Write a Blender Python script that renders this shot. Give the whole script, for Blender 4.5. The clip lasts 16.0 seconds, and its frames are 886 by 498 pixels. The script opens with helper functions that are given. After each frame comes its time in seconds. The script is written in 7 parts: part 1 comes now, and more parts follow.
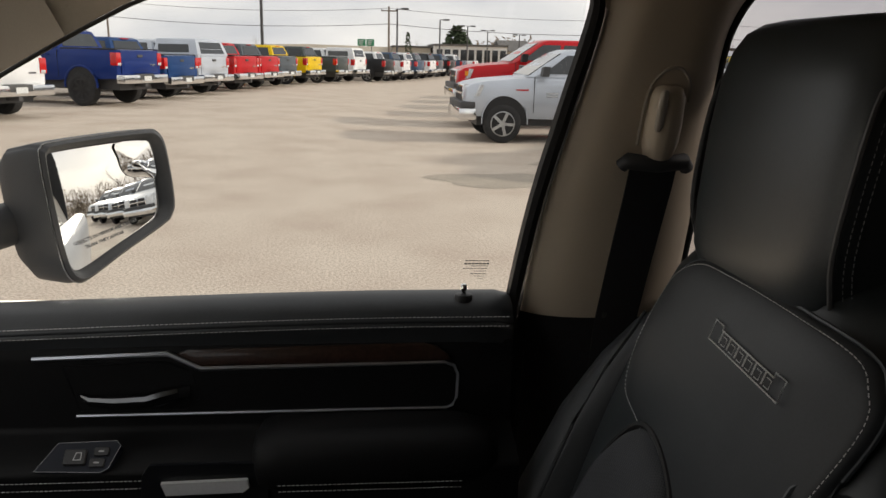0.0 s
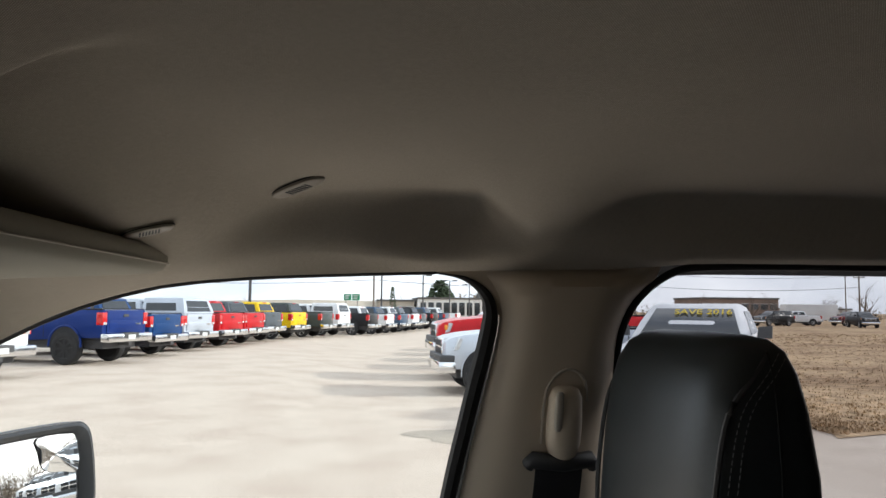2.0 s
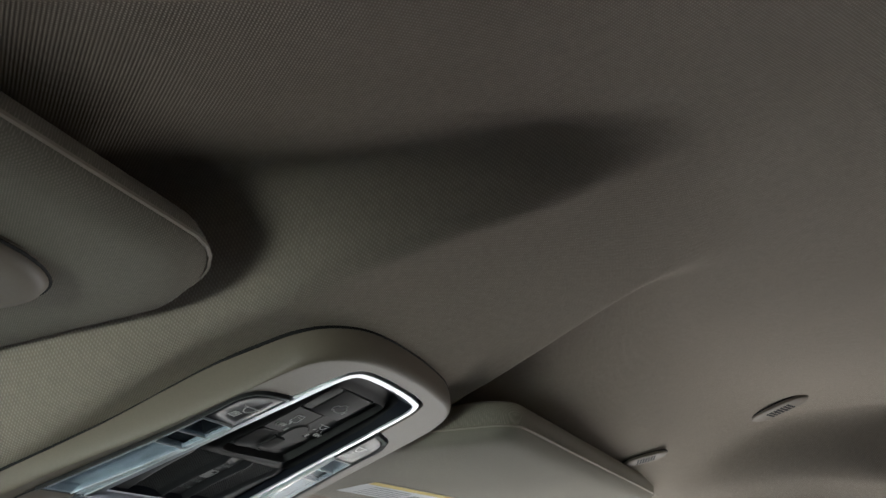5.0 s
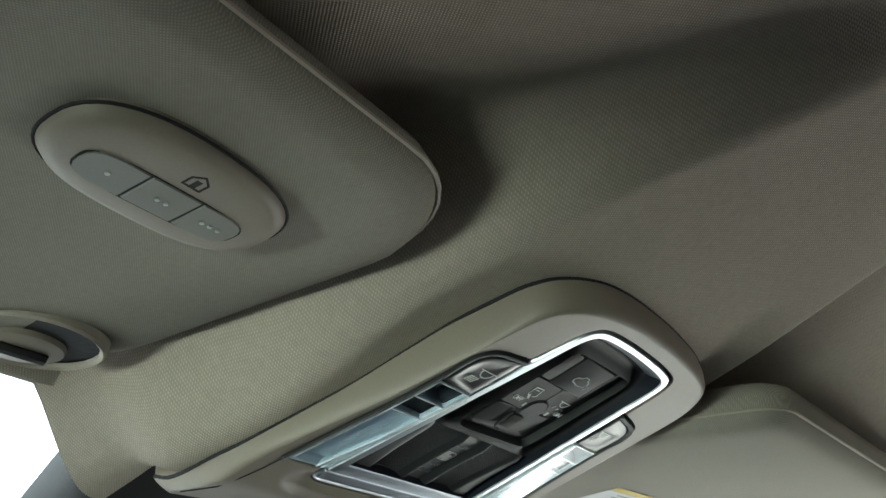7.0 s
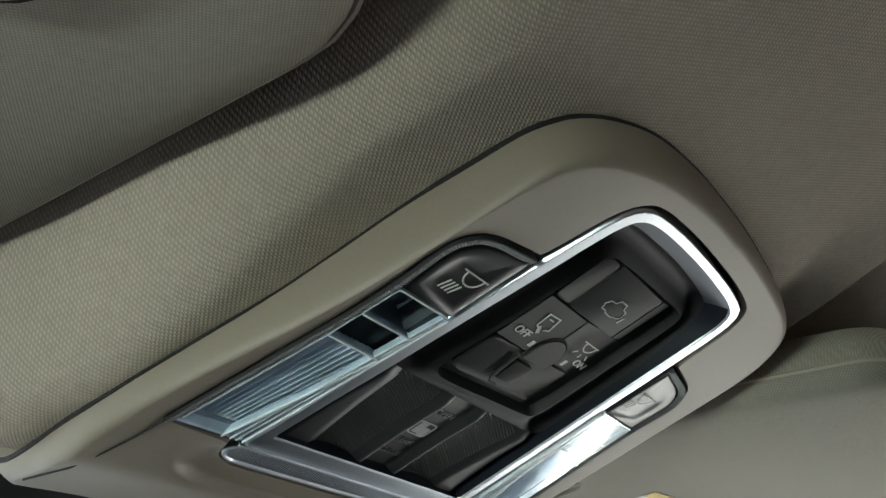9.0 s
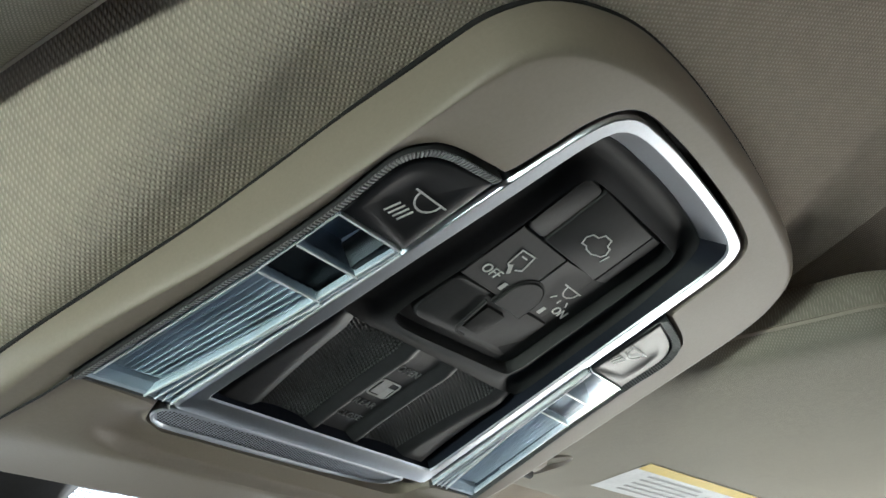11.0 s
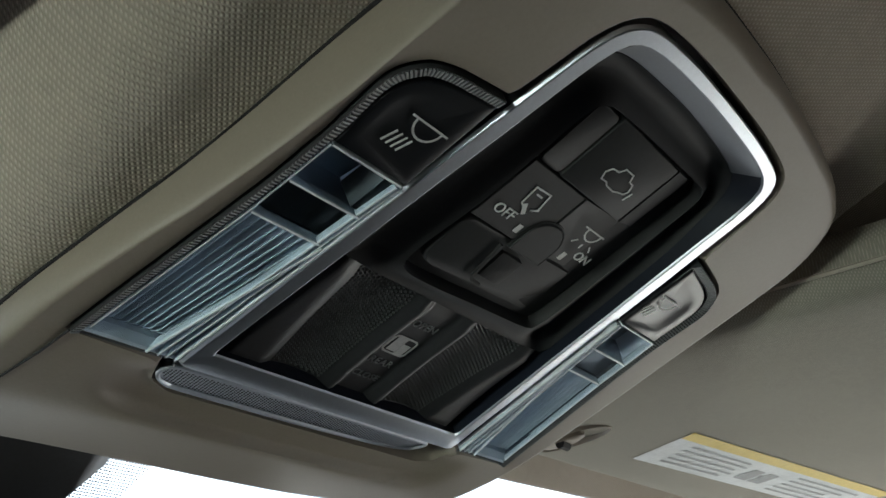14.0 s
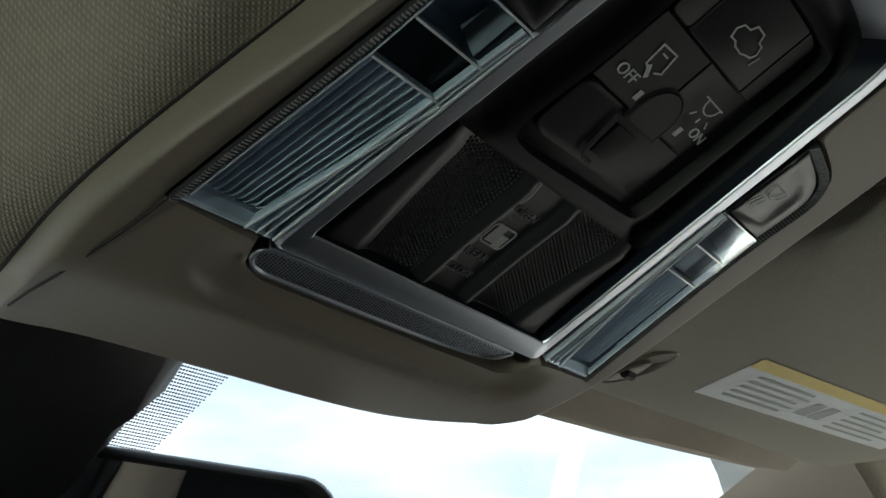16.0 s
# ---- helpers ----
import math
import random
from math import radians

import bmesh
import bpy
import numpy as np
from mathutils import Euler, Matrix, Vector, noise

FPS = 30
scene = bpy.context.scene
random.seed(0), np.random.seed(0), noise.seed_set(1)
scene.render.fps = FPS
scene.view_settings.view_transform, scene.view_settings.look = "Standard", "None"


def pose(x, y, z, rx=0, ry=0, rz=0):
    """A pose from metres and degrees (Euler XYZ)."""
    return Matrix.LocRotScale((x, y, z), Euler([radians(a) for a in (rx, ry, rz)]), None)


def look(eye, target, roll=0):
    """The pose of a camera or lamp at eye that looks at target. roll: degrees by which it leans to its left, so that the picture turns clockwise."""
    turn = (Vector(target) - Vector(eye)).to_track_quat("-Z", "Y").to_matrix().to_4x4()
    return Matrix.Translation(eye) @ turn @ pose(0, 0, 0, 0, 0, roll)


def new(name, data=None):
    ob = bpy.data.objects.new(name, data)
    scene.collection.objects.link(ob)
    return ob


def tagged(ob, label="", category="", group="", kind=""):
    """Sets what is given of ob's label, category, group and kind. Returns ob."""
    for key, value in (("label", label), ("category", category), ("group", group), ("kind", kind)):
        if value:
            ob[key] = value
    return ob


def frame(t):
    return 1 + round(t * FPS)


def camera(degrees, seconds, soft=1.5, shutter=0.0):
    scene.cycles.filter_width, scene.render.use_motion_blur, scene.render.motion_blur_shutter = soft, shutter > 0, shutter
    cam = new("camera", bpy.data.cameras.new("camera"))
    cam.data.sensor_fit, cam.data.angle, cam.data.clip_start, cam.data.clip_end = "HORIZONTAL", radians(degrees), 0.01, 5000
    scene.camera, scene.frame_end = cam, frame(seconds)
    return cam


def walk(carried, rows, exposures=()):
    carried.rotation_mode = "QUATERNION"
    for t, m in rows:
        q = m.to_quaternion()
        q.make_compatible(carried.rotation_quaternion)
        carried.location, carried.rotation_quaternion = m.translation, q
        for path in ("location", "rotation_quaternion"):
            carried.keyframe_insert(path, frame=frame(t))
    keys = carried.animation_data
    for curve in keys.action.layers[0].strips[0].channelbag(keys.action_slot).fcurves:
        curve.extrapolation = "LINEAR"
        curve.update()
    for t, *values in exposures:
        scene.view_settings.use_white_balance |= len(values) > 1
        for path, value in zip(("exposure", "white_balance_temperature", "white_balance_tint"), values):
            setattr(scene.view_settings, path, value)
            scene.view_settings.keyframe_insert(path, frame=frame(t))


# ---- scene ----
cam = camera(60.7, 16.0)
PATH = [
    (0, (0.041, -0.311, 1.731), (0.229, 1.618, 1.238), 1.4),
    (0.4, (0.062, -0.333, 1.765), (0.258, 1.62, 1.383), 1.1),
    (0.5, (0.066, -0.334, 1.772), (0.28, 1.624, 1.423), 1.1),
    (1, (0.112, -0.321, 1.799), (0.338, 1.657, 1.617), 1.0),
    (1.5, (0.137, -0.313, 1.8), (0.362, 1.673, 1.726), 0.7),
    (2, (0.148, -0.341, 1.804), (0.369, 1.64, 1.962), 0.5),
    (2.5, (0.145, -0.346, 1.806), (0.404, 1.599, 2.195), 0.1),
    (3, (0.138, -0.362, 1.802), (0.395, 1.553, 2.317), 0.0),
    (3.5, (0.106, -0.389, 1.78), (0.334, 1.518, 2.336), -0.2),
    (4, (0.085, -0.416, 1.76), (0.105, 1.487, 2.377), -0.8),
    (4.5, (0.054, -0.406, 1.771), (-0.290, 1.436, 2.470), 1.5),
    (5, (0.019, -0.417, 1.752), (-0.629, 1.296, 2.554), 1.5),
    (5.2, (0.010, -0.417, 1.752), (-0.714, 1.248, 2.592), 1.7),
    (7.3, (-0.0230, -0.3666, 1.7173), (-1.1436, 1.0395, 2.5932), 5.08),
    (7.5, (-0.0301, -0.3598, 1.7162), (-1.1411, 1.0501, 2.5981), 4.82),
    (8, (-0.0385, -0.3372, 1.7142), (-1.1680, 1.0311, 2.6373), 5.18),
    (8.5, (-0.0733, -0.2822, 1.7158), (-1.1819, 1.0726, 2.6830), 4.73),
    (9, (-0.0920, -0.2481, 1.7226), (-1.1866, 1.1189, 2.6887), 4.27),
    (9.5, (-0.0998, -0.2267, 1.7202), (-1.1935, 1.1412, 2.6859), 3.84),
    (9.7, (-0.1046, -0.2238, 1.7157), (-1.1871, 1.1464, 2.6907), 3.54),
    (11.8, (-0.1078, -0.1974, 1.7279), (-1.2342, 1.1735, 2.6508), 3.04),
    (12, (-0.1097, -0.1962, 1.7271), (-1.2473, 1.1622, 2.6548), 3.21),
    (12.5, (-0.1187, -0.1929, 1.7222), (-1.2735, 1.1441, 2.6595), 3.01),
    (13, (-0.1121, -0.1874, 1.7211), (-1.2782, 1.1301, 2.6721), 3.07),
    (13.5, (-0.1108, -0.1862, 1.7198), (-1.2939, 1.1364, 2.6425), 3.00),
    (14, (-0.1103, -0.1831, 1.7165), (-1.3017, 1.1311, 2.6403), 2.92),
    (14.5, (-0.1169, -0.1802, 1.7117), (-1.3090, 1.1223, 2.6512), 2.76),
    (15, (-0.1257, -0.1839, 1.7118), (-1.3323, 1.1183, 2.6328), 2.93),
    (15.5, (-0.1370, -0.1819, 1.7073), (-1.3357, 1.1153, 2.6456), 2.55),
    (15.8, (-0.1450, -0.1826, 1.6972), (-1.3380, 1.1358, 2.6129), 1.81),
    (16, (-0.1539, -0.1823, 1.6941), (-1.3649, 1.1472, 2.5693), 2.27),
]
EXPOSURE = [(0.0, 0.58, 7000, 14), (1.5, 1.1, 6350, 11), (2.5, 1.38, 6000, 9), (3.5, 1.85, 5900, 9), (5.0, 2.05, 5600, 9), (7.4, 2.75, 5500, -2), (8.0, 2.35, 5550, 0), (8.6, 2.25, 5600, 2), (9.5, 3.05, 5600, 4), (12.5, 2.9, 5600, 5), (13.5, 2.45, 5650, 5), (14.5, 1.92, 5650, 5), (16.0, 1.15, 5750, 2)]
walk(cam, [(t, look(eye, target, roll)) for t, eye, target, roll in PATH], EXPOSURE)

# ---- light ----
world = bpy.data.worlds.new("sky")
scene.world = world
world.use_nodes = True
wt = world.node_tree
wt.nodes.clear()
sky = wt.nodes.new("ShaderNodeTexSky")
sky.sky_type, sky.sun_disc = "NISHITA", False
sky.sun_elevation, sky.sun_rotation = radians(23), radians(88)
sky.dust_density = 2.0
w_co = wt.nodes.new("ShaderNodeTexCoord")
w_map = wt.nodes.new("ShaderNodeMapping")
w_map.inputs["Scale"].default_value = (1.0, 1.0, 3.2)
w_noise = wt.nodes.new("ShaderNodeTexNoise")
w_noise.inputs["Scale"].default_value, w_noise.inputs["Detail"].default_value = 2.4, 7.0
w_ramp = wt.nodes.new("ShaderNodeValToRGB")
w_ramp.color_ramp.elements[0].position, w_ramp.color_ramp.elements[1].position = 0.36, 0.66
w_ramp.color_ramp.elements[0].color, w_ramp.color_ramp.elements[1].color = (7.0, 7.4, 8.2, 1), (13.0, 12.9, 12.6, 1)
w_mix = wt.nodes.new("ShaderNodeMixRGB")
w_mix.inputs["Fac"].default_value = 0.9
w_bg = wt.nodes.new("ShaderNodeBackground")
w_bg.inputs["Strength"].default_value = 0.066
w_out = wt.nodes.new("ShaderNodeOutputWorld")
wt.links.new(w_co.outputs["Generated"], w_map.inputs["Vector"])
wt.links.new(w_map.outputs["Vector"], w_noise.inputs["Vector"])
wt.links.new(w_noise.outputs["Fac"], w_ramp.inputs["Fac"])
wt.links.new(sky.outputs["Color"], w_mix.inputs["Color1"])
wt.links.new(w_ramp.outputs["Color"], w_mix.inputs["Color2"])
wt.links.new(w_mix.outputs["Color"], w_bg.inputs["Color"])
wt.links.new(w_bg.outputs["Background"], w_out.inputs["Surface"])

sun_data = bpy.data.lights.new("sun", "SUN")
sun_data.energy, sun_data.angle, sun_data.color = 1.6, radians(3.0), (1.0, 0.94, 0.85)
sun = new("sun", sun_data)
sun.matrix_world = look((30, 1.0, 13), (0, 0, 0))


# unseen fill lamps added for sky and ground light at the cab's openings
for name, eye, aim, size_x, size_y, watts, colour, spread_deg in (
        ("windscreen_fill", (-0.98, 0.0, 1.40), (0.0, 0.0, 1.80), 1.10, 0.30, 0.20, (1.0, 0.94, 0.84), 150),
        # added at the outer sill, aimed up, in place of the ground's bounce
        ("sill_bounce_fill", (-0.16, 0.918, 1.338), (-0.16, 0.80, 1.80), 0.86, 0.05, 0.90, (1.0, 0.88, 0.72), 170),
        # added before the closed driver's side, a narrow beam on the console's hump
        ("driver_side_fill", (-0.34, -0.74, 1.69), (-0.38, 0.0, 1.85), 0.46, 0.12, 0.078, (1.0, 1.0, 0.78), 34)):
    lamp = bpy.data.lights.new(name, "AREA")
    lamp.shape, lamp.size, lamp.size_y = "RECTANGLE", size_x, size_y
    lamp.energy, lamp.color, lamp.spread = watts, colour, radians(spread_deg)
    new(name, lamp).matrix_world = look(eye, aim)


# ---- materials ----
def material(name, colour, rough=0.6, metal=0.0, grain=0.0, grain_size=0.01, stain=0.0, stain_size=0.3, bump=0.0, bump_size=None,
             weave=0.0, coat=0.0, spec=0.5, tint=None, vary=0.0):
    """A surface with colour variation at two scales and a fine relief; sizes in metres."""
    m = bpy.data.materials.new(name)
    m.use_nodes = True
    t = m.node_tree
    b = t.nodes["Principled BSDF"]
    b.inputs["Roughness"].default_value, b.inputs["Metallic"].default_value = rough, metal
    b.inputs["Coat Weight"].default_value, b.inputs["Specular IOR Level"].default_value = coat, spec
    b.inputs["Coat Roughness"].default_value = 0.05
    co = t.nodes.new("ShaderNodeTexCoord")
    last = t.nodes.new("ShaderNodeRGB")
    last.outputs[0].default_value = (*colour, 1)
    out = last.outputs[0]

    def noise_at(size, detail=4.0):
        n = t.nodes.new("ShaderNodeTexNoise")
        n.inputs["Scale"].default_value, n.inputs["Detail"].default_value = 1 / size, detail
        t.links.new(co.outputs["Object"], n.inputs["Vector"])
        return n.outputs["Fac"]

    def spread(fac, amount, base):
        r = t.nodes.new("ShaderNodeMapRange")
        r.inputs["From Min"].default_value, r.inputs["From Max"].default_value = 0.3, 0.7
        r.inputs["To Min"].default_value, r.inputs["To Max"].default_value = 1 - amount, 1 + amount
        t.links.new(fac, r.inputs["Value"])
        mul = t.nodes.new("ShaderNodeVectorMath")
        mul.operation = "SCALE"
        t.links.new(base, mul.inputs[0])
        t.links.new(r.outputs["Result"], mul.inputs["Scale"])
        return mul.outputs["Vector"]

    if stain:
        fac = noise_at(stain_size, 5.0)
        if tint:
            mx = t.nodes.new("ShaderNodeMixRGB")
            mx.inputs["Color2"].default_value = (*tint, 1)
            rr = t.nodes.new("ShaderNodeMapRange")
            rr.inputs["From Min"].default_value, rr.inputs["From Max"].default_value = 0.38, 0.68
            rr.inputs["To Max"].default_value = stain
            t.links.new(fac, rr.inputs["Value"])
            t.links.new(rr.outputs["Result"], mx.inputs["Fac"])
            t.links.new(out, mx.inputs["Color1"])
            out = mx.outputs["Color"]
        else:
            out = spread(fac, stain, out)
    if grain:
        out = spread(noise_at(grain_size, 2.0), grain, out)
    if vary:
        info = t.nodes.new("ShaderNodeObjectInfo")
        out = spread(info.outputs["Random"], vary, out)
    height = None
    if weave:
        waves = []
        for turn in (35, -52):
            mp = t.nodes.new("ShaderNodeMapping")
            mp.inputs["Rotation"].default_value = (0, 0, radians(turn))
            wv = t.nodes.new("ShaderNodeTexWave")
            wv.inputs["Scale"].default_value = 0.314 / weave
            wv.inputs["Distortion"].default_value = 0.4
            wv.inputs["Detail Scale"].default_value = 2.0
            t.links.new(co.outputs["Object"], mp.inputs["Vector"])
            t.links.new(mp.outputs["Vector"], wv.inputs["Vector"])
            waves.append(wv.outputs["Fac"])
        mul = t.nodes.new("ShaderNodeMath")
        mul.operation = "MULTIPLY"
        t.links.new(waves[0], mul.inputs[0])
        t.links.new(waves[1], mul.inputs[1])
        height = mul.outputs[0]
        r = t.nodes.new("ShaderNodeMapRange")
        r.inputs["To Min"].default_value, r.inputs["To Max"].default_value = 0.84, 1.28
        t.links.new(height, r.inputs["Value"])
        sc = t.nodes.new("ShaderNodeVectorMath")
        sc.operation = "SCALE"
        t.links.new(out, sc.inputs[0])
        t.links.new(r.outputs["Result"], sc.inputs["Scale"])
        out = sc.outputs["Vector"]
    t.links.new(out, b.inputs["Base Color"])
    if bump:
        bp = t.nodes.new("ShaderNodeBump")
        bp.inputs["Strength"].default_value = bump
        bp.inputs["Distance"].default_value = (weave or bump_size or grain_size) * 0.5
        t.links.new(height if height is not None else noise_at(bump_size or grain_size, 3.0), bp.inputs["Height"])
        t.links.new(bp.outputs["Normal"], b.inputs["Normal"])
    return m


def pane(name, colour=(0.93, 0.96, 0.95), gloss=0.03):
    """Thin clear glass: light goes straight through, with a Fresnel gloss."""
    m = bpy.data.materials.new(name)
    m.use_nodes = True
    t = m.node_tree
    t.nodes.clear()
    o = t.nodes.new("ShaderNodeOutputMaterial")
    mix = t.nodes.new("ShaderNodeMixShader")
    tr = t.nodes.new("ShaderNodeBsdfTransparent")
    gl = t.nodes.new("ShaderNodeBsdfGlossy")
    lw = t.nodes.new("ShaderNodeLayerWeight")
    pw = t.nodes.new("ShaderNodeMath")
    pw.operation = "POWER"
    pw.inputs[1].default_value = 4.0
    fr = t.nodes.new("ShaderNodeMapRange")
    fr.inputs["To Min"].default_value, fr.inputs["To Max"].default_value = 0.045, 0.6
    tr.inputs["Color"].default_value = (*colour, 1)
    gl.inputs["Roughness"].default_value = gloss
    t.links.new(lw.outputs["Facing"], pw.inputs[0])
    t.links.new(pw.outputs[0], fr.inputs["Value"])
    t.links.new(fr.outputs["Result"], mix.inputs[0])
    t.links.new(tr.outputs[0], mix.inputs[1])
    t.links.new(gl.outputs[0], mix.inputs[2])
    t.links.new(mix.outputs[0], o.inputs["Surface"])
    return m


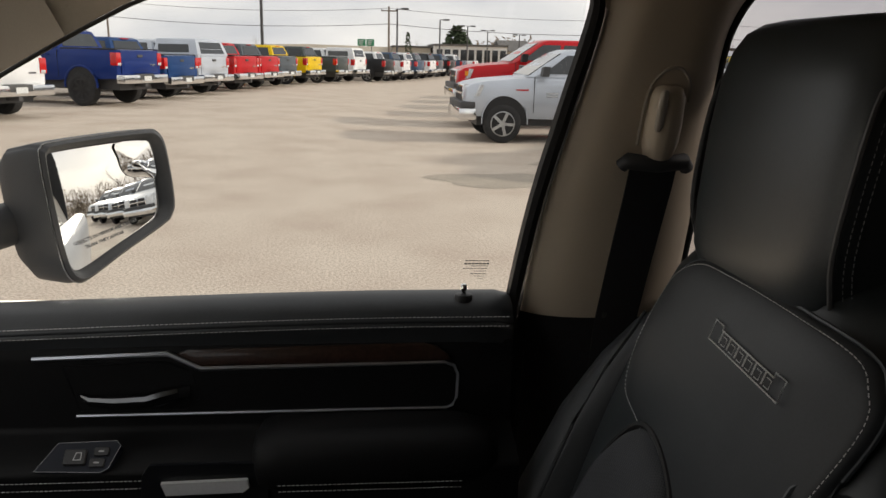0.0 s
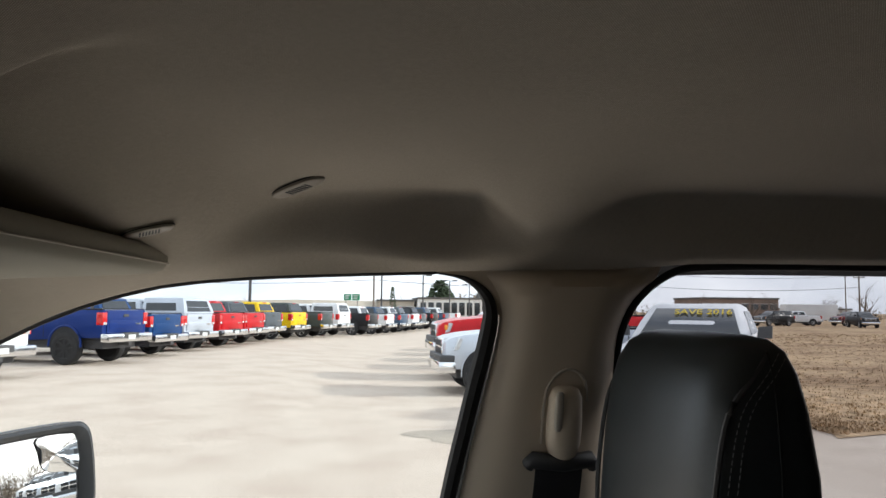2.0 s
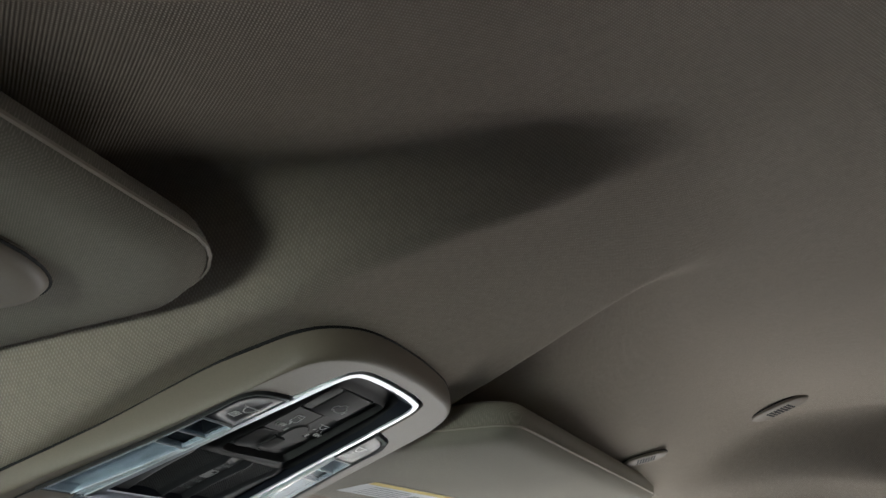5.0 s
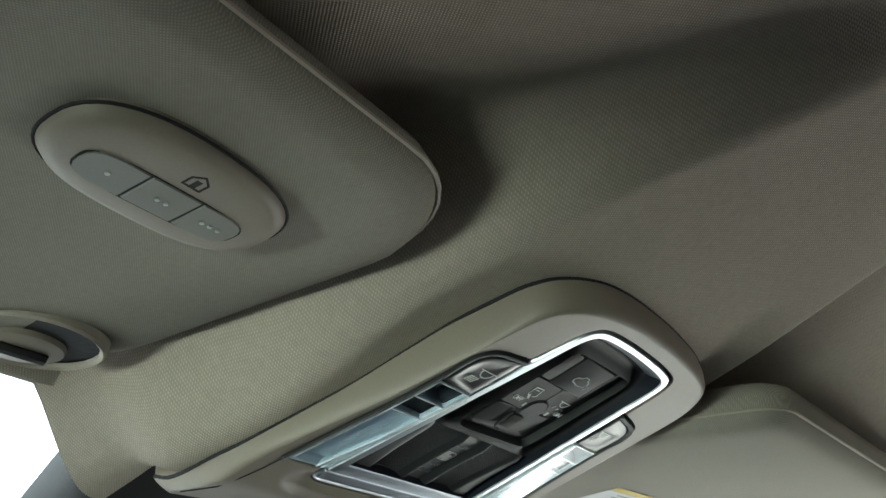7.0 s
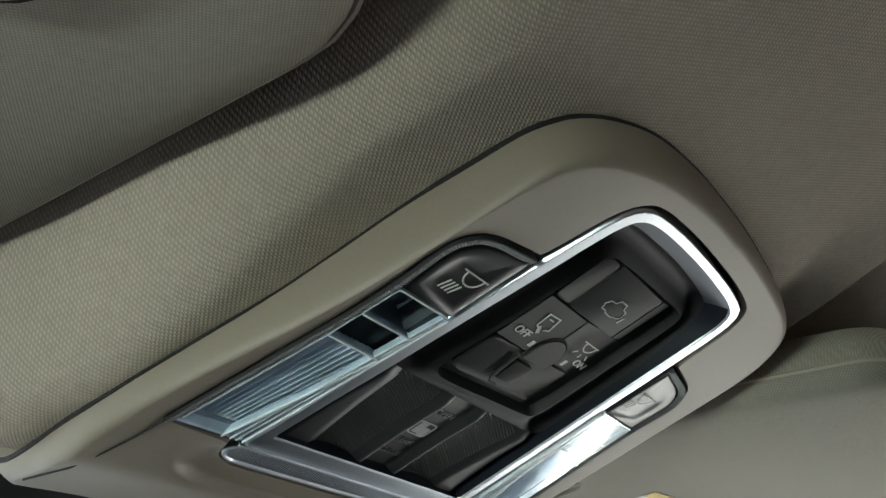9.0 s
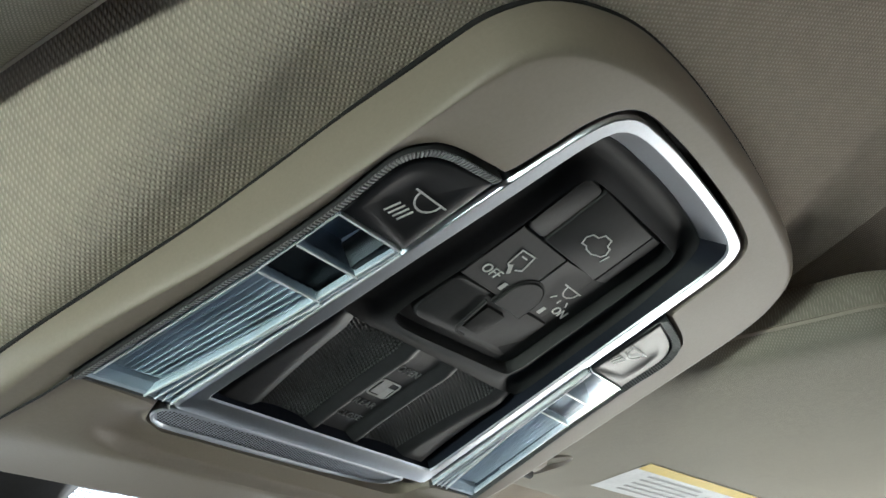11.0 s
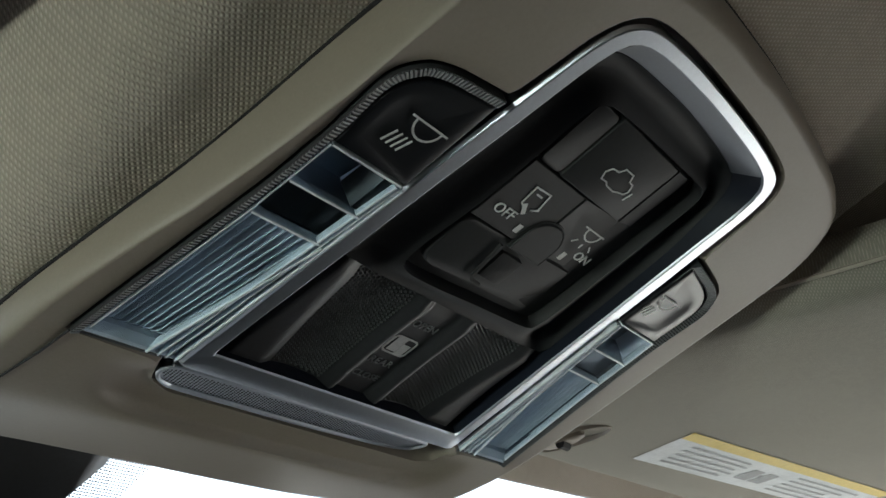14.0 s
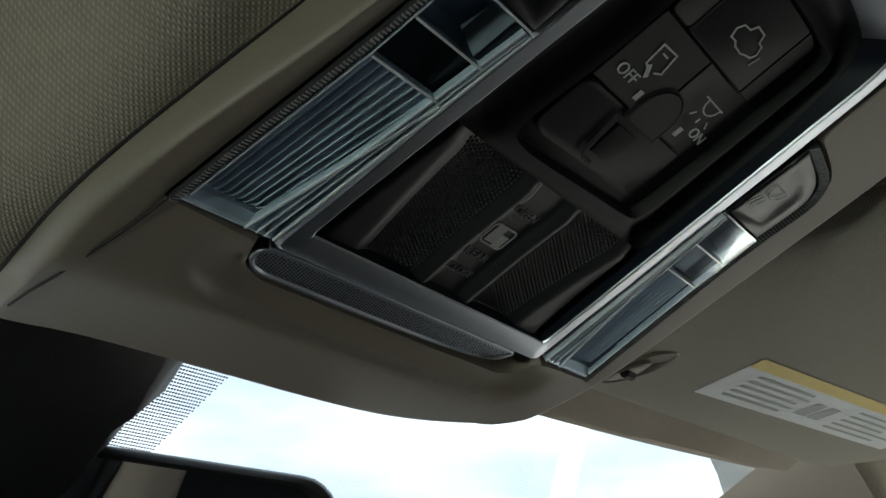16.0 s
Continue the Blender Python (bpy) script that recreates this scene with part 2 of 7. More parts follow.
M = dict(
    headliner=material("headliner fabric", (0.45, 0.40, 0.335), 0.92, weave=0.0013, bump=0.55, stain=0.05, stain_size=0.2, grain=0.05, grain_size=0.004, spec=0.15),
    visor=material("visor fabric", (0.35, 0.33, 0.28), 0.9, weave=0.0009, bump=0.3, stain=0.04, stain_size=0.1, grain=0.04, grain_size=0.003, spec=0.15),
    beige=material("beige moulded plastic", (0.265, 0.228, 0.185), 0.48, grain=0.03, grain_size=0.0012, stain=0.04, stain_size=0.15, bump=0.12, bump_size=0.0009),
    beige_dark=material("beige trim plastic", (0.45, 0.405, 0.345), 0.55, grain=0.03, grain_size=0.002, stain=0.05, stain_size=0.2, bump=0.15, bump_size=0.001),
    # trim beige lifted and warmed: window light on the pillar put into colour
    pillar=material("beige pillar plastic with window light in it", (0.56, 0.475, 0.37), 0.5, grain=0.03, grain_size=0.0012, stain=0.04, stain_size=0.15, bump=0.12, bump_size=0.0009),
    black=material("black moulded plastic", (0.030, 0.031, 0.033), 0.52, grain=0.1, grain_size=0.002, stain=0.1, stain_size=0.05, bump=0.1, bump_size=0.0008),
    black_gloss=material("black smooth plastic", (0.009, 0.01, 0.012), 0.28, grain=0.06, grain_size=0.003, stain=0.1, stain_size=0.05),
    rubber=material("black rubber seal", (0.012, 0.012, 0.013), 0.7, grain=0.2, grain_size=0.004, stain=0.15, stain_size=0.08, bump=0.2),
    leather=material("black leather", (0.027, 0.033, 0.036), 0.38, grain=0.06, grain_size=0.004, stain=0.12, stain_size=0.08, bump=0.12, bump_size=0.0014),
    leather_grey=material("charcoal leather", (0.033, 0.037, 0.041), 0.5, grain=0.06, grain_size=0.003, stain=0.1, stain_size=0.07, bump=0.14, bump_size=0.0014),
    cloth=material("perforated seat fabric", (0.045, 0.048, 0.054), 0.8, weave=0.003, bump=0.5, stain=0.1, stain_size=0.05),
    soft=material("soft-touch door trim", (0.006, 0.0063, 0.007), 0.6, grain=0.1, grain_size=0.003, stain=0.1, stain_size=0.1, bump=0.25, bump_size=0.0014, spec=0.2),
    webbing=material("belt webbing", (0.012, 0.012, 0.014), 0.75, weave=0.0016, bump=0.5, stain=0.1, stain_size=0.03),
    # grey lightened: windscreen light on the seams is put into the colour
    thread=material("grey thread", (0.62, 0.63, 0.62), 0.8, grain=0.2, grain_size=0.002),
    chrome=material("chrome", (0.78, 0.79, 0.80), 0.14, 1.0, grain=0.02, grain_size=0.004, stain=0.03, stain_size=0.05),
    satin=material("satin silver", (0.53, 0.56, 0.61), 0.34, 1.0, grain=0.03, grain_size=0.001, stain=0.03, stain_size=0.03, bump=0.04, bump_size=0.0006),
    # darker copy of the satin silver, holding down the slope's bright reflection
    satin_slope=material("satin silver darkened against glare", (0.33, 0.34, 0.36), 0.42, 1.0, grain=0.03, grain_size=0.001, stain=0.04, stain_size=0.03, bump=0.05, bump_size=0.0006),
    key_black=material("matt black key plastic", (0.017, 0.0175, 0.019), 0.58, grain=0.1, grain_size=0.002, stain=0.1, stain_size=0.05, bump=0.12, bump_size=0.0007, spec=0.32),
    dark_chrome=material("dark chrome", (0.16, 0.165, 0.17), 0.25, 1.0, grain=0.04, grain_size=0.004, stain=0.05, stain_size=0.05),
    # pull trim's bright reflection put into an even, hardly metallic silver
    silver_gleam=material("silver trim with its gleam in the colour", (0.72, 0.73, 0.74), 0.35, 0.2, grain=0.03, grain_size=0.004, stain=0.05, stain_size=0.05),
    wood=material("dark wood veneer", (0.030, 0.014, 0.010), 0.3, grain=0.35, grain_size=0.006, stain=0.4, stain_size=0.03, coat=0.4),
    mark=material("printed white marking", (0.55, 0.56, 0.56), 0.6, grain=0.08, grain_size=0.001),
    yellow_mark=material("yellow vinyl letters", (0.75, 0.55, 0.02), 0.5, grain=0.05, grain_size=0.02),
    label_white=material("white printed paper", (0.62, 0.64, 0.64), 0.55, grain=0.06, grain_size=0.003, stain=0.06, stain_size=0.03),
    label_yellow=material("yellow printed paper", (0.62, 0.47, 0.08), 0.55, grain=0.06, grain_size=0.003),
    label_ink=material("grey printing ink", (0.30, 0.31, 0.31), 0.6, grain=0.1, grain_size=0.002),
    tyre=material("tyre rubber", (0.020, 0.020, 0.021), 0.85, grain=0.25, grain_size=0.02, stain=0.3, stain_size=0.15, bump=0.4, bump_size=0.01),
    rim=material("alloy rim", (0.45, 0.46, 0.47), 0.3, 0.9, grain=0.1, grain_size=0.02, stain=0.15, stain_size=0.1),
    rim_black=material("black rim", (0.02, 0.02, 0.022), 0.35, 0.2, grain=0.1, grain_size=0.02, stain=0.1, stain_size=0.1),
    dark_glass=material("tinted vehicle glass", (0.025, 0.03, 0.034), 0.06, grain=0.1, grain_size=0.2, stain=0.25, stain_size=0.5, spec=0.7),
    red_lens=material("red lamp lens", (0.50, 0.012, 0.012), 0.15, grain=0.1, grain_size=0.03, stain=0.1, stain_size=0.05, coat=0.5),
    clear_lens=material("clear lamp lens", (0.62, 0.64, 0.66), 0.1, 0.3, grain=0.15, grain_size=0.03, stain=0.2, stain_size=0.05, coat=0.5),
    # clear plastic painted pale blue: the sky it reflects is put into colour
    lens_rib=material("moulded lens plastic with sky gleam in it", (0.80, 0.85, 0.90), 0.14, 0.0, grain=0.1, grain_size=0.006, stain=0.1, stain_size=0.02, coat=0.6),
    lamp_tray=material("grey lamp housing", (0.12, 0.14, 0.18), 0.25, 0.2, grain=0.1, grain_size=0.006, stain=0.15, stain_size=0.02),
    # black plastic; on the ring's sides it paints silver's dark reflection
    ring_dark=material("navy-black plastic and ring reflection", (0.010, 0.013, 0.022), 0.45, grain=0.06, grain_size=0.003, stain=0.1, stain_size=0.05, spec=0.22),
    rocker_black=material("charcoal soft plastic", (0.028, 0.0285, 0.031), 0.45, grain=0.1, grain_size=0.002, stain=0.1, stain_size=0.03, bump=0.1, bump_size=0.0008),
    key_beige=material("grey-beige soft keys", (0.22, 0.21, 0.19), 0.45, grain=0.03, grain_size=0.001, stain=0.04, stain_size=0.02),
    dim_mark=material("dull grey marking", (0.20, 0.205, 0.21), 0.6, grain=0.15, grain_size=0.001),
    amber=material("amber lamp lens", (0.75, 0.28, 0.02), 0.2, grain=0.1, grain_size=0.02),
    grey_plastic=material("grey plastic", (0.055, 0.056, 0.058), 0.6, grain=0.12, grain_size=0.01, stain=0.15, stain_size=0.2),
    asphalt=material("pale gravel lot", (0.535, 0.465, 0.39), 0.95, grain=0.32, grain_size=0.022, stain=0.9, stain_size=1.1, tint=(0.45, 0.375, 0.31), bump=0.05, bump_size=0.012, spec=0.2),
    grey_gravel=material("darker grey gravel", (0.34, 0.30, 0.25), 0.9, grain=0.2, grain_size=0.035, stain=0.5, stain_size=0.5, tint=(0.42, 0.37, 0.30), spec=0.2),
    grass=material("dry winter grass", (0.47, 0.34, 0.21), 0.95, grain=0.35, grain_size=0.35, stain=0.9, stain_size=4.0, tint=(0.25, 0.165, 0.10), bump=0.8, bump_size=0.2, spec=0.1),
    bark=material("bare bark", (0.17, 0.135, 0.11), 0.95, grain=0.2, grain_size=0.05, stain=0.2, stain_size=0.5),
    brush=material("winter brush", (0.20, 0.155, 0.11), 0.95, grain=0.3, grain_size=0.3, stain=0.3, stain_size=2.0, vary=0.2),
    evergreen=material("evergreen foliage", (0.045, 0.065, 0.032), 0.9, grain=0.4, grain_size=0.25, stain=0.3, stain_size=1.0),
    steel=material("dark painted steel", (0.055, 0.055, 0.058), 0.5, grain=0.12, grain_size=0.05, stain=0.15, stain_size=0.5),
    timber=material("weathered timber pole", (0.17, 0.14, 0.115), 0.9, grain=0.2, grain_size=0.03, stain=0.2, stain_size=0.6),
    wall_tan=material("tan cladding", (0.42, 0.37, 0.30), 0.85, grain=0.06, grain_size=0.15, stain=0.12, stain_size=2.0),
    wall_white=material("white cladding", (0.66, 0.66, 0.65), 0.75, grain=0.05, grain_size=0.15, stain=0.1, stain_size=2.0),
    wall_brown=material("brown brickwork", (0.24, 0.175, 0.14), 0.9, grain=0.12, grain_size=0.1, stain=0.15, stain_size=2.0),
    roofing=material("dark roofing", (0.11, 0.105, 0.10), 0.85, grain=0.12, grain_size=0.1, stain=0.15, stain_size=1.0),
    sign_green=material("green road sign", (0.015, 0.20, 0.095), 0.5, grain=0.04, grain_size=0.2),
    cabin_dark=material("dark cabin lining", (0.022, 0.022, 0.024), 0.8, grain=0.15, grain_size=0.01, stain=0.15, stain_size=0.2, bump=0.2),
    glass=pane("window glass"),
    lens=pane("clear map-lamp lens", (0.80, 0.86, 0.92), 0.05),
)
M["rear_glass"] = pane("tinted rear door glass", (0.52, 0.52, 0.54), 0.03)
mirror_m = bpy.data.materials.new("mirror silvering")
mirror_m.use_nodes = True
mb = mirror_m.node_tree.nodes["Principled BSDF"]
mb.inputs["Base Color"].default_value = (0.86, 0.88, 0.88, 1)
mb.inputs["Metallic"].default_value, mb.inputs["Roughness"].default_value = 1.0, 0.015
M["mirror"] = mirror_m


def paint(name, colour, metal=0.1, rough=0.28):
    return material(name + " car paint", colour, rough, metal, grain=0.03, grain_size=0.01, stain=0.08, stain_size=0.7, coat=0.06, spec=0.2)


P = dict(blue=paint("deep blue", (0.010, 0.030, 0.155)), navy=paint("navy blue", (0.012, 0.05, 0.16)), white=paint("white", (0.72, 0.73, 0.74), 0.0),
         red=paint("red", (0.48, 0.013, 0.018), 0.1), yellow=paint("yellow", (0.72, 0.48, 0.008), 0.05), silver=paint("silver", (0.50, 0.54, 0.60), 0.35, 0.3),
         grey=paint("slate grey", (0.085, 0.10, 0.115)), black=paint("black", (0.015, 0.016, 0.018)), dark=paint("dark green grey", (0.05, 0.062, 0.06)),
         maroon=paint("maroon", (0.13, 0.012, 0.016)), steel_blue=paint("steel blue", (0.05, 0.085, 0.14)))


# ---- mesh tools ----
def mesh_of(bm, name, sharp=38):
    bmesh.ops.recalc_face_normals(bm, faces=bm.faces)
    me = bpy.data.meshes.new(name)
    bm.to_mesh(me)
    bm.free()
    for p in me.polygons:
        p.use_smooth = True
    me.set_sharp_from_angle(angle=radians(sharp))
    return me


def part(name, bm, mat, parent=None, label="", sharp=38):
    me = bm if isinstance(bm, bpy.types.Mesh) else mesh_of(bm, name, sharp)
    ob = new(name, me)
    if not me.materials:
        me.materials.append(mat)
    else:
        ob.material_slots[0].link = "OBJECT"
        ob.material_slots[0].material = mat
    if parent is not None:
        ob.parent = parent
    if label:
        ob["label"] = label
    return ob


def thing(name, label, category, m=None, group="", kind=""):
    ob = new(name)
    ob.empty_display_size = 0.05
    if m is not None:
        ob.matrix_basis = m
    return tagged(ob, label, category, group, kind)


def loft(rings, bm=None, closed=True, caps=(True, True)):
    bm = bm or bmesh.new()
    rows = [[bm.verts.new(p) for p in ring] for ring in rings]
    n = len(rows[0])
    for a, b in zip(rows, rows[1:]):
        for i in range(n if closed else n - 1):
            j = (i + 1) % n
            bm.faces.new((a[i], a[j], b[j], b[i]))
    if closed and caps[0]:
        bm.faces.new(rows[0])
    if closed and caps[1]:
        bm.faces.new(rows[-1])
    return bm


def box(bm, x0, x1, y0, y1, z0, z1, bevel=0.0, m=None):
    pts = [Vector((x, y, z)) for x in (x0, x1) for y in (y0, y1) for z in (z0, z1)]
    if m is not None:
        pts = [m @ p for p in pts]
    v = [bm.verts.new(p) for p in pts]
    faces = [bm.faces.new([v[i] for i in q]) for q in ((0, 1, 3, 2), (4, 6, 7, 5), (0, 4, 5, 1), (2, 3, 7, 6), (0, 2, 6, 4), (1, 5, 7, 3))]
    if bevel:
        edges = list({e for f in faces for e in f.edges})
        bmesh.ops.bevel(bm, geom=edges, offset=bevel, segments=2, affect="EDGES", profile=0.6)
    return bm


def boxed(*a, **k):
    return box(bmesh.new(), *a, **k)


def tube(points, radius, n=8, bm=None, flat=1.0, side=None):
    """A tube along points; radius a number or one a point."""
    pts = [Vector(p) for p in points]
    rad = [radius] * len(pts) if isinstance(radius, (int, float)) else radius
    rings = []
    for i, p in enumerate(pts):
        d = (pts[min(i + 1, len(pts) - 1)] - pts[max(i - 1, 0)]).normalized()
        ref = Vector(side) if side else (Vector((0, 0, 1)) if abs(d.z) < 0.9 else Vector((1, 0, 0)))
        a = d.cross(ref).normalized()
        b = a.cross(d)
        rings.append([p + (a * math.cos(2 * math.pi * k / n) + b * math.sin(2 * math.pi * k / n) * flat) * rad[i] for k in range(n)])
    return loft(rings, bm)


def rrect(x0, x1, y0, y1, r, n=5):
    out = []
    for cx, cy, a in ((x1 - r, y1 - r, 0), (x0 + r, y1 - r, 90), (x0 + r, y0 + r, 180), (x1 - r, y0 + r, 270)):
        for k in range(n + 1):
            t = radians(a + 90 * k / n)
            out.append((cx + r * math.cos(t), cy + r * math.sin(t)))
    return out


def smooth_path(pts, per=6, closed=False):
    """Catmull-Rom through the points."""
    p = [Vector(q) for q in pts]
    n = len(p)
    out = []
    for i in range(n if closed else n - 1):
        a, b, c, d = (p[(i - 1) % n], p[i], p[(i + 1) % n], p[(i + 2) % n]) if closed else (p[max(i - 1, 0)], p[i], p[i + 1], p[min(i + 2, n - 1)])
        for k in range(per):
            t = k / per
            out.append(0.5 * ((2 * b) + (c - a) * t + (2 * a - 5 * b + 4 * c - d) * t * t + (3 * b - a - 3 * c + d) * t ** 3))
    if not closed:
        out.append(p[-1])
    return out


def plate(outline, z0, z1, bm=None, bevel=0.0):
    """A flat piece from an outline in x, y, between two heights, with a bevelled edge at z1."""
    if bevel:
        c = sum((Vector((*p[:2], 0)) for p in outline), Vector()) / len(outline)
        size = max((Vector((*p[:2], 0)) - c).length for p in outline)
        k = 1 - bevel / size
        s = 1 if z1 > z0 else -1
        inner = [(c.x + (p[0] - c.x) * k, c.y + (p[1] - c.y) * k) for p in outline]
        return loft([[(p[0], p[1], z0) for p in outline], [(p[0], p[1], z1 - s * bevel) for p in outline], [(p[0], p[1], z1) for p in inner]], bm)
    return loft([[(p[0], p[1], z0) for p in outline], [(p[0], p[1], z1) for p in outline]], bm)


def ribbon(points, width, bm=None, z=0.0, closed=False, thick=0.0002):
    """A thin flat stroke along points in x, y at height z."""
    bm = bm or bmesh.new()
    pts = [Vector((p[0], p[1], 0)) for p in points]
    n = len(pts)
    segs = [(i, (i + 1) % n) for i in range(n if closed else n - 1)]
    for i, j in segs:
        d = (pts[j] - pts[i])
        if d.length < 1e-7:
            continue
        d.normalize()
        s = Vector((-d.y, d.x, 0)) * width / 2
        e = d * width * 0.35
        q = [pts[i] - e + s, pts[i] - e - s, pts[j] + e - s, pts[j] + e + s]
        loft([[(p.x, p.y, z) for p in q], [(p.x, p.y, z + thick) for p in q]], bm)
    return bm


def letters(text, size, name="lettering", thick=0.0002):
    """A mesh of plain lettering in the built-in font, centred, lying in x, y."""
    cu = bpy.data.curves.new(name, "FONT")
    cu.body, cu.size, cu.align_x, cu.align_y, cu.extrude, cu.resolution_u = text, size, "CENTER", "CENTER", thick, 3
    ob = bpy.data.objects.new(name, cu)
    scene.collection.objects.link(ob)
    dg = bpy.context.evaluated_depsgraph_get()
    me = bpy.data.meshes.new_from_object(ob.evaluated_get(dg))
    bpy.data.objects.remove(ob)
    bpy.data.curves.remove(cu)
    return me


def stitches(points, length, gap, radius, bm=None):
    """Short threads along a path."""
    bm = bm or bmesh.new()
    pts = [Vector(p) for p in points]
    pos, acc = [], 0.0
    for a, b in zip(pts, pts[1:]):
        seg = (b - a).length
        d = (b - a).normalized() if seg else Vector((1, 0, 0))
        s = acc
        while s < seg:
            pos.append((a + d * s, d))
            s += length + gap
        acc = s - seg
    for p, d in pos:
        tube([p, p + d * length], radius, 4, bm)
    return bm


def ss(a, b, x):
    t = min(1.0, max(0.0, (x - a) / (b - a)))
    return t * t * (3 - 2 * t)


def curve_at(table, x):
    """Smooth interpolation of a table of (x, value)."""
    n = len(table)
    if x <= table[0][0]:
        return table[0][1]
    for i in range(n - 1):
        x0, y0 = table[i]
        x1, y1 = table[i + 1]
        if x <= x1:
            m0 = (y1 - table[i - 1][1]) / (x1 - table[i - 1][0]) if i else (y1 - y0) / (x1 - x0)
            m1 = (table[i + 2][1] - y0) / (table[i + 2][0] - x0) if i + 2 < n else (y1 - y0) / (x1 - x0)
            h, t = x1 - x0, (x - x0) / (x1 - x0)
            return (2 * t ** 3 - 3 * t * t + 1) * y0 + (t ** 3 - 2 * t * t + t) * h * m0 + (3 * t * t - 2 * t ** 3) * y1 + (t ** 3 - t * t) * h * m1
    return table[-1][1]


# ---- the cabin: x to the rear, y to the passenger's side, z up ----
RAIL = [(-1.15, 1.36), (-0.8, 1.50), (-0.6, 1.60), (-0.46, 1.675), (-0.40, 1.708), (-0.30, 1.760), (-0.232, 1.792), (-0.162, 1.816), (-0.094, 1.832), (0.0, 1.842), (0.114, 1.848), (0.25, 1.853),
        (0.50, 1.860), (0.63, 1.869), (2.0, 1.870)]
CROWN = [(-0.47, 1.825), (-0.42, 1.860), (-0.35, 1.892), (-0.20, 1.928), (-0.07, 1.950), (0.08, 1.958), (0.30, 1.966), (2.0, 1.970)]
EDGE = [(-0.47, 10.0), (-0.36, 8.0), (-0.28, 4.0), (-0.20, 2.0), (-0.10, 1.5), (-0.02, 3.0), (0.06, 8.0), (0.12, 12.0), (0.26, 13.0), (0.33, 5.5), (0.40, 4.2), (0.50, 9.0), (0.62, 12.0), (2.0, 12.0)]


def side_y(z):
    return 0.80 - 0.33 * (z - 1.39)


def console_z(x):
    return 1.794 + 0.42034 * (x + 0.325)


# half outlines of the console's bezel, in mm: the driver's side flares to a corner, the other is rounded
BEZEL = [(-83, 0), (-83, 50), (-85, 85), (-91, 104), (-94.5, 109), (-93, 112.5), (-84, 115.8), (-66, 117.6), (-40, 118.5), (-20, 118.5), (0, 116), (20, 112), (40, 107.5), (60, 102.5), (80, 98.5), (100, 95.5), (120, 93), (140, 91.5), (152, 90.5), (160, 88), (168, 83), (176, 72), (183, 54), (186.5, 28), (187.5, 0)]
BEZEL_P = [(-83, 0), (-81, 36), (-75, 62), (-63, 84), (-47, 101), (-25, 112), (5, 117), (45, 115), (100, 110.5), (142, 107), (158, 104), (168, 99), (176, 92), (181, 82), (184.5, 66), (186.5, 42), (187.5, 20), (187.5, 0)]


def edge_h(u, y):
    """How far the bezel's rim stands back from the trim's plane, in mm."""
    d = curve_at([(-100, 28), (-90, 24), (-76, 16), (-60, 12), (-40, 10), (-20, 7.5), (0, 7.5), (40, 10), (60, 12.5), (80, 15), (110, 17), (140, 15), (165, 13), (190, 13)], u)
    p = curve_at([(-95, 22), (-78, 18), (-60, 11), (-40, 8), (0, 6), (100, 7), (150, 10), (170, 13), (190, 13)], u)
    return -p - (d - p) * ss(-30, 30, -y)


def bezel_half(u, y):
    if u < -83 or u > 187.5:
        return 0.0
    half = BEZEL if y < 0 else BEZEL_P
    for (a, p), (b, q) in zip(half, half[1:]):
        if a <= u <= b and b > a:
            return p + (q - p) * (u - a) / (b - a)
    return 60.0


def roof_z(x, y):
    """The height of the headliner over the plan."""
    zr = curve_at(RAIL, x)
    zc = curve_at(CROWN, x)
    yr = side_y(zr)
    p = curve_at(EDGE, x)
    z = zc - (zc - zr) * min(1.0, abs(y) / yr) ** p
    # the hollow over the front door's window, which ends at a rib by the pillar
    a = abs(y)
    wall = max(ss(-0.10, 0.31, x) * ss(0.352, 0.275, x), ss(0.38, 0.54, x))
    if wall > 0 and a > 0.2:
        top = zc - 0.014 * ss(0.2, 0.58, a)
        lip = zr + 0.014 * (yr - a) / 0.06
        k = ss(0.556, 0.622, a) ** 1.3
        z += (top + (lip - top) * k - z) * wall
    # the console's hump
    u = (x + 0.325) * 0.9219 + (console_z(x) - 1.794) * 0.3875
    w = 0.116 - 0.050 * ss(-0.19, 0.02, x)
    if y > 0:
        w -= 0.022 * ss(-0.015, -0.065, u)
    else:
        w += 0.008 * ss(-0.005, -0.065, u)
    plane_z = console_z(x) + 0.0018 - 0.00108 * edge_h(u * 1000, y * 1000)
    k = 0.012
    d = z - plane_z
    low = plane_z if d > k else (z if d < -k else z - (d + k) ** 2 / (4 * k))
    if d > -k:
        z = low + (z - low) * max(ss(0.0, 0.046 + 0.030 * ss(-0.15, -0.3, x), abs(y) - w), ss(-0.080, -0.096, u) * ss(-0.118, -0.100, y))
    # room for the console's body
    b = bezel_half(u * 1000, y) / 1000
    if b > 0 and abs(y) < b - 0.016 and -0.066 < u < 0.166:
        z += 0.045
    return z


def header_x(y):
    return -0.462 + 0.065 * (abs(y) / 0.6) ** 2


bm = bmesh.new()
ys = np.concatenate([np.linspace(0, 0.34, 62), np.linspace(0.34, 0.84, 26)[1:], np.linspace(0.84, 1.0, 26)[1:]])
ss_grid = sorted({-float(v) for v in ys} | {float(v) for v in ys})
xs = [float(v) for v in np.concatenate([np.linspace(0, 0.62, 78), np.linspace(0.62, 2.3, 30)[1:]])]
rows = []
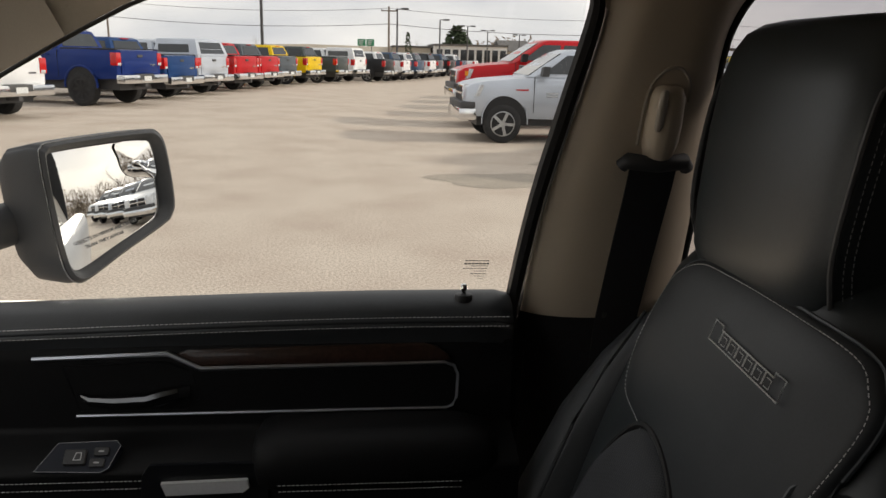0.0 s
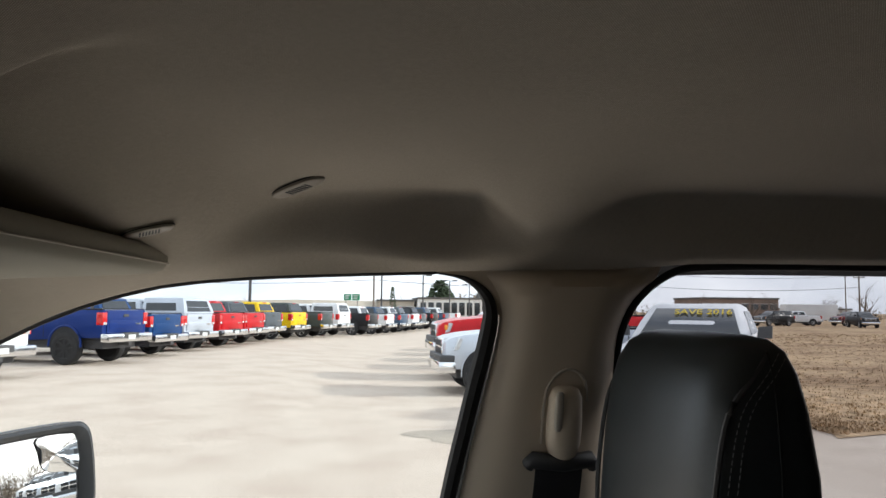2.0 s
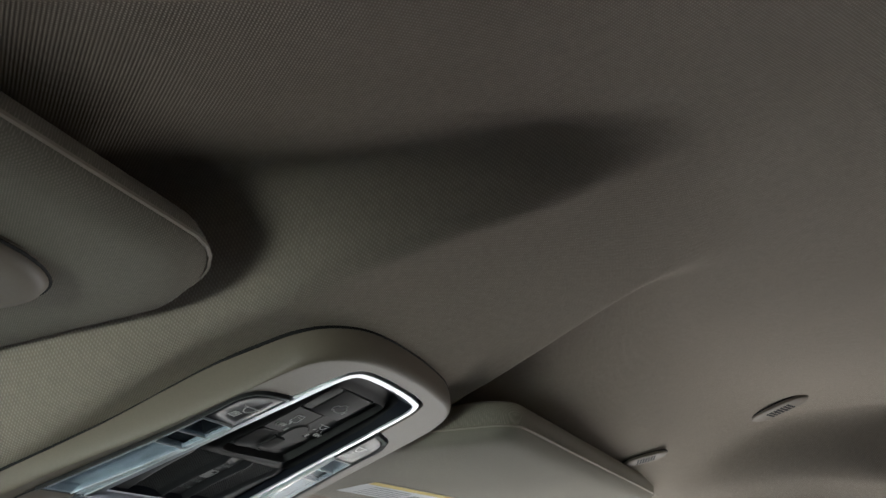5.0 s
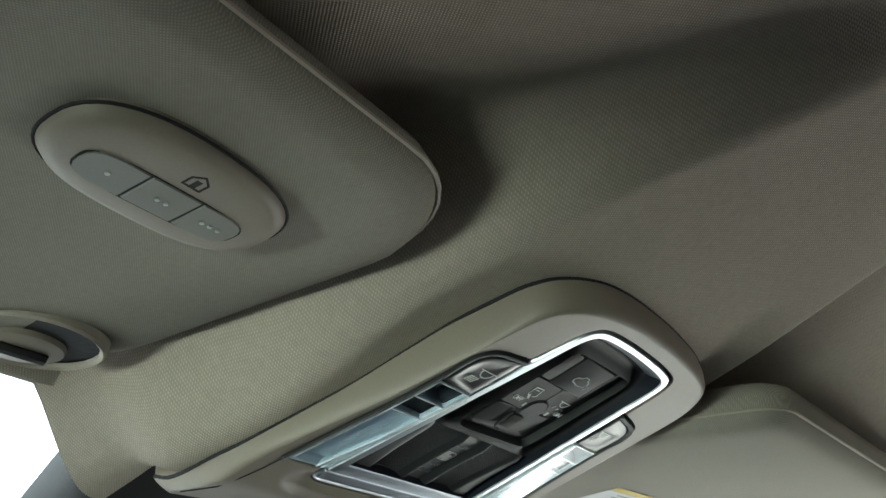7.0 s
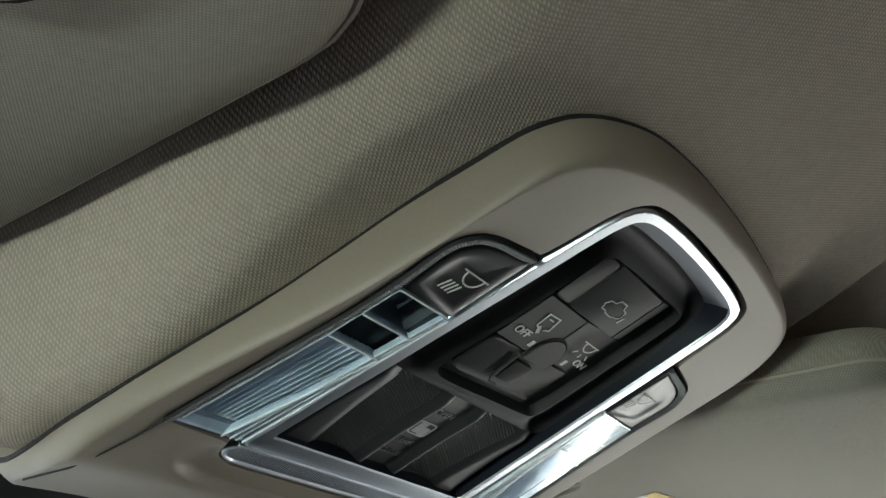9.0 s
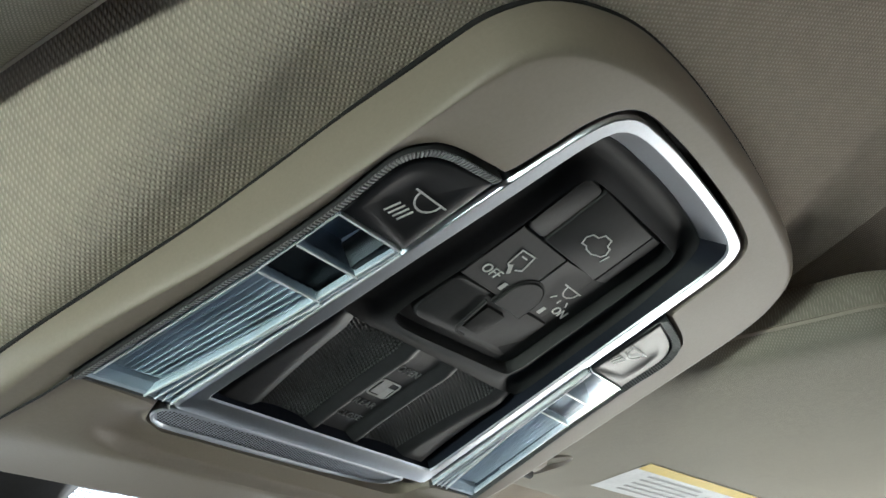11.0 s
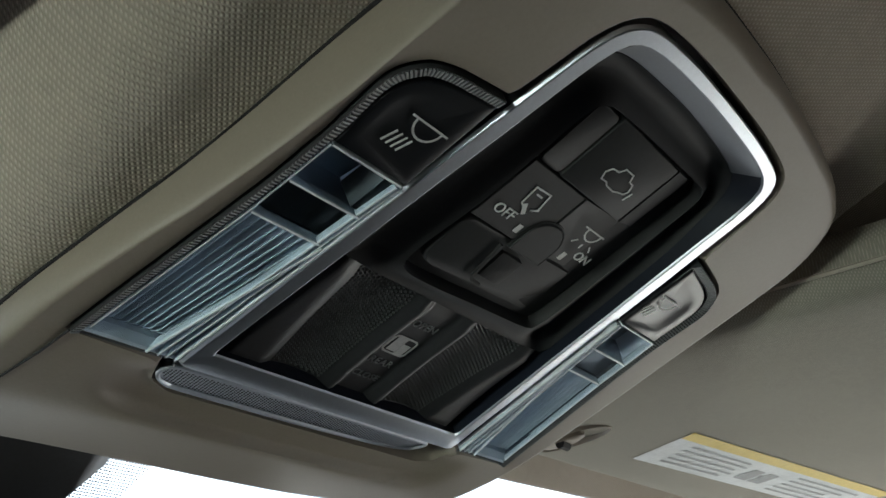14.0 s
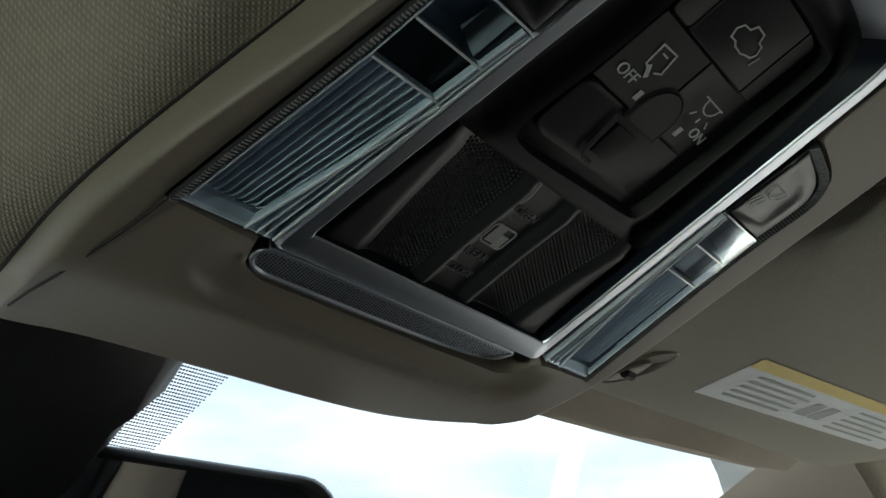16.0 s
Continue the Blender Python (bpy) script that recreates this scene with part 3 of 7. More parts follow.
for dx in xs:
    row = []
    for s in ss_grid:
        # front rows follow the windscreen header
        yy = s * 0.66
        x = header_x(min(0.6, abs(yy))) + dx * (1.9 + 0.462) / 2.3
        yr = side_y(curve_at(RAIL, x))
        y = s * yr
        row.append(bm.verts.new((x, y, roof_z(x, y))))
    rows.append(row)
for a, b in zip(rows, rows[1:]):
    for i in range(len(a) - 1):
        bm.faces.new((a[i], a[i + 1], b[i + 1], b[i]))
# a lip round the edge gives the lining its thickness
edge = [e for e in bm.edges if e.is_boundary]
ret = bmesh.ops.extrude_edge_only(bm, edges=edge)
for v in [g for g in ret["geom"] if isinstance(g, bmesh.types.BMVert)]:
    v.co.z += 0.018
    v.co.y *= 1.012
headliner = part("ceiling", bm, M["headliner"], label="", sharp=80)
tagged(headliner, "greige woven fabric headliner with a console hump", "headliner", kind="structure")

# outer roof skin
bm = bmesh.new()
rows = [[bm.verts.new((x, y, 2.035 - 0.15 * (abs(y) / 0.68) ** 12 - 0.12 * ss(-0.1, -0.46, x) ** 1.5)) for y in np.linspace(-0.68, 0.68, 35)] for x in np.linspace(-0.49, 1.95, 14)]
for a, b in zip(rows, rows[1:]):
    for i in range(len(a) - 1):
        bm.faces.new((a[i], a[i + 1], b[i + 1], b[i]))
tagged(part("roof", bm, P["white"]), "white painted steel cab roof", "roof", kind="structure")


def strip(profile_at, xs, thick=None):
    """A surface through profiles (lists of points) at each x."""
    bm = bmesh.new()
    rows = [[bm.verts.new(p) for p in profile_at(x)] for x in xs]
    for a, b in zip(rows, rows[1:]):
        for i in range(len(a) - 1):
            bm.faces.new((a[i], a[i + 1], b[i + 1], b[i]))
    return bm


def lin(a, b, n):
    return [float(v) for v in np.linspace(a, b, n)]


# pillars, rails and doors, on both sides
PILLAR_L = [(1.20, 0.268), (1.34, 0.281), (1.395, 0.283), (1.534, 0.299), (1.67, 0.322), (1.765, 0.338), (1.80, 0.3405), (1.831, 0.330), (1.852, 0.306)]
PILLAR_R = [(1.20, 0.535), (1.34, 0.530), (1.474, 0.524), (1.60, 0.514), (1.67, 0.510), (1.742, 0.507), (1.78, 0.510), (1.816, 0.524), (1.846, 0.551), (1.853, 0.562)]
for s, word in ((1, "passenger"), (-1, "driver")):
    # the strip from the roof rail down the windscreen pillar
    def apillar(x, s=s):
        z = curve_at(RAIL, x)
        y = side_y(z)
        out = []
        for k in range(9):
            t = k / 8
            out.append((x - 0.02 * t, s * (y - 0.15 * t ** 0.9), z + 0.055 * math.sin(t * 1.9) + 0.065 * t))
        return out
    bm = strip(apillar, lin(-1.15, -0.33, 24))
    tagged(part("trim", bm, M["beige_dark"]), "beige moulded windscreen pillar cover", "pillar trim", kind="structure")

    # the centre pillar
    bm = bmesh.new()
    zs = lin(1.337, 1.849, 36)
    rows = []
    for z in zs + [1.862, 1.876]:
        a, b = curve_at(PILLAR_L, z), curve_at(PILLAR_R, z)
        row = []
        for k in range(25):
            t = k / 24
            bulge = 0.036 * (1 - abs(2 * t - 1) ** 3.2) * (1 - ss(1.835, 1.862, z)) - 0.012 * ss(1.85, 1.876, z)
            row.append(bm.verts.new((a + (b - a) * t, s * (side_y(z) + 0.012 - bulge), z)))
        rows.append(row)
    for a, b in zip(rows, rows[1:]):
        for i in range(24):
            bm.faces.new((a[i], a[i + 1], b[i + 1], b[i]))
    edge = [e for e in bm.edges if e.is_boundary]
    ret = bmesh.ops.extrude_edge_only(bm, edges=edge)
    for v in [g for g in ret["geom"] if isinstance(g, bmesh.types.BMVert)]:
        v.co.y += s * 0.05
    pil = part("trim", bm, M["pillar"], sharp=60)
    tagged(pil, "beige moulded centre pillar cover with rounded edges", "pillar trim", kind="structure")
    # its dark foot
    bm = bmesh.new()
    rows = []
    for z in lin(0.62, 1.334, 14):
        a, b = curve_at(PILLAR_L, z), curve_at(PILLAR_R, z)
        rows.append([bm.verts.new((a + (b - a) * k / 12, s * (side_y(max(z, 1.2)) + 0.02 - 0.030 * (1 - abs(k / 6 - 1) ** 3)), z)) for k in range(13)])
    for a, b in zip(rows, rows[1:]):
        for i in range(12):
            bm.faces.new((a[i], a[i + 1], b[i + 1], b[i]))
    tagged(part("trim", bm, M["cabin_dark"]), "black lower centre pillar cover", "pillar trim", kind="structure")
    # seals of the front opening
    path = [(x, s * (side_y(curve_at(RAIL, x)) + 0.010), curve_at(RAIL, x) - 0.001) for x in lin(-1.0, 0.245, 26)]
    corner = [(0.252, 1.853), (0.286, 1.847), (0.312, 1.832), (0.326, 1.808), (0.325, 1.770), (0.306, 1.67), (0.282, 1.535), (0.267, 1.396), (0.262, 1.30), (0.258, 1.2), (0.255, 1.0)]
    path += [(p.x, p.y, p.z) for p in smooth_path([(x, s * (side_y(max(z, 1.3)) + 0.012), z) for x, z in corner], 5)]
    tagged(part("trim", tube(path, [0.0028 + 0.0092 * ss(26, 48, k) for k in range(len(path))], 8, side=(0, s, 0.3)), M["rubber"]), "black rubber door seal", "door seal", kind="structure")
    path2 = smooth_path([(x + 0.024, s * (side_y(max(z, 1.3)) + 0.022), z + 0.004) for x, z in corner[1:]], 5)
    tagged(part("trim", tube(path2, 0.0105, 8, side=(0, s, 0.3)), M["rubber"]), "black rubber door opening seal", "door seal", kind="structure")
    # the trim's corner between the seal's bend, the lining and the pillar
    def corner_fill(x, s=s):
        low = curve_at([(0.24, 1.852), (0.252, 1.8525), (0.286, 1.8465), (0.312, 1.8315), (0.326, 1.808), (0.36, 1.78)], x)
        return [(x, s * (side_y(z) + 0.009), z) for z in lin(low, 1.874, 5)]
    tagged(part("trim", strip(corner_fill, lin(0.246, 0.348, 16)), M["pillar"]), "beige trim corner over the front door's window", "pillar trim", kind="structure")
    # seal of the rear opening
    rear = [(0.532, 1.30), (0.528, 1.474), (0.514, 1.67), (0.510, 1.742), (0.514, 1.781), (0.528, 1.816), (0.555, 1.845), (0.590, 1.863), (0.635, 1.868), (0.80, 1.870), (1.15, 1.868), (1.38, 1.85)]
    path3 = smooth_path([(x + 0.003, s * (side_y(z) + 0.020), z - 0.002) for x, z in rear], 4)
    tagged(part("trim", tube(path3, 0.006, 8, side=(0, s, 0.3)), M["rubber"]), "black rubber rear door seal", "door seal", kind="structure")
    # the frame over the doors, between lining and roof
    def frame_over(x, s=s):
        z = curve_at(RAIL, x)
        y = side_y(z)
        return [(x, s * (y - 0.004), z + 0.016), (x, s * (y + 0.022), z + 0.006), (x, s * (y + 0.05), z + 0.003), (x, s * (y + 0.075), z - 0.012), (x, s * (y + 0.08), z + 0.05)]
    tagged(part("trim", strip(frame_over, lin(0.30, 1.95, 24)), M["rubber"]), "black upper door frame", "door frame", kind="structure")
    # rear of the cab side, behind the rear window
    bm = bmesh.new()
    rows = [[bm.verts.new((x, s * (side_y(max(z, 1.2)) + 0.015), z)) for x in lin(1.30, 1.95, 5)] for z in lin(0.62, 1.875, 8)]
    for a, b in zip(rows, rows[1:]):
        for i in range(4):
            bm.faces.new((a[i], a[i + 1], b[i + 1], b[i]))
    tagged(part("wall_" + word + "_rear", bm, M["beige_dark"]), "beige rear cab corner lining", "wall", kind="structure")
    # outer skin of the doors
    def flank(x, s=s):
        return [(x, s * y, z) for y, z in ((0.84, 1.342), (0.90, 1.336), (0.955, 1.318), (0.985, 1.25), (0.995, 1.12), (0.985, 0.98), (1.0, 0.80), (0.985, 0.62), (0.93, 0.48))]
    bm = strip(flank, lin(-1.3, 3.6, 26))
    tagged(part("wall_" + word + "_outside", bm, P["white"]), "white painted outer door skin", "vehicle flank", kind="structure")
    # panes on the passenger's side; an added wall shuts out the driver's window light
    if s < 0:
        bm = strip(lambda x: [(x, -(side_y(max(z, 1.2)) + 0.03), z) for z in lin(1.0, 1.875, 8)], lin(-0.95, 1.32, 14))
        tagged(part("wall_driver", bm, M["cabin_dark"]), "dark wall added over the driver's window to block light", "wall", kind="structure")
        continue

    def pane_front(x):
        top = curve_at(RAIL, x) + 0.012
        return [(x, side_y(z) + 0.020, z) for z in lin(1.34, top, 6)]
    g = part("window_1", strip(pane_front, lin(-0.95, 0.315, 14)), M["glass"])
    g.visible_shadow = False
    tagged(g, "clear front door window glass", "window", kind="structure")
    g = part("window_2", strip(lambda x: [(x, side_y(z) + 0.030, z) for z in lin(1.34, 1.882, 5)], lin(0.50, 1.32, 8)), M["rear_glass"])
    tagged(g, "grey-tinted rear door window glass", "window", kind="structure")

# rear wall closed over its window to keep light out, floor, dash and windscreen
bm = bmesh.new()
box(bm, 1.88, 1.93, -0.84, 0.84, 0.55, 1.96)
tagged(part("wall_back", bm, M["cabin_dark"]), "dark rear cab wall closed over its window against light", "wall", kind="structure")
tagged(part("floor", boxed(-1.3, 1.93, -0.86, 0.86, 0.52, 0.60), M["cabin_dark"]), "black carpeted cab floor", "floor", kind="structure")
bm = bmesh.new()
loft([[(x, y, z) for x, z in ((-1.32, 0.60), (-1.32, 1.20), (-1.10, 1.235), (-0.86, 1.22), (-0.74, 1.17), (-0.72, 1.05), (-0.80, 0.85), (-0.95, 0.60))] for y in lin(-0.84, 0.84, 5)], bm)
tagged(part("wall_front", bm, M["soft"]), "black dashboard closing the cab front", "wall", kind="structure")


def screen(t, y):
    """The windscreen: t from the header to the cowl."""
    return (header_x(min(0.62, abs(y))) - 0.010 - 0.86 * t, y * (1 + 0.14 * t), 1.838 + 0.006 * (y / 0.6) ** 2 - 0.62 * t + 0.04 * t * (1 - t))


g = part("window_6", strip(lambda t: [screen(t, y) for y in lin(-0.66, 0.66, 25)], lin(-0.03, 1.0, 14)), M["glass"])
g.visible_shadow = False
tagged(g, "clear curved windscreen glass", "windscreen", kind="structure")
# header band between lining and glass
bm = strip(lambda y: [(header_x(y) - 0.012, y, 1.842 + 0.006 * (y / 0.6) ** 2), (header_x(y) - 0.014, y, 1.826 + 0.006 * (y / 0.6) ** 2), (header_x(y) + 0.01, y, 1.822 + 0.006 * (y / 0.6) ** 2), (header_x(y) + 0.05, y, roof_z(header_x(y) + 0.05, y if y > 0.13 else 0.2) - 0.004)], lin(-0.60, 0.60, 40))
tagged(part("trim", bm, M["headliner"], sharp=60), "fabric windscreen header edge", "header trim", kind="structure")

# ---- the lot ----
bm = bmesh.new()


def lot_z(x, y):
    return 0.16 * ss(9, 19, y) * ss(2.0, -3.5, x)


gx = lin(-30, 30, 41)
gy = lin(-20, 80, 51)
gx = [-900, -300, -100, -55] + gx + [60, 110, 300, 900]
gy = [-900, -300, -90, -40] + gy + [110, 180, 400, 900]
rows = [[bm.verts.new((x, y, lot_z(x, y))) for x in gx] for y in gy]
for a, b in zip(rows, rows[1:]):
    for i in range(len(a) - 1):
        bm.faces.new((a[i], a[i + 1], b[i + 1], b[i]))
tagged(part("ground", bm, M["asphalt"], sharp=80), "pale dusty gravel parking lot", "ground", kind="structure")


# ---- overhead console: local x to the rear along the slope, y to the driver, z down into the cabin ----
CONSOLE = Matrix(((0.9219, 0, 0.3875, -0.325), (0, -1, 0, 0), (0.3875, 0, -0.9219, 1.794), (0, 0, 0, 1)))
console = thing("overhead_console", "greige overhead console with map lamps, switches and satin silver trim", "overhead console", CONSOLE)
MM = 0.001


def mm(points):
    return [(p[0] * MM, p[1] * MM, *(q * MM for q in p[2:])) for p in points]


def mirrored(half):
    """A closed outline from its half at positive y, from front to rear."""
    return list(half) + [(u, -v) for u, v in reversed(half) if v > 0]


def resample(outline, n=120, centre=(55, 0)):
    """The outline met by n rays from the centre."""
    pts = [Vector((p[0] - centre[0], p[1] - centre[1])) for p in outline]
    out = []
    for k in range(n):
        a = 2 * math.pi * k / n
        d = Vector((math.cos(a), math.sin(a)))
        best = 0.0
        for p, q in zip(pts, pts[1:] + pts[:1]):
            e = q - p
            den = d.x * e.y - d.y * e.x
            if abs(den) < 1e-9:
                continue
            s = (p.x * e.y - p.y * e.x) / den
            t = (p.x * d.y - p.y * d.x) / den
            if s > 0 and -1e-6 <= t <= 1 + 1e-6:
                best = max(best, s)
        out.append((centre[0] + d.x * best, centre[1] + d.y * best))
    return out


def grown(outline, d):
    """The outline moved outwards by d along its normals."""
    n = len(outline)
    out = []
    for i in range(n):
        a, b = Vector(outline[i - 1]), Vector(outline[(i + 1) % n])
        t = (b - a).normalized()
        out.append((outline[i][0] + t.y * d, outline[i][1] - t.x * d))
    return out


bez = [tuple(p) for p in smooth_path(BEZEL + [(u, -v) for u, v in reversed(BEZEL_P) if v > 0], 6, True)]
bez = resample([(p[0], p[1]) for p in bez], 240)


def bent(pts, per=8):
    return [(p[0], p[1]) for p in smooth_path(pts, per)]


OPEN_HALF = [(-18.5, 0), (-18.5, 60), (-15, 68.5), (-7, 71), (-2.5, 72), (-1.8, 103.6), (18, 100.8), (58, 94.6), (77, 91.8)] + bent([(96, 90), (112, 89.7), (119, 88.2), (123, 85.4), (126, 82), (128.3, 75.3), (129.6, 67), (131, 57.5)]) + bent([(146, 55.5), (157, 54), (166, 50), (171, 42), (173.2, 22), (173.6, 0)])
hole = resample(mirrored(OPEN_HALF), 240)
CREST = [(-79, 0), (-79, 50), (-80, 84), (-84, 101), (-86, 106), (-82, 109.6), (-68, 113), (-36, 114.2), (-8, 113), (20, 109), (60, 99.8), (100, 93), (128, 90.2), (146, 87.5), (157, 84), (165, 77), (172, 64), (177.5, 44), (180.5, 20), (181, 0)]
CREST_P = [(u * 0.952 if u < 0 else u - 6 * ss(60, 160, u), v * 0.945) for u, v in BEZEL_P]
crest = resample(bent(CREST) + [(u, -v) for u, v in reversed(bent(CREST_P)) if v > 0], 240)


def ring(o, h):
    return [(p[0] * MM, p[1] * MM, h * MM) for p in o]


def shape(t, p=None, q=None):
    return [(a[0] + (b[0] - a[0]) * t, a[1] + (b[1] - a[1]) * t) for a, b in zip(p or bez, q or crest)]


def front_fall(u):
    """How far the bezel's face has sunk towards the windscreen, in mm."""
    return -16.0 * (max(0.0, -36 - u) / 46) ** 1.15


def rim(o, k=1.0, lift=0.0, t=None):
    """A ring whose height follows the bezel's rim by the share k; the front follows the sunken face."""
    out = []
    for p in o:
        share = k if t is None else k + (1 - t - k) * ss(-48, -60, p[0])
        out.append((p[0] * MM, p[1] * MM, (edge_h(p[0], -p[1]) * share + lift + front_fall(p[0]) * (t or 0.0)) * MM))
    return out


def panel_ring(t):
    """The bezel's face between crest and opening, with a dish round the grille."""
    out = []
    for p in shape(t, crest, hole):
        d = (abs((p[0] + 4) / 28.5) ** 4 + abs((p[1] - 1) / 86) ** 4) ** 0.25
        dish = -4.0 * ss(1.06, 0.97, d) * ss(-4, -14, p[0]) * ss(90, 66, abs(p[1]))
        out.append((p[0] * MM, p[1] * MM, (3.2 - 0.7 * t + dish + front_fall(p[0])) * MM))
    return out


rings = [rim(grown(bez, -3), 1.0, -32), rim(grown(bez, -0.5), 1.0, -4), rim(bez), rim(shape(0.06), 0.70, 0.6, 0.06), rim(shape(0.16), 0.46, 1.2, 0.16), rim(shape(0.32), 0.24, 1.9, 0.32), rim(shape(0.52), 0.10, 2.5, 0.52), rim(shape(0.76), 0.02, 3.0, 0.76), rim(shape(0.93), 0.0, 3.15, 0.93)]
rings += [panel_ring(t) for t in (0.0, 0.04, 0.12, 0.26, 0.4, 0.5, 0.6, 0.67, 0.70, 0.72, 0.74, 0.755, 0.77, 0.785, 0.8, 0.83, 0.87, 0.92, 0.97)] + [ring(hole, 0.5), ring(hole, -22)]
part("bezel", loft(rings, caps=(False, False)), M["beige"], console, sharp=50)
# the joint between the side band and the front panel
part("panel_joint", tube(mm([(u, v, 3.1 + 0.5 * ss(-36, -48, u) + front_fall(u)) for u, v in ((-1.2, 102.6), (-13.5, 104.6), (-27.7, 108), (-43, 110.6), (-58, 111.6), (-72, 111.2))]), 0.42 * MM, 6), M["rubber"], console)
# black ring painting the shadow in the gap between bezel and lining
part("gasket", loft([rim(grown(bez, 0.5), 1.0, -2.5), rim(grown(bez, 0.5), 1.0, -0.4), rim(grown(bez, -0.4), 1.0, -0.1), rim(grown(bez, -2), 1.0, -2.5)], caps=(False, False)), M["rubber"], console)
part("backing", plate(mm(resample(mirrored(OPEN_HALF), 80)), -0.0225, -0.020), M["black"], console)

# silver trim ring: a flat face, a bright outer edge and a slope inside
OUT_HALF = [(-3.5, 0), (-3.5, 67), (22, 64.3), (57, 61.8), (98, 57.8), (118, 56.2)] + bent([(140, 53.8), (153, 52.3), (161, 50.3), (165.6, 47.3), (169, 41), (171, 22), (171.4, 0)])
FACE_HALF = [(7, 0), (7, 60), (29, 58.2), (62, 55), (94, 52.2), (113, 50.3)] + bent([(132, 48.6), (150, 47), (158.3, 45.3), (162.5, 42.6), (165, 37), (166.4, 27), (167.2, 9), (167.3, 0)])
IN_HALF = [(7, 0), (7, 60), (29, 58.2), (62, 55), (94, 51.8), (113, 49.7)] + bent([(132, 47.6), (146, 45.6), (153, 43.2), (156.6, 40), (158.6, 35.5), (160, 26), (161, 9), (161.2, 0)])
o1, face_in, slope_in = (resample(mirrored(h), 240) for h in (OUT_HALF, FACE_HALF, IN_HALF))


def mixed(a, b, t):
    return [(p[0] + (q[0] - p[0]) * t, p[1] + (q[1] - p[1]) * t) for p, q in zip(a, b)]


def panel_h(u):
    """The switch bank's face leans away towards the rear."""
    return -1.0 - 3.0 * (u - 66) / 80


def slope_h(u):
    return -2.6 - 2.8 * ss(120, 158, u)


part("trim_ring", loft([ring(grown(o1, -0.2), -12), ring(o1, 1.2), ring(mixed(o1, face_in, 0.10), 2.4), ring(mixed(o1, face_in, 0.16), 2.6), ring(mixed(o1, face_in, 0.90), 2.6), ring(mixed(o1, face_in, 0.96), 2.4), ring(face_in, 1.7)], caps=(False, False)), M["satin"], console, "satin silver trim ring", sharp=22)
# the ring's silver slope behind the pocket: dark reflections painted, navy sides, greyed rear
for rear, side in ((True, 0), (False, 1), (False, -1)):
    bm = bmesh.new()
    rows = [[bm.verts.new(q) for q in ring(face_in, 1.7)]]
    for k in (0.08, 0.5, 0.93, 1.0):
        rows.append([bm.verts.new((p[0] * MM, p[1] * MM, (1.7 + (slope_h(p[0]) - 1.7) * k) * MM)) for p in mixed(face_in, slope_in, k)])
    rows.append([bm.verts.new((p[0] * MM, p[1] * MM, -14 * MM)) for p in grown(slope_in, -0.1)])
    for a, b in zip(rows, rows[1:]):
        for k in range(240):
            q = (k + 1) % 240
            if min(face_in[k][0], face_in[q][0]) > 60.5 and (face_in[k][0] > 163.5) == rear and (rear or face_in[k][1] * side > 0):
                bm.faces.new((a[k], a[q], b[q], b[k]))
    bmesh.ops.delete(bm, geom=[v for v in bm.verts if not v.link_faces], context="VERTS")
    part("ring_slope", bm, M["satin_slope" if rear else "ring_dark"], console, "satin silver slope" if rear else "silver slope with its dark reflection painted navy", sharp=28)
bm = bmesh.new()
rows = [[bm.verts.new((p[0] * MM, p[1] * MM, h * MM)) for p in face_in] for h in (1.7, -10)]
for k in range(240):
    q = (k + 1) % 240
    if max(face_in[k][0], face_in[q][0]) < 66:
        bm.faces.new((rows[0][k], rows[0][q], rows[1][q], rows[1][k]))
bmesh.ops.delete(bm, geom=[v for v in bm.verts if not v.link_faces], context="VERTS")
part("pocket_wall", bm, M["ring_dark"], console)

# the moulded surround of the switch bank, dished between ring and keys
GROOVE = [(66.3, 18), (66.6, 29), (69.5, 33.6), (79, 33.3), (99.8, 30.6), (121, 29.6), (140, 29.2), (145, 26.8), (146.8, 22), (147.6, 0), (148, -29), (146.4, -34), (142, -36), (116, -36.2), (80, -35.6), (71.6, -34.4), (69, -31), (67.6, -5.4)]
groove = resample([(p[0], p[1]) for p in smooth_path(GROOVE, 5, True)], 120, (106, -2))
bowl_half = [(60.5, 0), (60.5, 54.6), (64, 54.6), (94, 51.6), (113, 49.5)] + bent([(132, 47.4), (146, 45.4), (153, 43), (156.4, 39.8), (158.4, 35.3), (159.8, 26), (160.8, 9), (161, 0)])
bo = resample(mirrored(bowl_half), 120, (106, -2))


def bowl_ring(t, h0, lip):
    out = []
    for p, q in zip(mixed(bo, groove, t), bo):
        front = ss(66, 61, q[0]) * ss(50, 40, abs(q[1]))
        rim_h = slope_h(q[0]) * (1 - front) - 1.4 * front
        h = rim_h + (panel_h(p[0]) - rim_h) * t - h0 * (1 - 0.75 * front) + lip
        out.append((p[0] * MM, p[1] * MM, h * MM))
    return out


part("switch_surround", loft([[(p[0] * MM, p[1] * MM, -14 * MM) for p in bo], bowl_ring(0.0, 0, 0), bowl_ring(0.07, 1.6, 0), bowl_ring(0.22, 3.4, 0), bowl_ring(0.42, 4.0, 0), bowl_ring(0.66, 2.2, 0), bowl_ring(0.86, 0.3, 0), bowl_ring(0.97, 0, 0.3), bowl_ring(1.0, 0, -0.6), [(p[0] * MM, p[1] * MM, (panel_h(p[0]) - 6) * MM) for p in groove]], caps=(False, True)), M["key_black"], console, sharp=48)


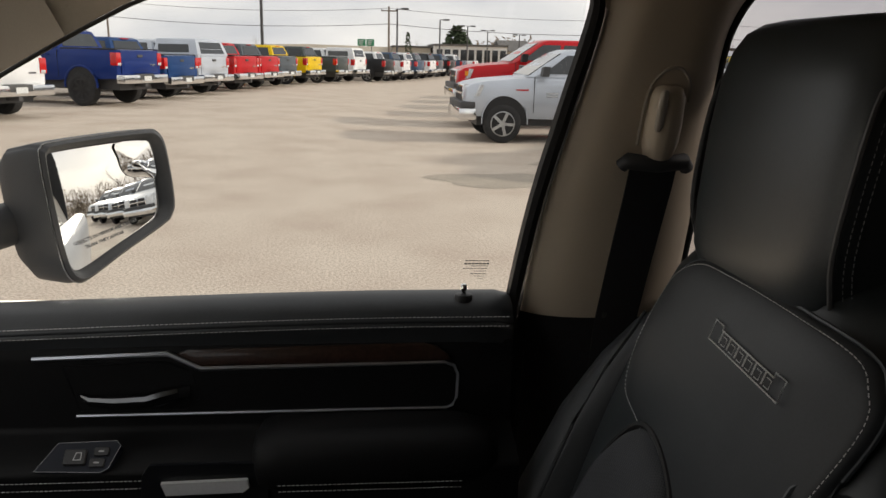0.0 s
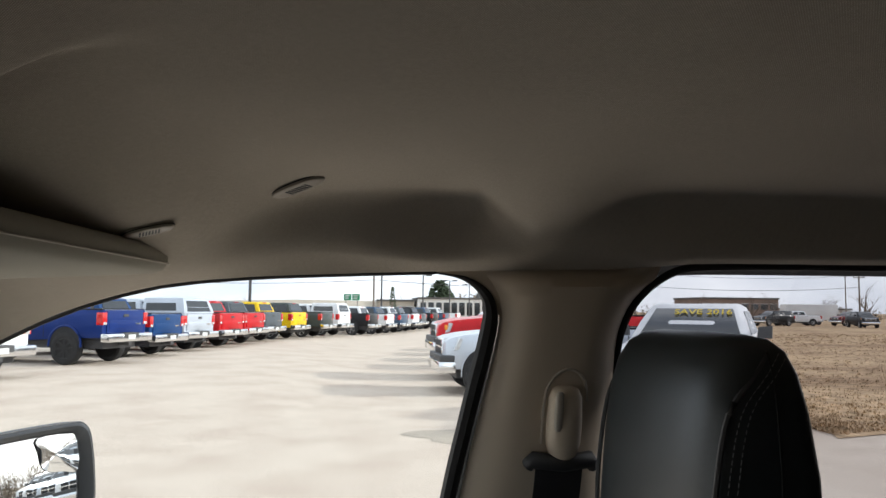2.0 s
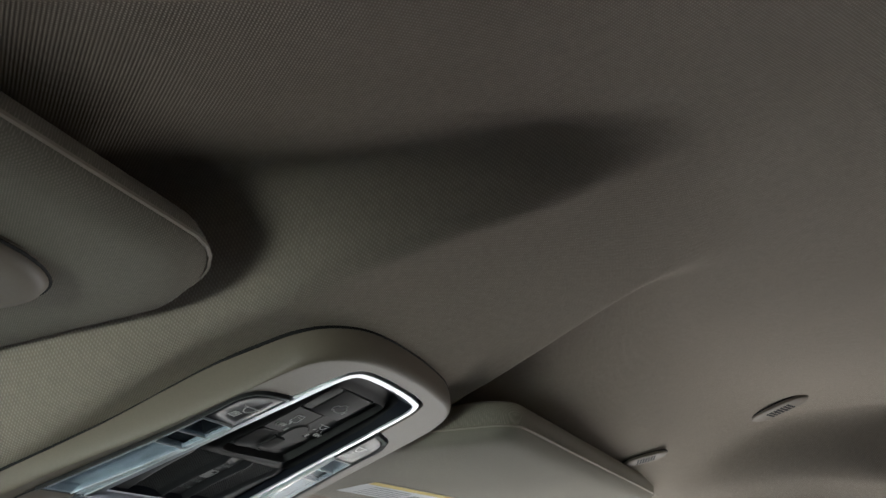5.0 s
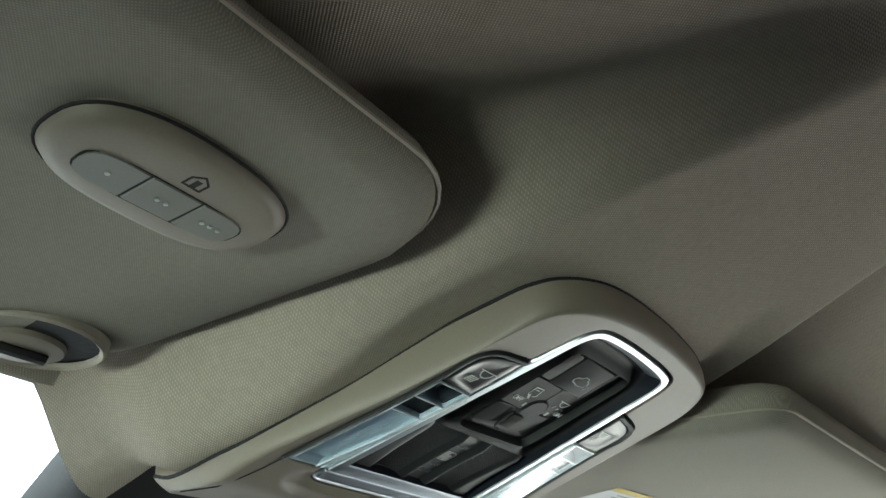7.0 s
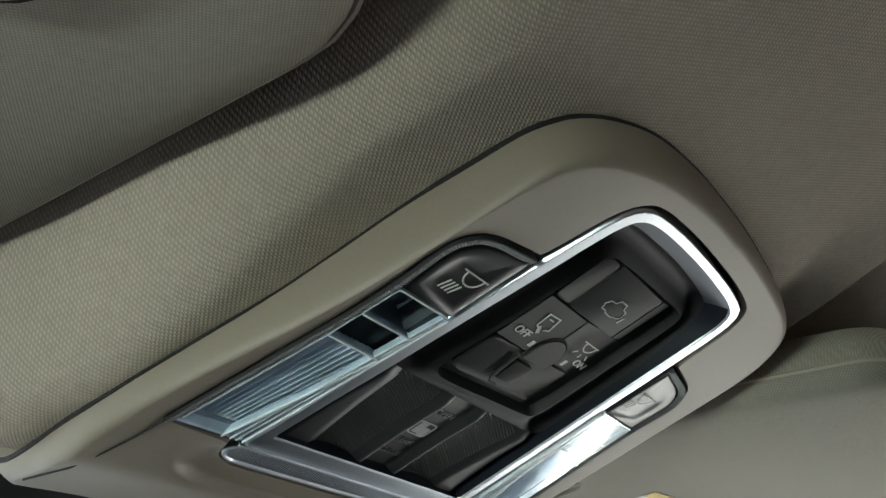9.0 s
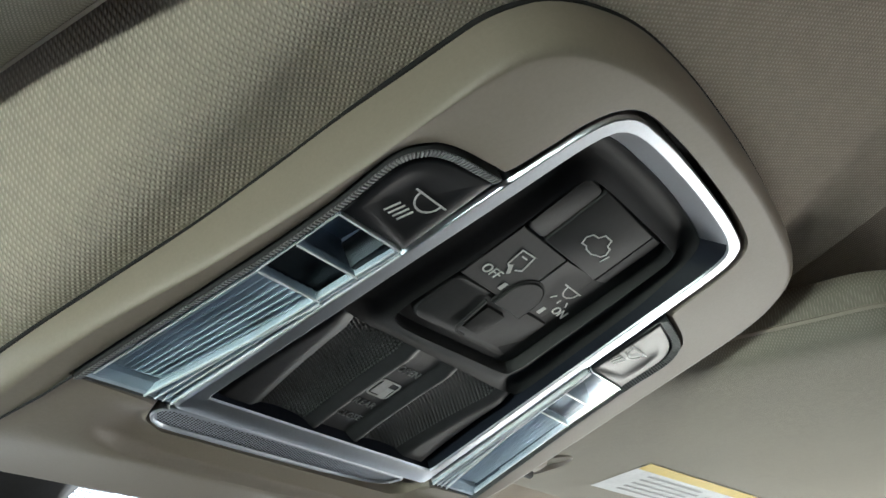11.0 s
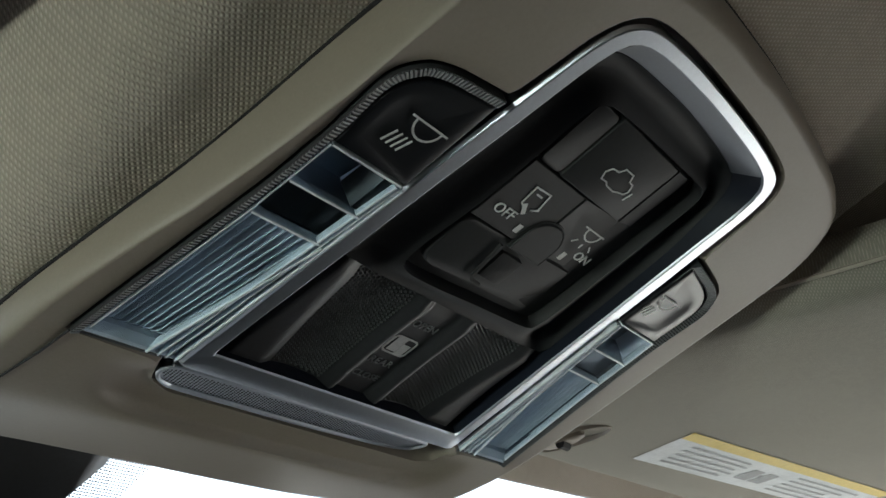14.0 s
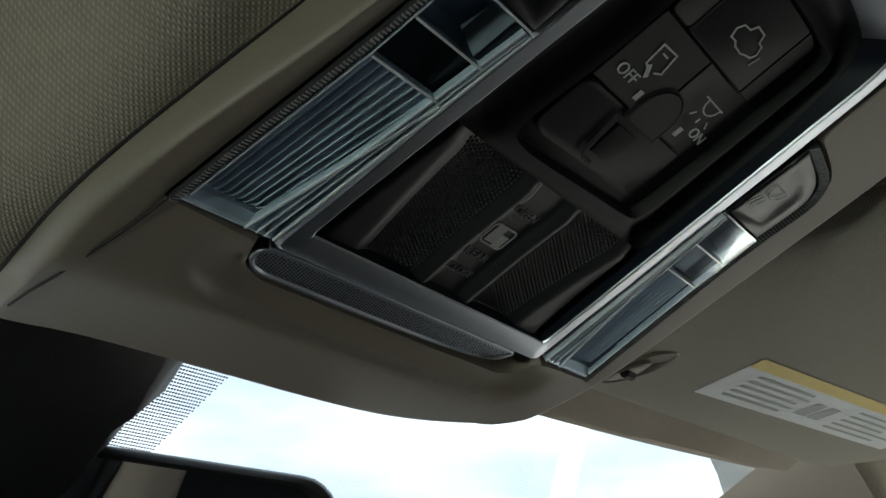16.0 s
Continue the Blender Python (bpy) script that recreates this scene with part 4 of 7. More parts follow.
def key(name, outline, h0, h1, mat, label="", bevel=0.6, fall=None):
    """A key whose face follows the bank's lean; fall lowers it towards one side."""
    c = (sum(p[0] for p in outline) / len(outline), sum(p[1] for p in outline) / len(outline))

    def at(p, h, k):
        u, v = c[0] + (p[0] - c[0]) * k, c[1] + (p[1] - c[1]) * k
        return (u * MM, v * MM, (panel_h(u) + h - (fall(u, v) if fall else 0.0)) * MM)
    size = max(math.hypot(p[0] - c[0], p[1] - c[1]) for p in outline)
    k = 1 - bevel / size
    return part(name, loft([[at(p, h0, 1) for p in outline], [at(p, h1 - bevel, 1) for p in outline], [at(p, h1 - bevel * 0.3, (1 + k) / 2) for p in outline], [at(p, h1, k) for p in outline]]), mat, console, label)


def off_side(u, v):
    return 7.0 * ss(-19, -36, v)


key("switch_base", [(p[0], p[1]) for p in mixed(groove, [(106, -2)] * 120, 0.02)], -6, -4.5, M["key_black"], bevel=0.5)
key("blank_key", rrect(121.5, 146, 18.2, 28.4, 2.0), -4, -0.1, M["key_black"], bevel=0.5)
car_key = key("tailgate_key", rrect(121.5, 147, -17.0, 17.6, 0.6), -4, 0.5, M["key_black"], "black key with a white pickup outline")
key("blank_key", [(121.5, -17.6), (147, -17.6), (146.6, -28), (143, -34), (121.5, -35)], -9, 0.3, M["key_black"], bevel=0.4, fall=off_side)
off_key = key("courtesy_off_key", [(95.4, 1.8), (120.9, 1.8), (120.9, 29.2), (95.4, 30.6)], -4, 0.2, M["key_black"], bevel=0.4)
on_key = key("dome_on_key", [(95.4, 1.2), (120.9, 1.2), (120.9, -35.2), (95.4, -35.2)], -10, 0.2, M["key_black"], bevel=0.4, fall=off_side)
lock = [(92.5, 8.4), (99.5, 8.4)] + [(99.8 + 8.2 * math.sin(t), 0.2 + 8.2 * math.cos(t)) for t in lin(0, math.pi, 13)] + [(92.5, -8.0)]
key("round_key", lock, -4, 1.1, M["key_black"], bevel=0.9)
part("key_gap", tube([(p[0] * MM, p[1] * MM, (panel_h(p[0]) + 0.25) * MM) for p in [(92.5, 8.9), (99.5, 8.9)] + [(99.8 + 8.7 * math.sin(t), 0.2 + 8.7 * math.cos(t)) for t in lin(0, math.pi, 13)] + [(92.5, -8.5)]], 0.42 * MM, 5), M["rubber"], console)
key("sensor_panel", rrect(72.6, 94.9, -32.5, 31.6, 5), -4, 0.3, M["key_black"], bevel=1.3, fall=lambda u, v: 6.0 * ss(-17, -33, v))
key("sensor_window", rrect(78.2, 90, -3, 7.6, 0.5), -2, 0.42, M["rubber"], bevel=0.1)
part("sensor_rim", tube([(u * MM, v * MM, (panel_h(u) + 0.3) * MM) for u, v in ((75.2, 3.6), (75.6, 7.6), (77.2, 9.2), (92.0, 11.0))], 0.75 * MM, 6), M["rubber"], console)


def icon(name, strokes, width, h, parent, label=""):
    """Printed strokes; h a height, or a function of the place along the console."""
    bm = bmesh.new()
    for pts, closed in strokes:
        lift = h if isinstance(h, (int, float)) else h(sum(p[0] for p in pts) / len(pts))
        ribbon(mm(pts), width * MM, bm, lift * MM, closed)
    return part(name, bm, M["mark"], parent, label)


def word(text, size, u, v, h, parent, mat="mark"):
    me = letters(text, size * MM)
    me.transform(Matrix.Translation((u * MM, v * MM, h * MM)) @ Matrix(((0, 1, 0, 0), (-1, 0, 0, 0), (0, 0, 1, 0), (0, 0, 0, 1))))
    return part("lettering", me, M[mat], parent)


def arc(cu, cv, r, a0, a1, n=9):
    return [(cu + r * math.cos(radians(t)), cv + r * math.sin(radians(t))) for t in lin(a0, a1, n)]


def key_h(u):
    return panel_h(u) + 0.35


pickup_sign = [(133.6, 9.5), (136, 8), (136.4, 4.5), (138.8, 3), (138.8, -2), (136.2, -3.6), (136, -6), (133.2, -7.6), (131.4, -6.6), (130.6, -3.5), (129.8, -1.5), (130, 3), (131, 5), (130.8, 8)]
pickup_sign = [(132.0 + (u - 134) * 0.9, -1.9 + v * 0.86) for u, v in pickup_sign]
icon("sign", [(pickup_sign, True), ([(128.2, -9.6), (131.6, -10.2)], False)], 0.5, lambda u: panel_h(u) + 0.65, car_key)


def door_sign(pts):
    return [(110.6 + (u - 108) * 0.86, 16.2 + (v - 20.5) * 0.86) for u, v in pts]


icon("sign", [(door_sign([(104.5, 24.6), (112.5, 25.6), (113, 17.6), (105.5, 15.8)]), False), (door_sign([(104.5, 24.6), (103, 21.5)]), False), (door_sign([(105.5, 15.8), (104, 18.6)]), False), (door_sign([(110.3, 22.6), (110.3, 19.8)]), False)], 0.6, key_h, off_key)
part("sign", ribbon(mm(door_sign([(101.6, 20.4), (104.6, 22.8)])), 1.5 * MM, z=key_h(104) * MM), M["mark"], off_key)
word("OFF", 5.4, 102.0, 21.8, key_h(101), off_key)
icon("indicator_mark", [([(98.8, 12), (100.8, 12)], False)], 2.0, key_h, off_key)
word("ON", 5.2, 103.4, -20.6, panel_h(103) + 0.28, on_key)
icon("sign", [([(113.8, -9.0), (113.8, -19.6)], False), (arc(113.4, -14.6, 3.7, 90, 270, 9), False), ([(108.4, -11), (106.8, -9.6)], False), ([(107.8, -14.8), (106.2, -14.8)], False), ([(108.4, -18.6), (106.8, -20)], False)], 0.55, lambda u: panel_h(u) + 0.3, on_key)
icon("indicator_mark", [([(99.4, -12.5), (101.4, -12.5)], False)], 2.0, key_h, on_key)

# the sliding rear window switch: two knurled rockers, rolled ridges and a plain middle
part("pocket_floor", plate(mm([(6.5, 60.5), (64, 55.4), (64, -55.4), (6.5, -60.5)]), -9 * MM, -7.5 * MM), M["black"], console)


def pocket_v(u):
    """Half the width of the pocket at u."""
    return 60.3 - 0.092 * (u - 7)


def pocket_h(v, u):
    """The moulded floor: smooth flaps outside, knurled hollows, ridges beside the middle."""
    side = abs(v - 0.0)
    w = pocket_v(u)
    flap = ss(38, 45, side + 0.10 * (u - 30) * -1)
    hollow = -3.4 - 1.6 * math.sin(math.pi * min(1, max(0, (side - 15) / 27)))
    h = hollow
    ridge = math.exp(-((side - 11.5) / 3.2) ** 2)
    h += 3.0 * ridge
    h += 2.0 * flap - 5.5 * ss(w - 6.5, w, side)
    if side < 8:
        h = min(h, -3.8) if side < 7 else h
    return h + 0.9 * ((u - 33) / 27) ** 2 - 1.6 * ss(54, 60, u)


def pocket_piece(name, v0, v1, n):
    """A stretch of the moulded floor between two sides, each a number or 'wall'."""
    def section(u):
        a, b = (pocket_v(u) * math.copysign(1, q) if abs(q) > 58 else q for q in (v0, v1))
        return mm([(u, a + (b - a) * k / n, pocket_h(a + (b - a) * k / n, u)) for k in range(n + 1)])
    return part(name, strip(section, lin(7.0, 60.4, 22)), M["rocker_black"], console, sharp=60)


left_r = pocket_piece("open_rocker", 60, 8.2, 44)
mid_r = pocket_piece("middle_panel", 8.2, -8.2, 12)
right_r = pocket_piece("close_rocker", -8.2, -60, 44)
for ob, s in ((left_r, 1), (right_r, -1)):
    bm = bmesh.new()
    n_u, n_v = 34, 17
    for i in range(n_u):
        for j in range(n_v):
            u = 8.4 + 51.5 * (i + (0.5 if j % 2 else 0.0)) / n_u
            v = s * (16.2 + (23.5 + 0.10 * (u - 30)) * (j + 0.5) / n_v)
            h = pocket_h(v, u) - 0.05
            q = [(u - 0.80, v, h), (u, v + 0.82, h), (u + 0.80, v, h), (u, v - 0.82, h)]
            loft([mm(q), mm([(p[0] * 0.45 + u * 0.55, p[1] * 0.45 + v * 0.55, h + 0.75) for p in q])], bm, caps=(False, True))
    # tips in lighter grey: the light they would catch is put into colour
    tagged(part("grip_knurl", bm, M["grey_plastic"], ob, sharp=10), kind="stuff")
for t, u, sz in (("OPEN", 47.5, 4.6), ("REAR", 24.6, 4.9), ("CLOSE", 16.2, 4.3)):
    word(t, sz, u, 0.6, pocket_h(0.0, u) + 0.25, mid_r, "dim_mark")
mid_h = pocket_h(0.0, 34) + 0.3
icon("sign", [(rrect(30.5, 39.6, -4.6, 6.4, 1.8, 3), True)], 0.8, mid_h, mid_r)
bm = ribbon(mm([(33.2, 2.6), (37.8, 2.6)]), 4.6 * MM, z=mid_h * MM)
ribbon(mm([(32.2, -1.6), (35.2, -1.6)]), 3.6 * MM, bm, mid_h * MM)
part("sign", bm, M["mark"], mid_r)

# microphone grille in front of the ring
GR = [(p[0], p[1]) for p in smooth_path([(-4.2, 60), (-5.2, 66.5), (-8.5, 69), (-12.5, 68), (-16, 63.5), (-17, 56), (-17, 20), (-16.4, -10), (-14.6, -38), (-12.4, -49), (-9, -53), (-4.6, -54), (-4.2, -46), (-4.2, 0)], 5, True)]
gr_in = mixed(GR, [(max(-13.8, min(-6.6, p[0])), p[1] * 0.955) for p in GR], 0.55)


def lean(u):
    """The grille leans towards the windscreen."""
    return -0.12 * (u + 4)


def gring(o, h):
    return [(p[0] * MM, p[1] * MM, (h - lean(p[0])) * MM) for p in o]


part("grille_frame", loft([gring(grown(GR, 0.4), -4), gring(grown(GR, 0.4), 1.4), gring(GR, 1.9), gring(mixed(GR, gr_in, 0.55), 1.9), gring(gr_in, 1.0)], caps=(False, False)), M["satin"], console, "satin silver grille frame", sharp=25)
grille = part("microphone_grille", loft([gring(gr_in, -3), gring(gr_in, 1.1)]), M["satin"], console, "satin silver perforated grille")
bm = bmesh.new()
lo, hi = min(p[1] for p in gr_in), max(p[1] for p in gr_in)
for j in range(100):
    v = lo + (hi - lo) * (j + 0.5) / 100
    across = [a[0] + (b[0] - a[0]) * (v - a[1]) / (b[1] - a[1]) for a, b in zip(gr_in, gr_in[1:] + gr_in[:1]) if (a[1] - v) * (b[1] - v) < 0]
    if len(across) < 2:
        continue
    for i in range(10):
        u = -14.9 + 1.05 * i + (0.52 if j % 2 else 0)
        if min(across) + 0.6 < u < max(across) - 0.6:
            loft([[(p[0] * MM, p[1] * MM, (1.12 - lean(u)) * MM) for p in arc(u, v, 0.40, 0, 300, 6)], [(p[0] * MM, p[1] * MM, (1.16 - lean(u)) * MM) for p in arc(u, v, 0.38, 0, 300, 6)]], bm, caps=(False, True))
tagged(part("perforation", bm, M["rubber"], grille), kind="stuff")

# a map lamp each side, flush with the bezel
LAMP_OUT = [(-0.8, 102.6), (18, 99.8), (39, 96.6), (58, 93.6), (77, 90.9), (96, 89.2), (112, 88.9), (118.2, 87.4), (122, 84.8), (125, 81.5), (127.4, 75), (128.7, 67), (130, 58.6)]
for s in (1, -1):

    def sv(pts):
        return [(p[0], s * p[1], *p[2:]) for p in pts]
    # toothed rim
    rim_path = [Vector((p[0], p[1], 0)) for p in smooth_path(LAMP_OUT, 8)]

    def inward(k):
        a, b = rim_path[max(k - 1, 0)], rim_path[min(k + 1, len(rim_path) - 1)]
        d = (b - a).normalized()
        return Vector((d.y, -d.x, 0))
    bm = bmesh.new()
    sect = []
    for k, p in enumerate(rim_path):
        q = p + inward(k) * 3.3
        sect.append([(p.x * MM, s * p.y * MM, 3.9 * MM), (p.x * MM, s * p.y * MM, -6 * MM), (q.x * MM, s * q.y * MM, -6 * MM), (q.x * MM, s * q.y * MM, 2.4 * MM)])
    rim_ob = part("lamp_rim", loft(sect, bm), M["black"], console)
    bm = bmesh.new()
    acc = 0.0
    for k, (a, b) in enumerate(zip(rim_path, rim_path[1:])):
        d = b - a
        L = d.length
        d.normalize()
        n = inward(k)
        q = acc
        while q < L:
            c = a + d * q + n * 1.65
            e, f = d * 0.3, n * 1.35
            pts = [(c - e - f, 4.4), (c + e - f, 4.4), (c + e + f, 3.1), (c - e + f, 3.1)]
            loft([[(p.x * MM, s * p.y * MM, 2.0 * MM) for p, h in pts], [(p.x * MM, s * p.y * MM, h * MM) for p, h in pts]], bm)
            q += 1.2
        acc = q - L
    tagged(part("rim_teeth", bm, M["dim_mark"], rim_ob, sharp=10), kind="stuff")
    # push key with the lamp sign
    key_out = sv([(93.6, 59.6), (93.6, 85.8)] + bent([(104, 85.7), (112, 85.2), (117, 83.6), (120.6, 80.4), (123.2, 75.4), (125, 68), (126.8, 58.4)], 5))
    pk = part("lamp_key", loft([mm([(*p, h) for p in mixed(key_out, [(108, s * 72)] * len(key_out), k)]) for k, h in ((0, -9), (0, 2.2), (0.02, 3.0), (0.05, 3.2), (0.35, 2.2), (0.7, 1.9))]), M["black_gloss"], console, sharp=60)
    u0, v0 = 108.6, s * 68.4
    sgn = [([(u0 + 3.4, v0 + 6.4), (u0 + 3.4, v0 - 6.4)], False), (arc(u0 + 3.0, v0, 4.6, 90, 270, 11), False)]
    for k in range(4):
        sgn.append(([(u0 - 2.8 - 0.1 * k, v0 + 4.2 - 1.9 * k + 2.2), (u0 - 7.2 - 0.1 * k, v0 + 4.2 - 1.9 * k + 3.8)], False))
    icon("sign", sgn, 0.6, 2.75, pk)
    # lamp housing, reflector and dark box
    part("lamp_tray", loft([mm([(*p, h) for p in sv([(0.6, 70), (0.6, 98.4), (58, 90.2), (93, 85.8), (93, 60), (58, 63.4)])]) for h in (1.6, -9)], caps=(False, True)), M["lamp_tray"], console)
    part("reflector", loft([mm([(*p, h) for p in sv(o)]) for o, h in (([(78.6, 66), (78.6, 86.5), (92.6, 85.4), (92.6, 61)], 1.2), ([(80.5, 70), (80.5, 84), (89.5, 83), (89.5, 68)], -6.5))], caps=(False, True)), M["satin"], console)
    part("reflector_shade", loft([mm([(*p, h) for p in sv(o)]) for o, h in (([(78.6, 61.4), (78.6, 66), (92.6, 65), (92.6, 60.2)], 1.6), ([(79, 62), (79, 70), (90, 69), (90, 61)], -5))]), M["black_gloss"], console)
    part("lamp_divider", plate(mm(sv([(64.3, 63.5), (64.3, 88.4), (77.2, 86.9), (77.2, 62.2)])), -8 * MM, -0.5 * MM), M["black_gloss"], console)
    bm = bmesh.new()
    for k in range(8):
        a, b = 78.6 + 2.35 * k, 66.0 + 2.95 * k
        q = [(3.0, s * (a - 0.75)), (3.0, s * (a + 0.75)), (62.6, s * (b + 0.85)), (62.6, s * (b - 0.85))]
        top = [(8.0, s * (a - 0.10 - 0.4)), (8.0, s * (a + 0.10 - 0.4)), (62.6, s * (b + 0.15)), (62.6, s * (b - 0.15))]
        loft([mm([(*p, -2.2) for p in q]), mm([(*p, 1.6) for p in top])], bm)
    part("lens_ribs", bm, M["lens_rib"], console, "ribbed clear plastic")
    part("lens_end", loft([mm(sv([(-0.4, v, -1), (-0.4, v, 2.6), (0.8, v, 3.4), (4.6, v, 1.2), (5.2, v, -1)])) for v in lin(70.2, 100.2, 4)]), M["lens_rib"], console, "clear plastic lens end")
    for u, vi, vo in ((93.0, 60.6, 85.6), (77.7, 62.6, 87.0), (63.6, 64.8, 88.6)):
        part("lens_bar", boxed((u - 0.35) * MM, (u + 0.35) * MM, min(s * vi, s * vo) * MM, max(s * vi, s * vo) * MM, 0 * MM, 3.8 * MM), M["lens_rib"], console, "clear plastic bar")
    # the stepped clear edge beside the ring, and the one under the teeth
    for (ua, va), (ub, vb), w, h in (((0.2, 79.5), (63, 63.4), 0.5, 3.9), ((0.2, 75.6), (92, 61.6), 0.35, 3.7), ((0.2, 72.8), (92, 60.2), 0.3, 3.6), ((0.2, 69.6), (92, 59.2), 0.45, 4.0), ((3, 98.6), (63, 89.2), 0.3, 3.7), ((63, 89.2), (93, 86.0), 0.3, 3.7)):
        part("lens_edge", loft([mm([(u, s * (v - w), 1.0), (u, s * (v - w * 0.6), h), (u, s * (v + w * 0.6), h), (u, s * (v + w), 1.0)]) for u, v in ((ua, va), (ub, vb))]), M["lens_rib"], console, "clear plastic lens edge")
    cover = part("lamp_lens", plate(mm(sv([(-0.6, 68.6), (-0.6, 100.6), (58, 91.2), (93, 86.4), (93, 59.8), (57, 63.0)])), 2.9 * MM, 3.4 * MM), M["lens"], console, "clear moulded lamp lens")
    cover.visible_shadow = False

# ---- sun visors ----


def visor_z(x, y):
    if y > 0:
        return 1.838 + 0.05 * (x + 0.225) - 0.016 * (y - 0.36)
    return 1.8535 + 0.17 * (x + 0.22) + 0.08 * (y + 0.25) * ss(-0.45, -0.25, y)


def visor(s, y0, y1, x0, x1, label):
    """A padded visor with rolled edges."""
    ob = thing("sun_visor", label, "sun visor", Matrix.Identity(4), "sun visors")
    half = rrect(x0, x1, y0, y1, 0.056 if s < 0 else 0.020, 8)
    if s > 0:
        half = [(x + 0.12 * (y - 0.40), y) for x, y in half]
    else:
        half = [(x, y + 0.12 * max(0.0, -0.22 - x) * ss(0.4, 0.2, y)) for x, y in half]
    cx, cy = (x0 + x1) / 2, (y0 + y1) / 2
    rings = []
    for inset, dz in ((0.010, 0.027), (0.003, 0.024), (0.0, 0.017), (0.001, 0.009), (0.005, 0.003), (0.013, 0.0006), (0.026, 0.0), (0.06, -0.0005)):
        o = []
        for x, y in half:
            d = Vector((x - cx, y - cy))
            kx = 1 - inset / ((x1 - x0) / 2)
            ky = 1 - inset / ((y1 - y0) / 2)
            o.append((cx + d.x * kx, s * (cy + d.y * ky)))
        rings.append([(x, y, visor_z(x, y) + dz * (0.85 if s < 0 else 1.2)) for x, y in o])
    part("pad", loft(rings), M["visor"], ob, sharp=60)
    seam = [(x, s * y, visor_z(x, s * y) + 0.011) for x, y in [((cx + (p[0] - cx) * 1.004), cy + (p[1] - cy) * 1.003) for p in half]]
    part("seam", tube(seam + seam[:1], 0.0011, 5), M["beige_dark"], ob)
    # a hooked clip by the front inner corner; its recess's shade drawn in black
    yc = y0 + (0.072 if s < 0 else 0.092)
    xc = -0.385 if s < 0 else -0.356
    zc = visor_z(xc, s * yc)

    def clip_ring(k, dz, ra=0.030, rb=0.034, off=0.0):
        return [(xc + off + ra * k * math.cos(t), s * (yc + rb * k * math.sin(t)), zc + 0.16 * (off + ra * k * math.cos(t)) + dz) for t in lin(0, 2 * math.pi, 29)[:-1]]
    ra, rb = (0.030, 0.036) if s < 0 else (0.027, 0.012)
    part("clip_cup", loft([clip_ring(1.0, 0.004, ra, rb), clip_ring(0.99, -0.003, ra, rb), clip_ring(0.95, -0.0042, ra, rb), clip_ring(0.90, -0.003, ra, rb), clip_ring(0.88, 0.003, ra, rb)], caps=(False, False)), M["beige_dark"], ob)
    part("clip_recess", loft([clip_ring(0.9, -0.0008, ra, rb), clip_ring(0.9, 0.003, ra, rb)]), M["rubber"], ob)
    part("clip_hook", loft([clip_ring(0.58, -0.001, ra, rb, -0.28 * ra), clip_ring(0.56, -0.0036, ra, rb, -0.28 * ra), clip_ring(0.47, -0.0046, ra, rb, -0.28 * ra)]), M["beige"], ob)
    part("clip_slot", tube([(xc - 0.25 * ra, s * (yc - 0.34 * rb), zc - 0.0052 - 0.04 * ra), (xc - 0.25 * ra, s * (yc + 0.34 * rb), zc - 0.0052 - 0.04 * ra)], 0.12 * ra, 8), M["rubber"], ob)
    return ob


dv = visor(-1, 0.147, 0.590, -0.425, -0.172, "greige fabric sun visor with a garage-opener keypad")
pv = visor(1, 0.122, 0.584, -0.396, -0.092, "greige fabric sun visor with a yellow-topped warning label")

# the keypad on the driver's visor
kx, ky = Vector((0.05, -1.0, 0)).normalized(), Vector((1.0, 0.05, 0)).normalized()
KP = Matrix(((ky.x, kx.x, 0, -0.2335), (ky.y, kx.y, 0, -0.2545), (0, 0, -1, visor_z(-0.2335, -0.2545) + 0.0005), (0, 0, 0, 1)))
kslope = Matrix.Rotation(math.atan(0.16), 4, "Y")
keypad = new("keypad")
keypad.parent = dv
keypad.empty_display_size = 0.02
keypad.matrix_basis = KP @ kslope


def oval(a, b, n=40, p=2.5):
    return [(a * math.copysign(abs(math.cos(t)) ** (2 / p), math.cos(t)), b * math.copysign(abs(math.sin(t)) ** (2 / p), math.sin(t))) for t in lin(0, 2 * math.pi, n + 1)[:-1]]


KO = [(x - 0.0012 * (y / 0.043) ** 2, y) for x, y in oval(0.0262, 0.0445, 48, 2.6)]
part("keypad_body", loft([[(x * k, y * k, h) for x, y in KO] for k, h in ((1.03, -0.002), (1.02, 0.0012), (0.97, 0.0042), (0.86, 0.0052), (0.6, 0.0054))]), M["beige"], keypad, sharp=60)
part("keypad_gap", tube([(x * 1.035, y * 1.035, 0.0006) for x, y in KO] + [(KO[0][0] * 1.035, 0, 0.0006)], 0.0007, 5), M["rubber"], keypad)
part("key_well", plate([(x - 0.005 - 0.001 * y / 0.03, y) for x, y in oval(0.0098, 0.0325, 40, 3.4)], 0.0045, 0.0056), M["rubber"], keypad)
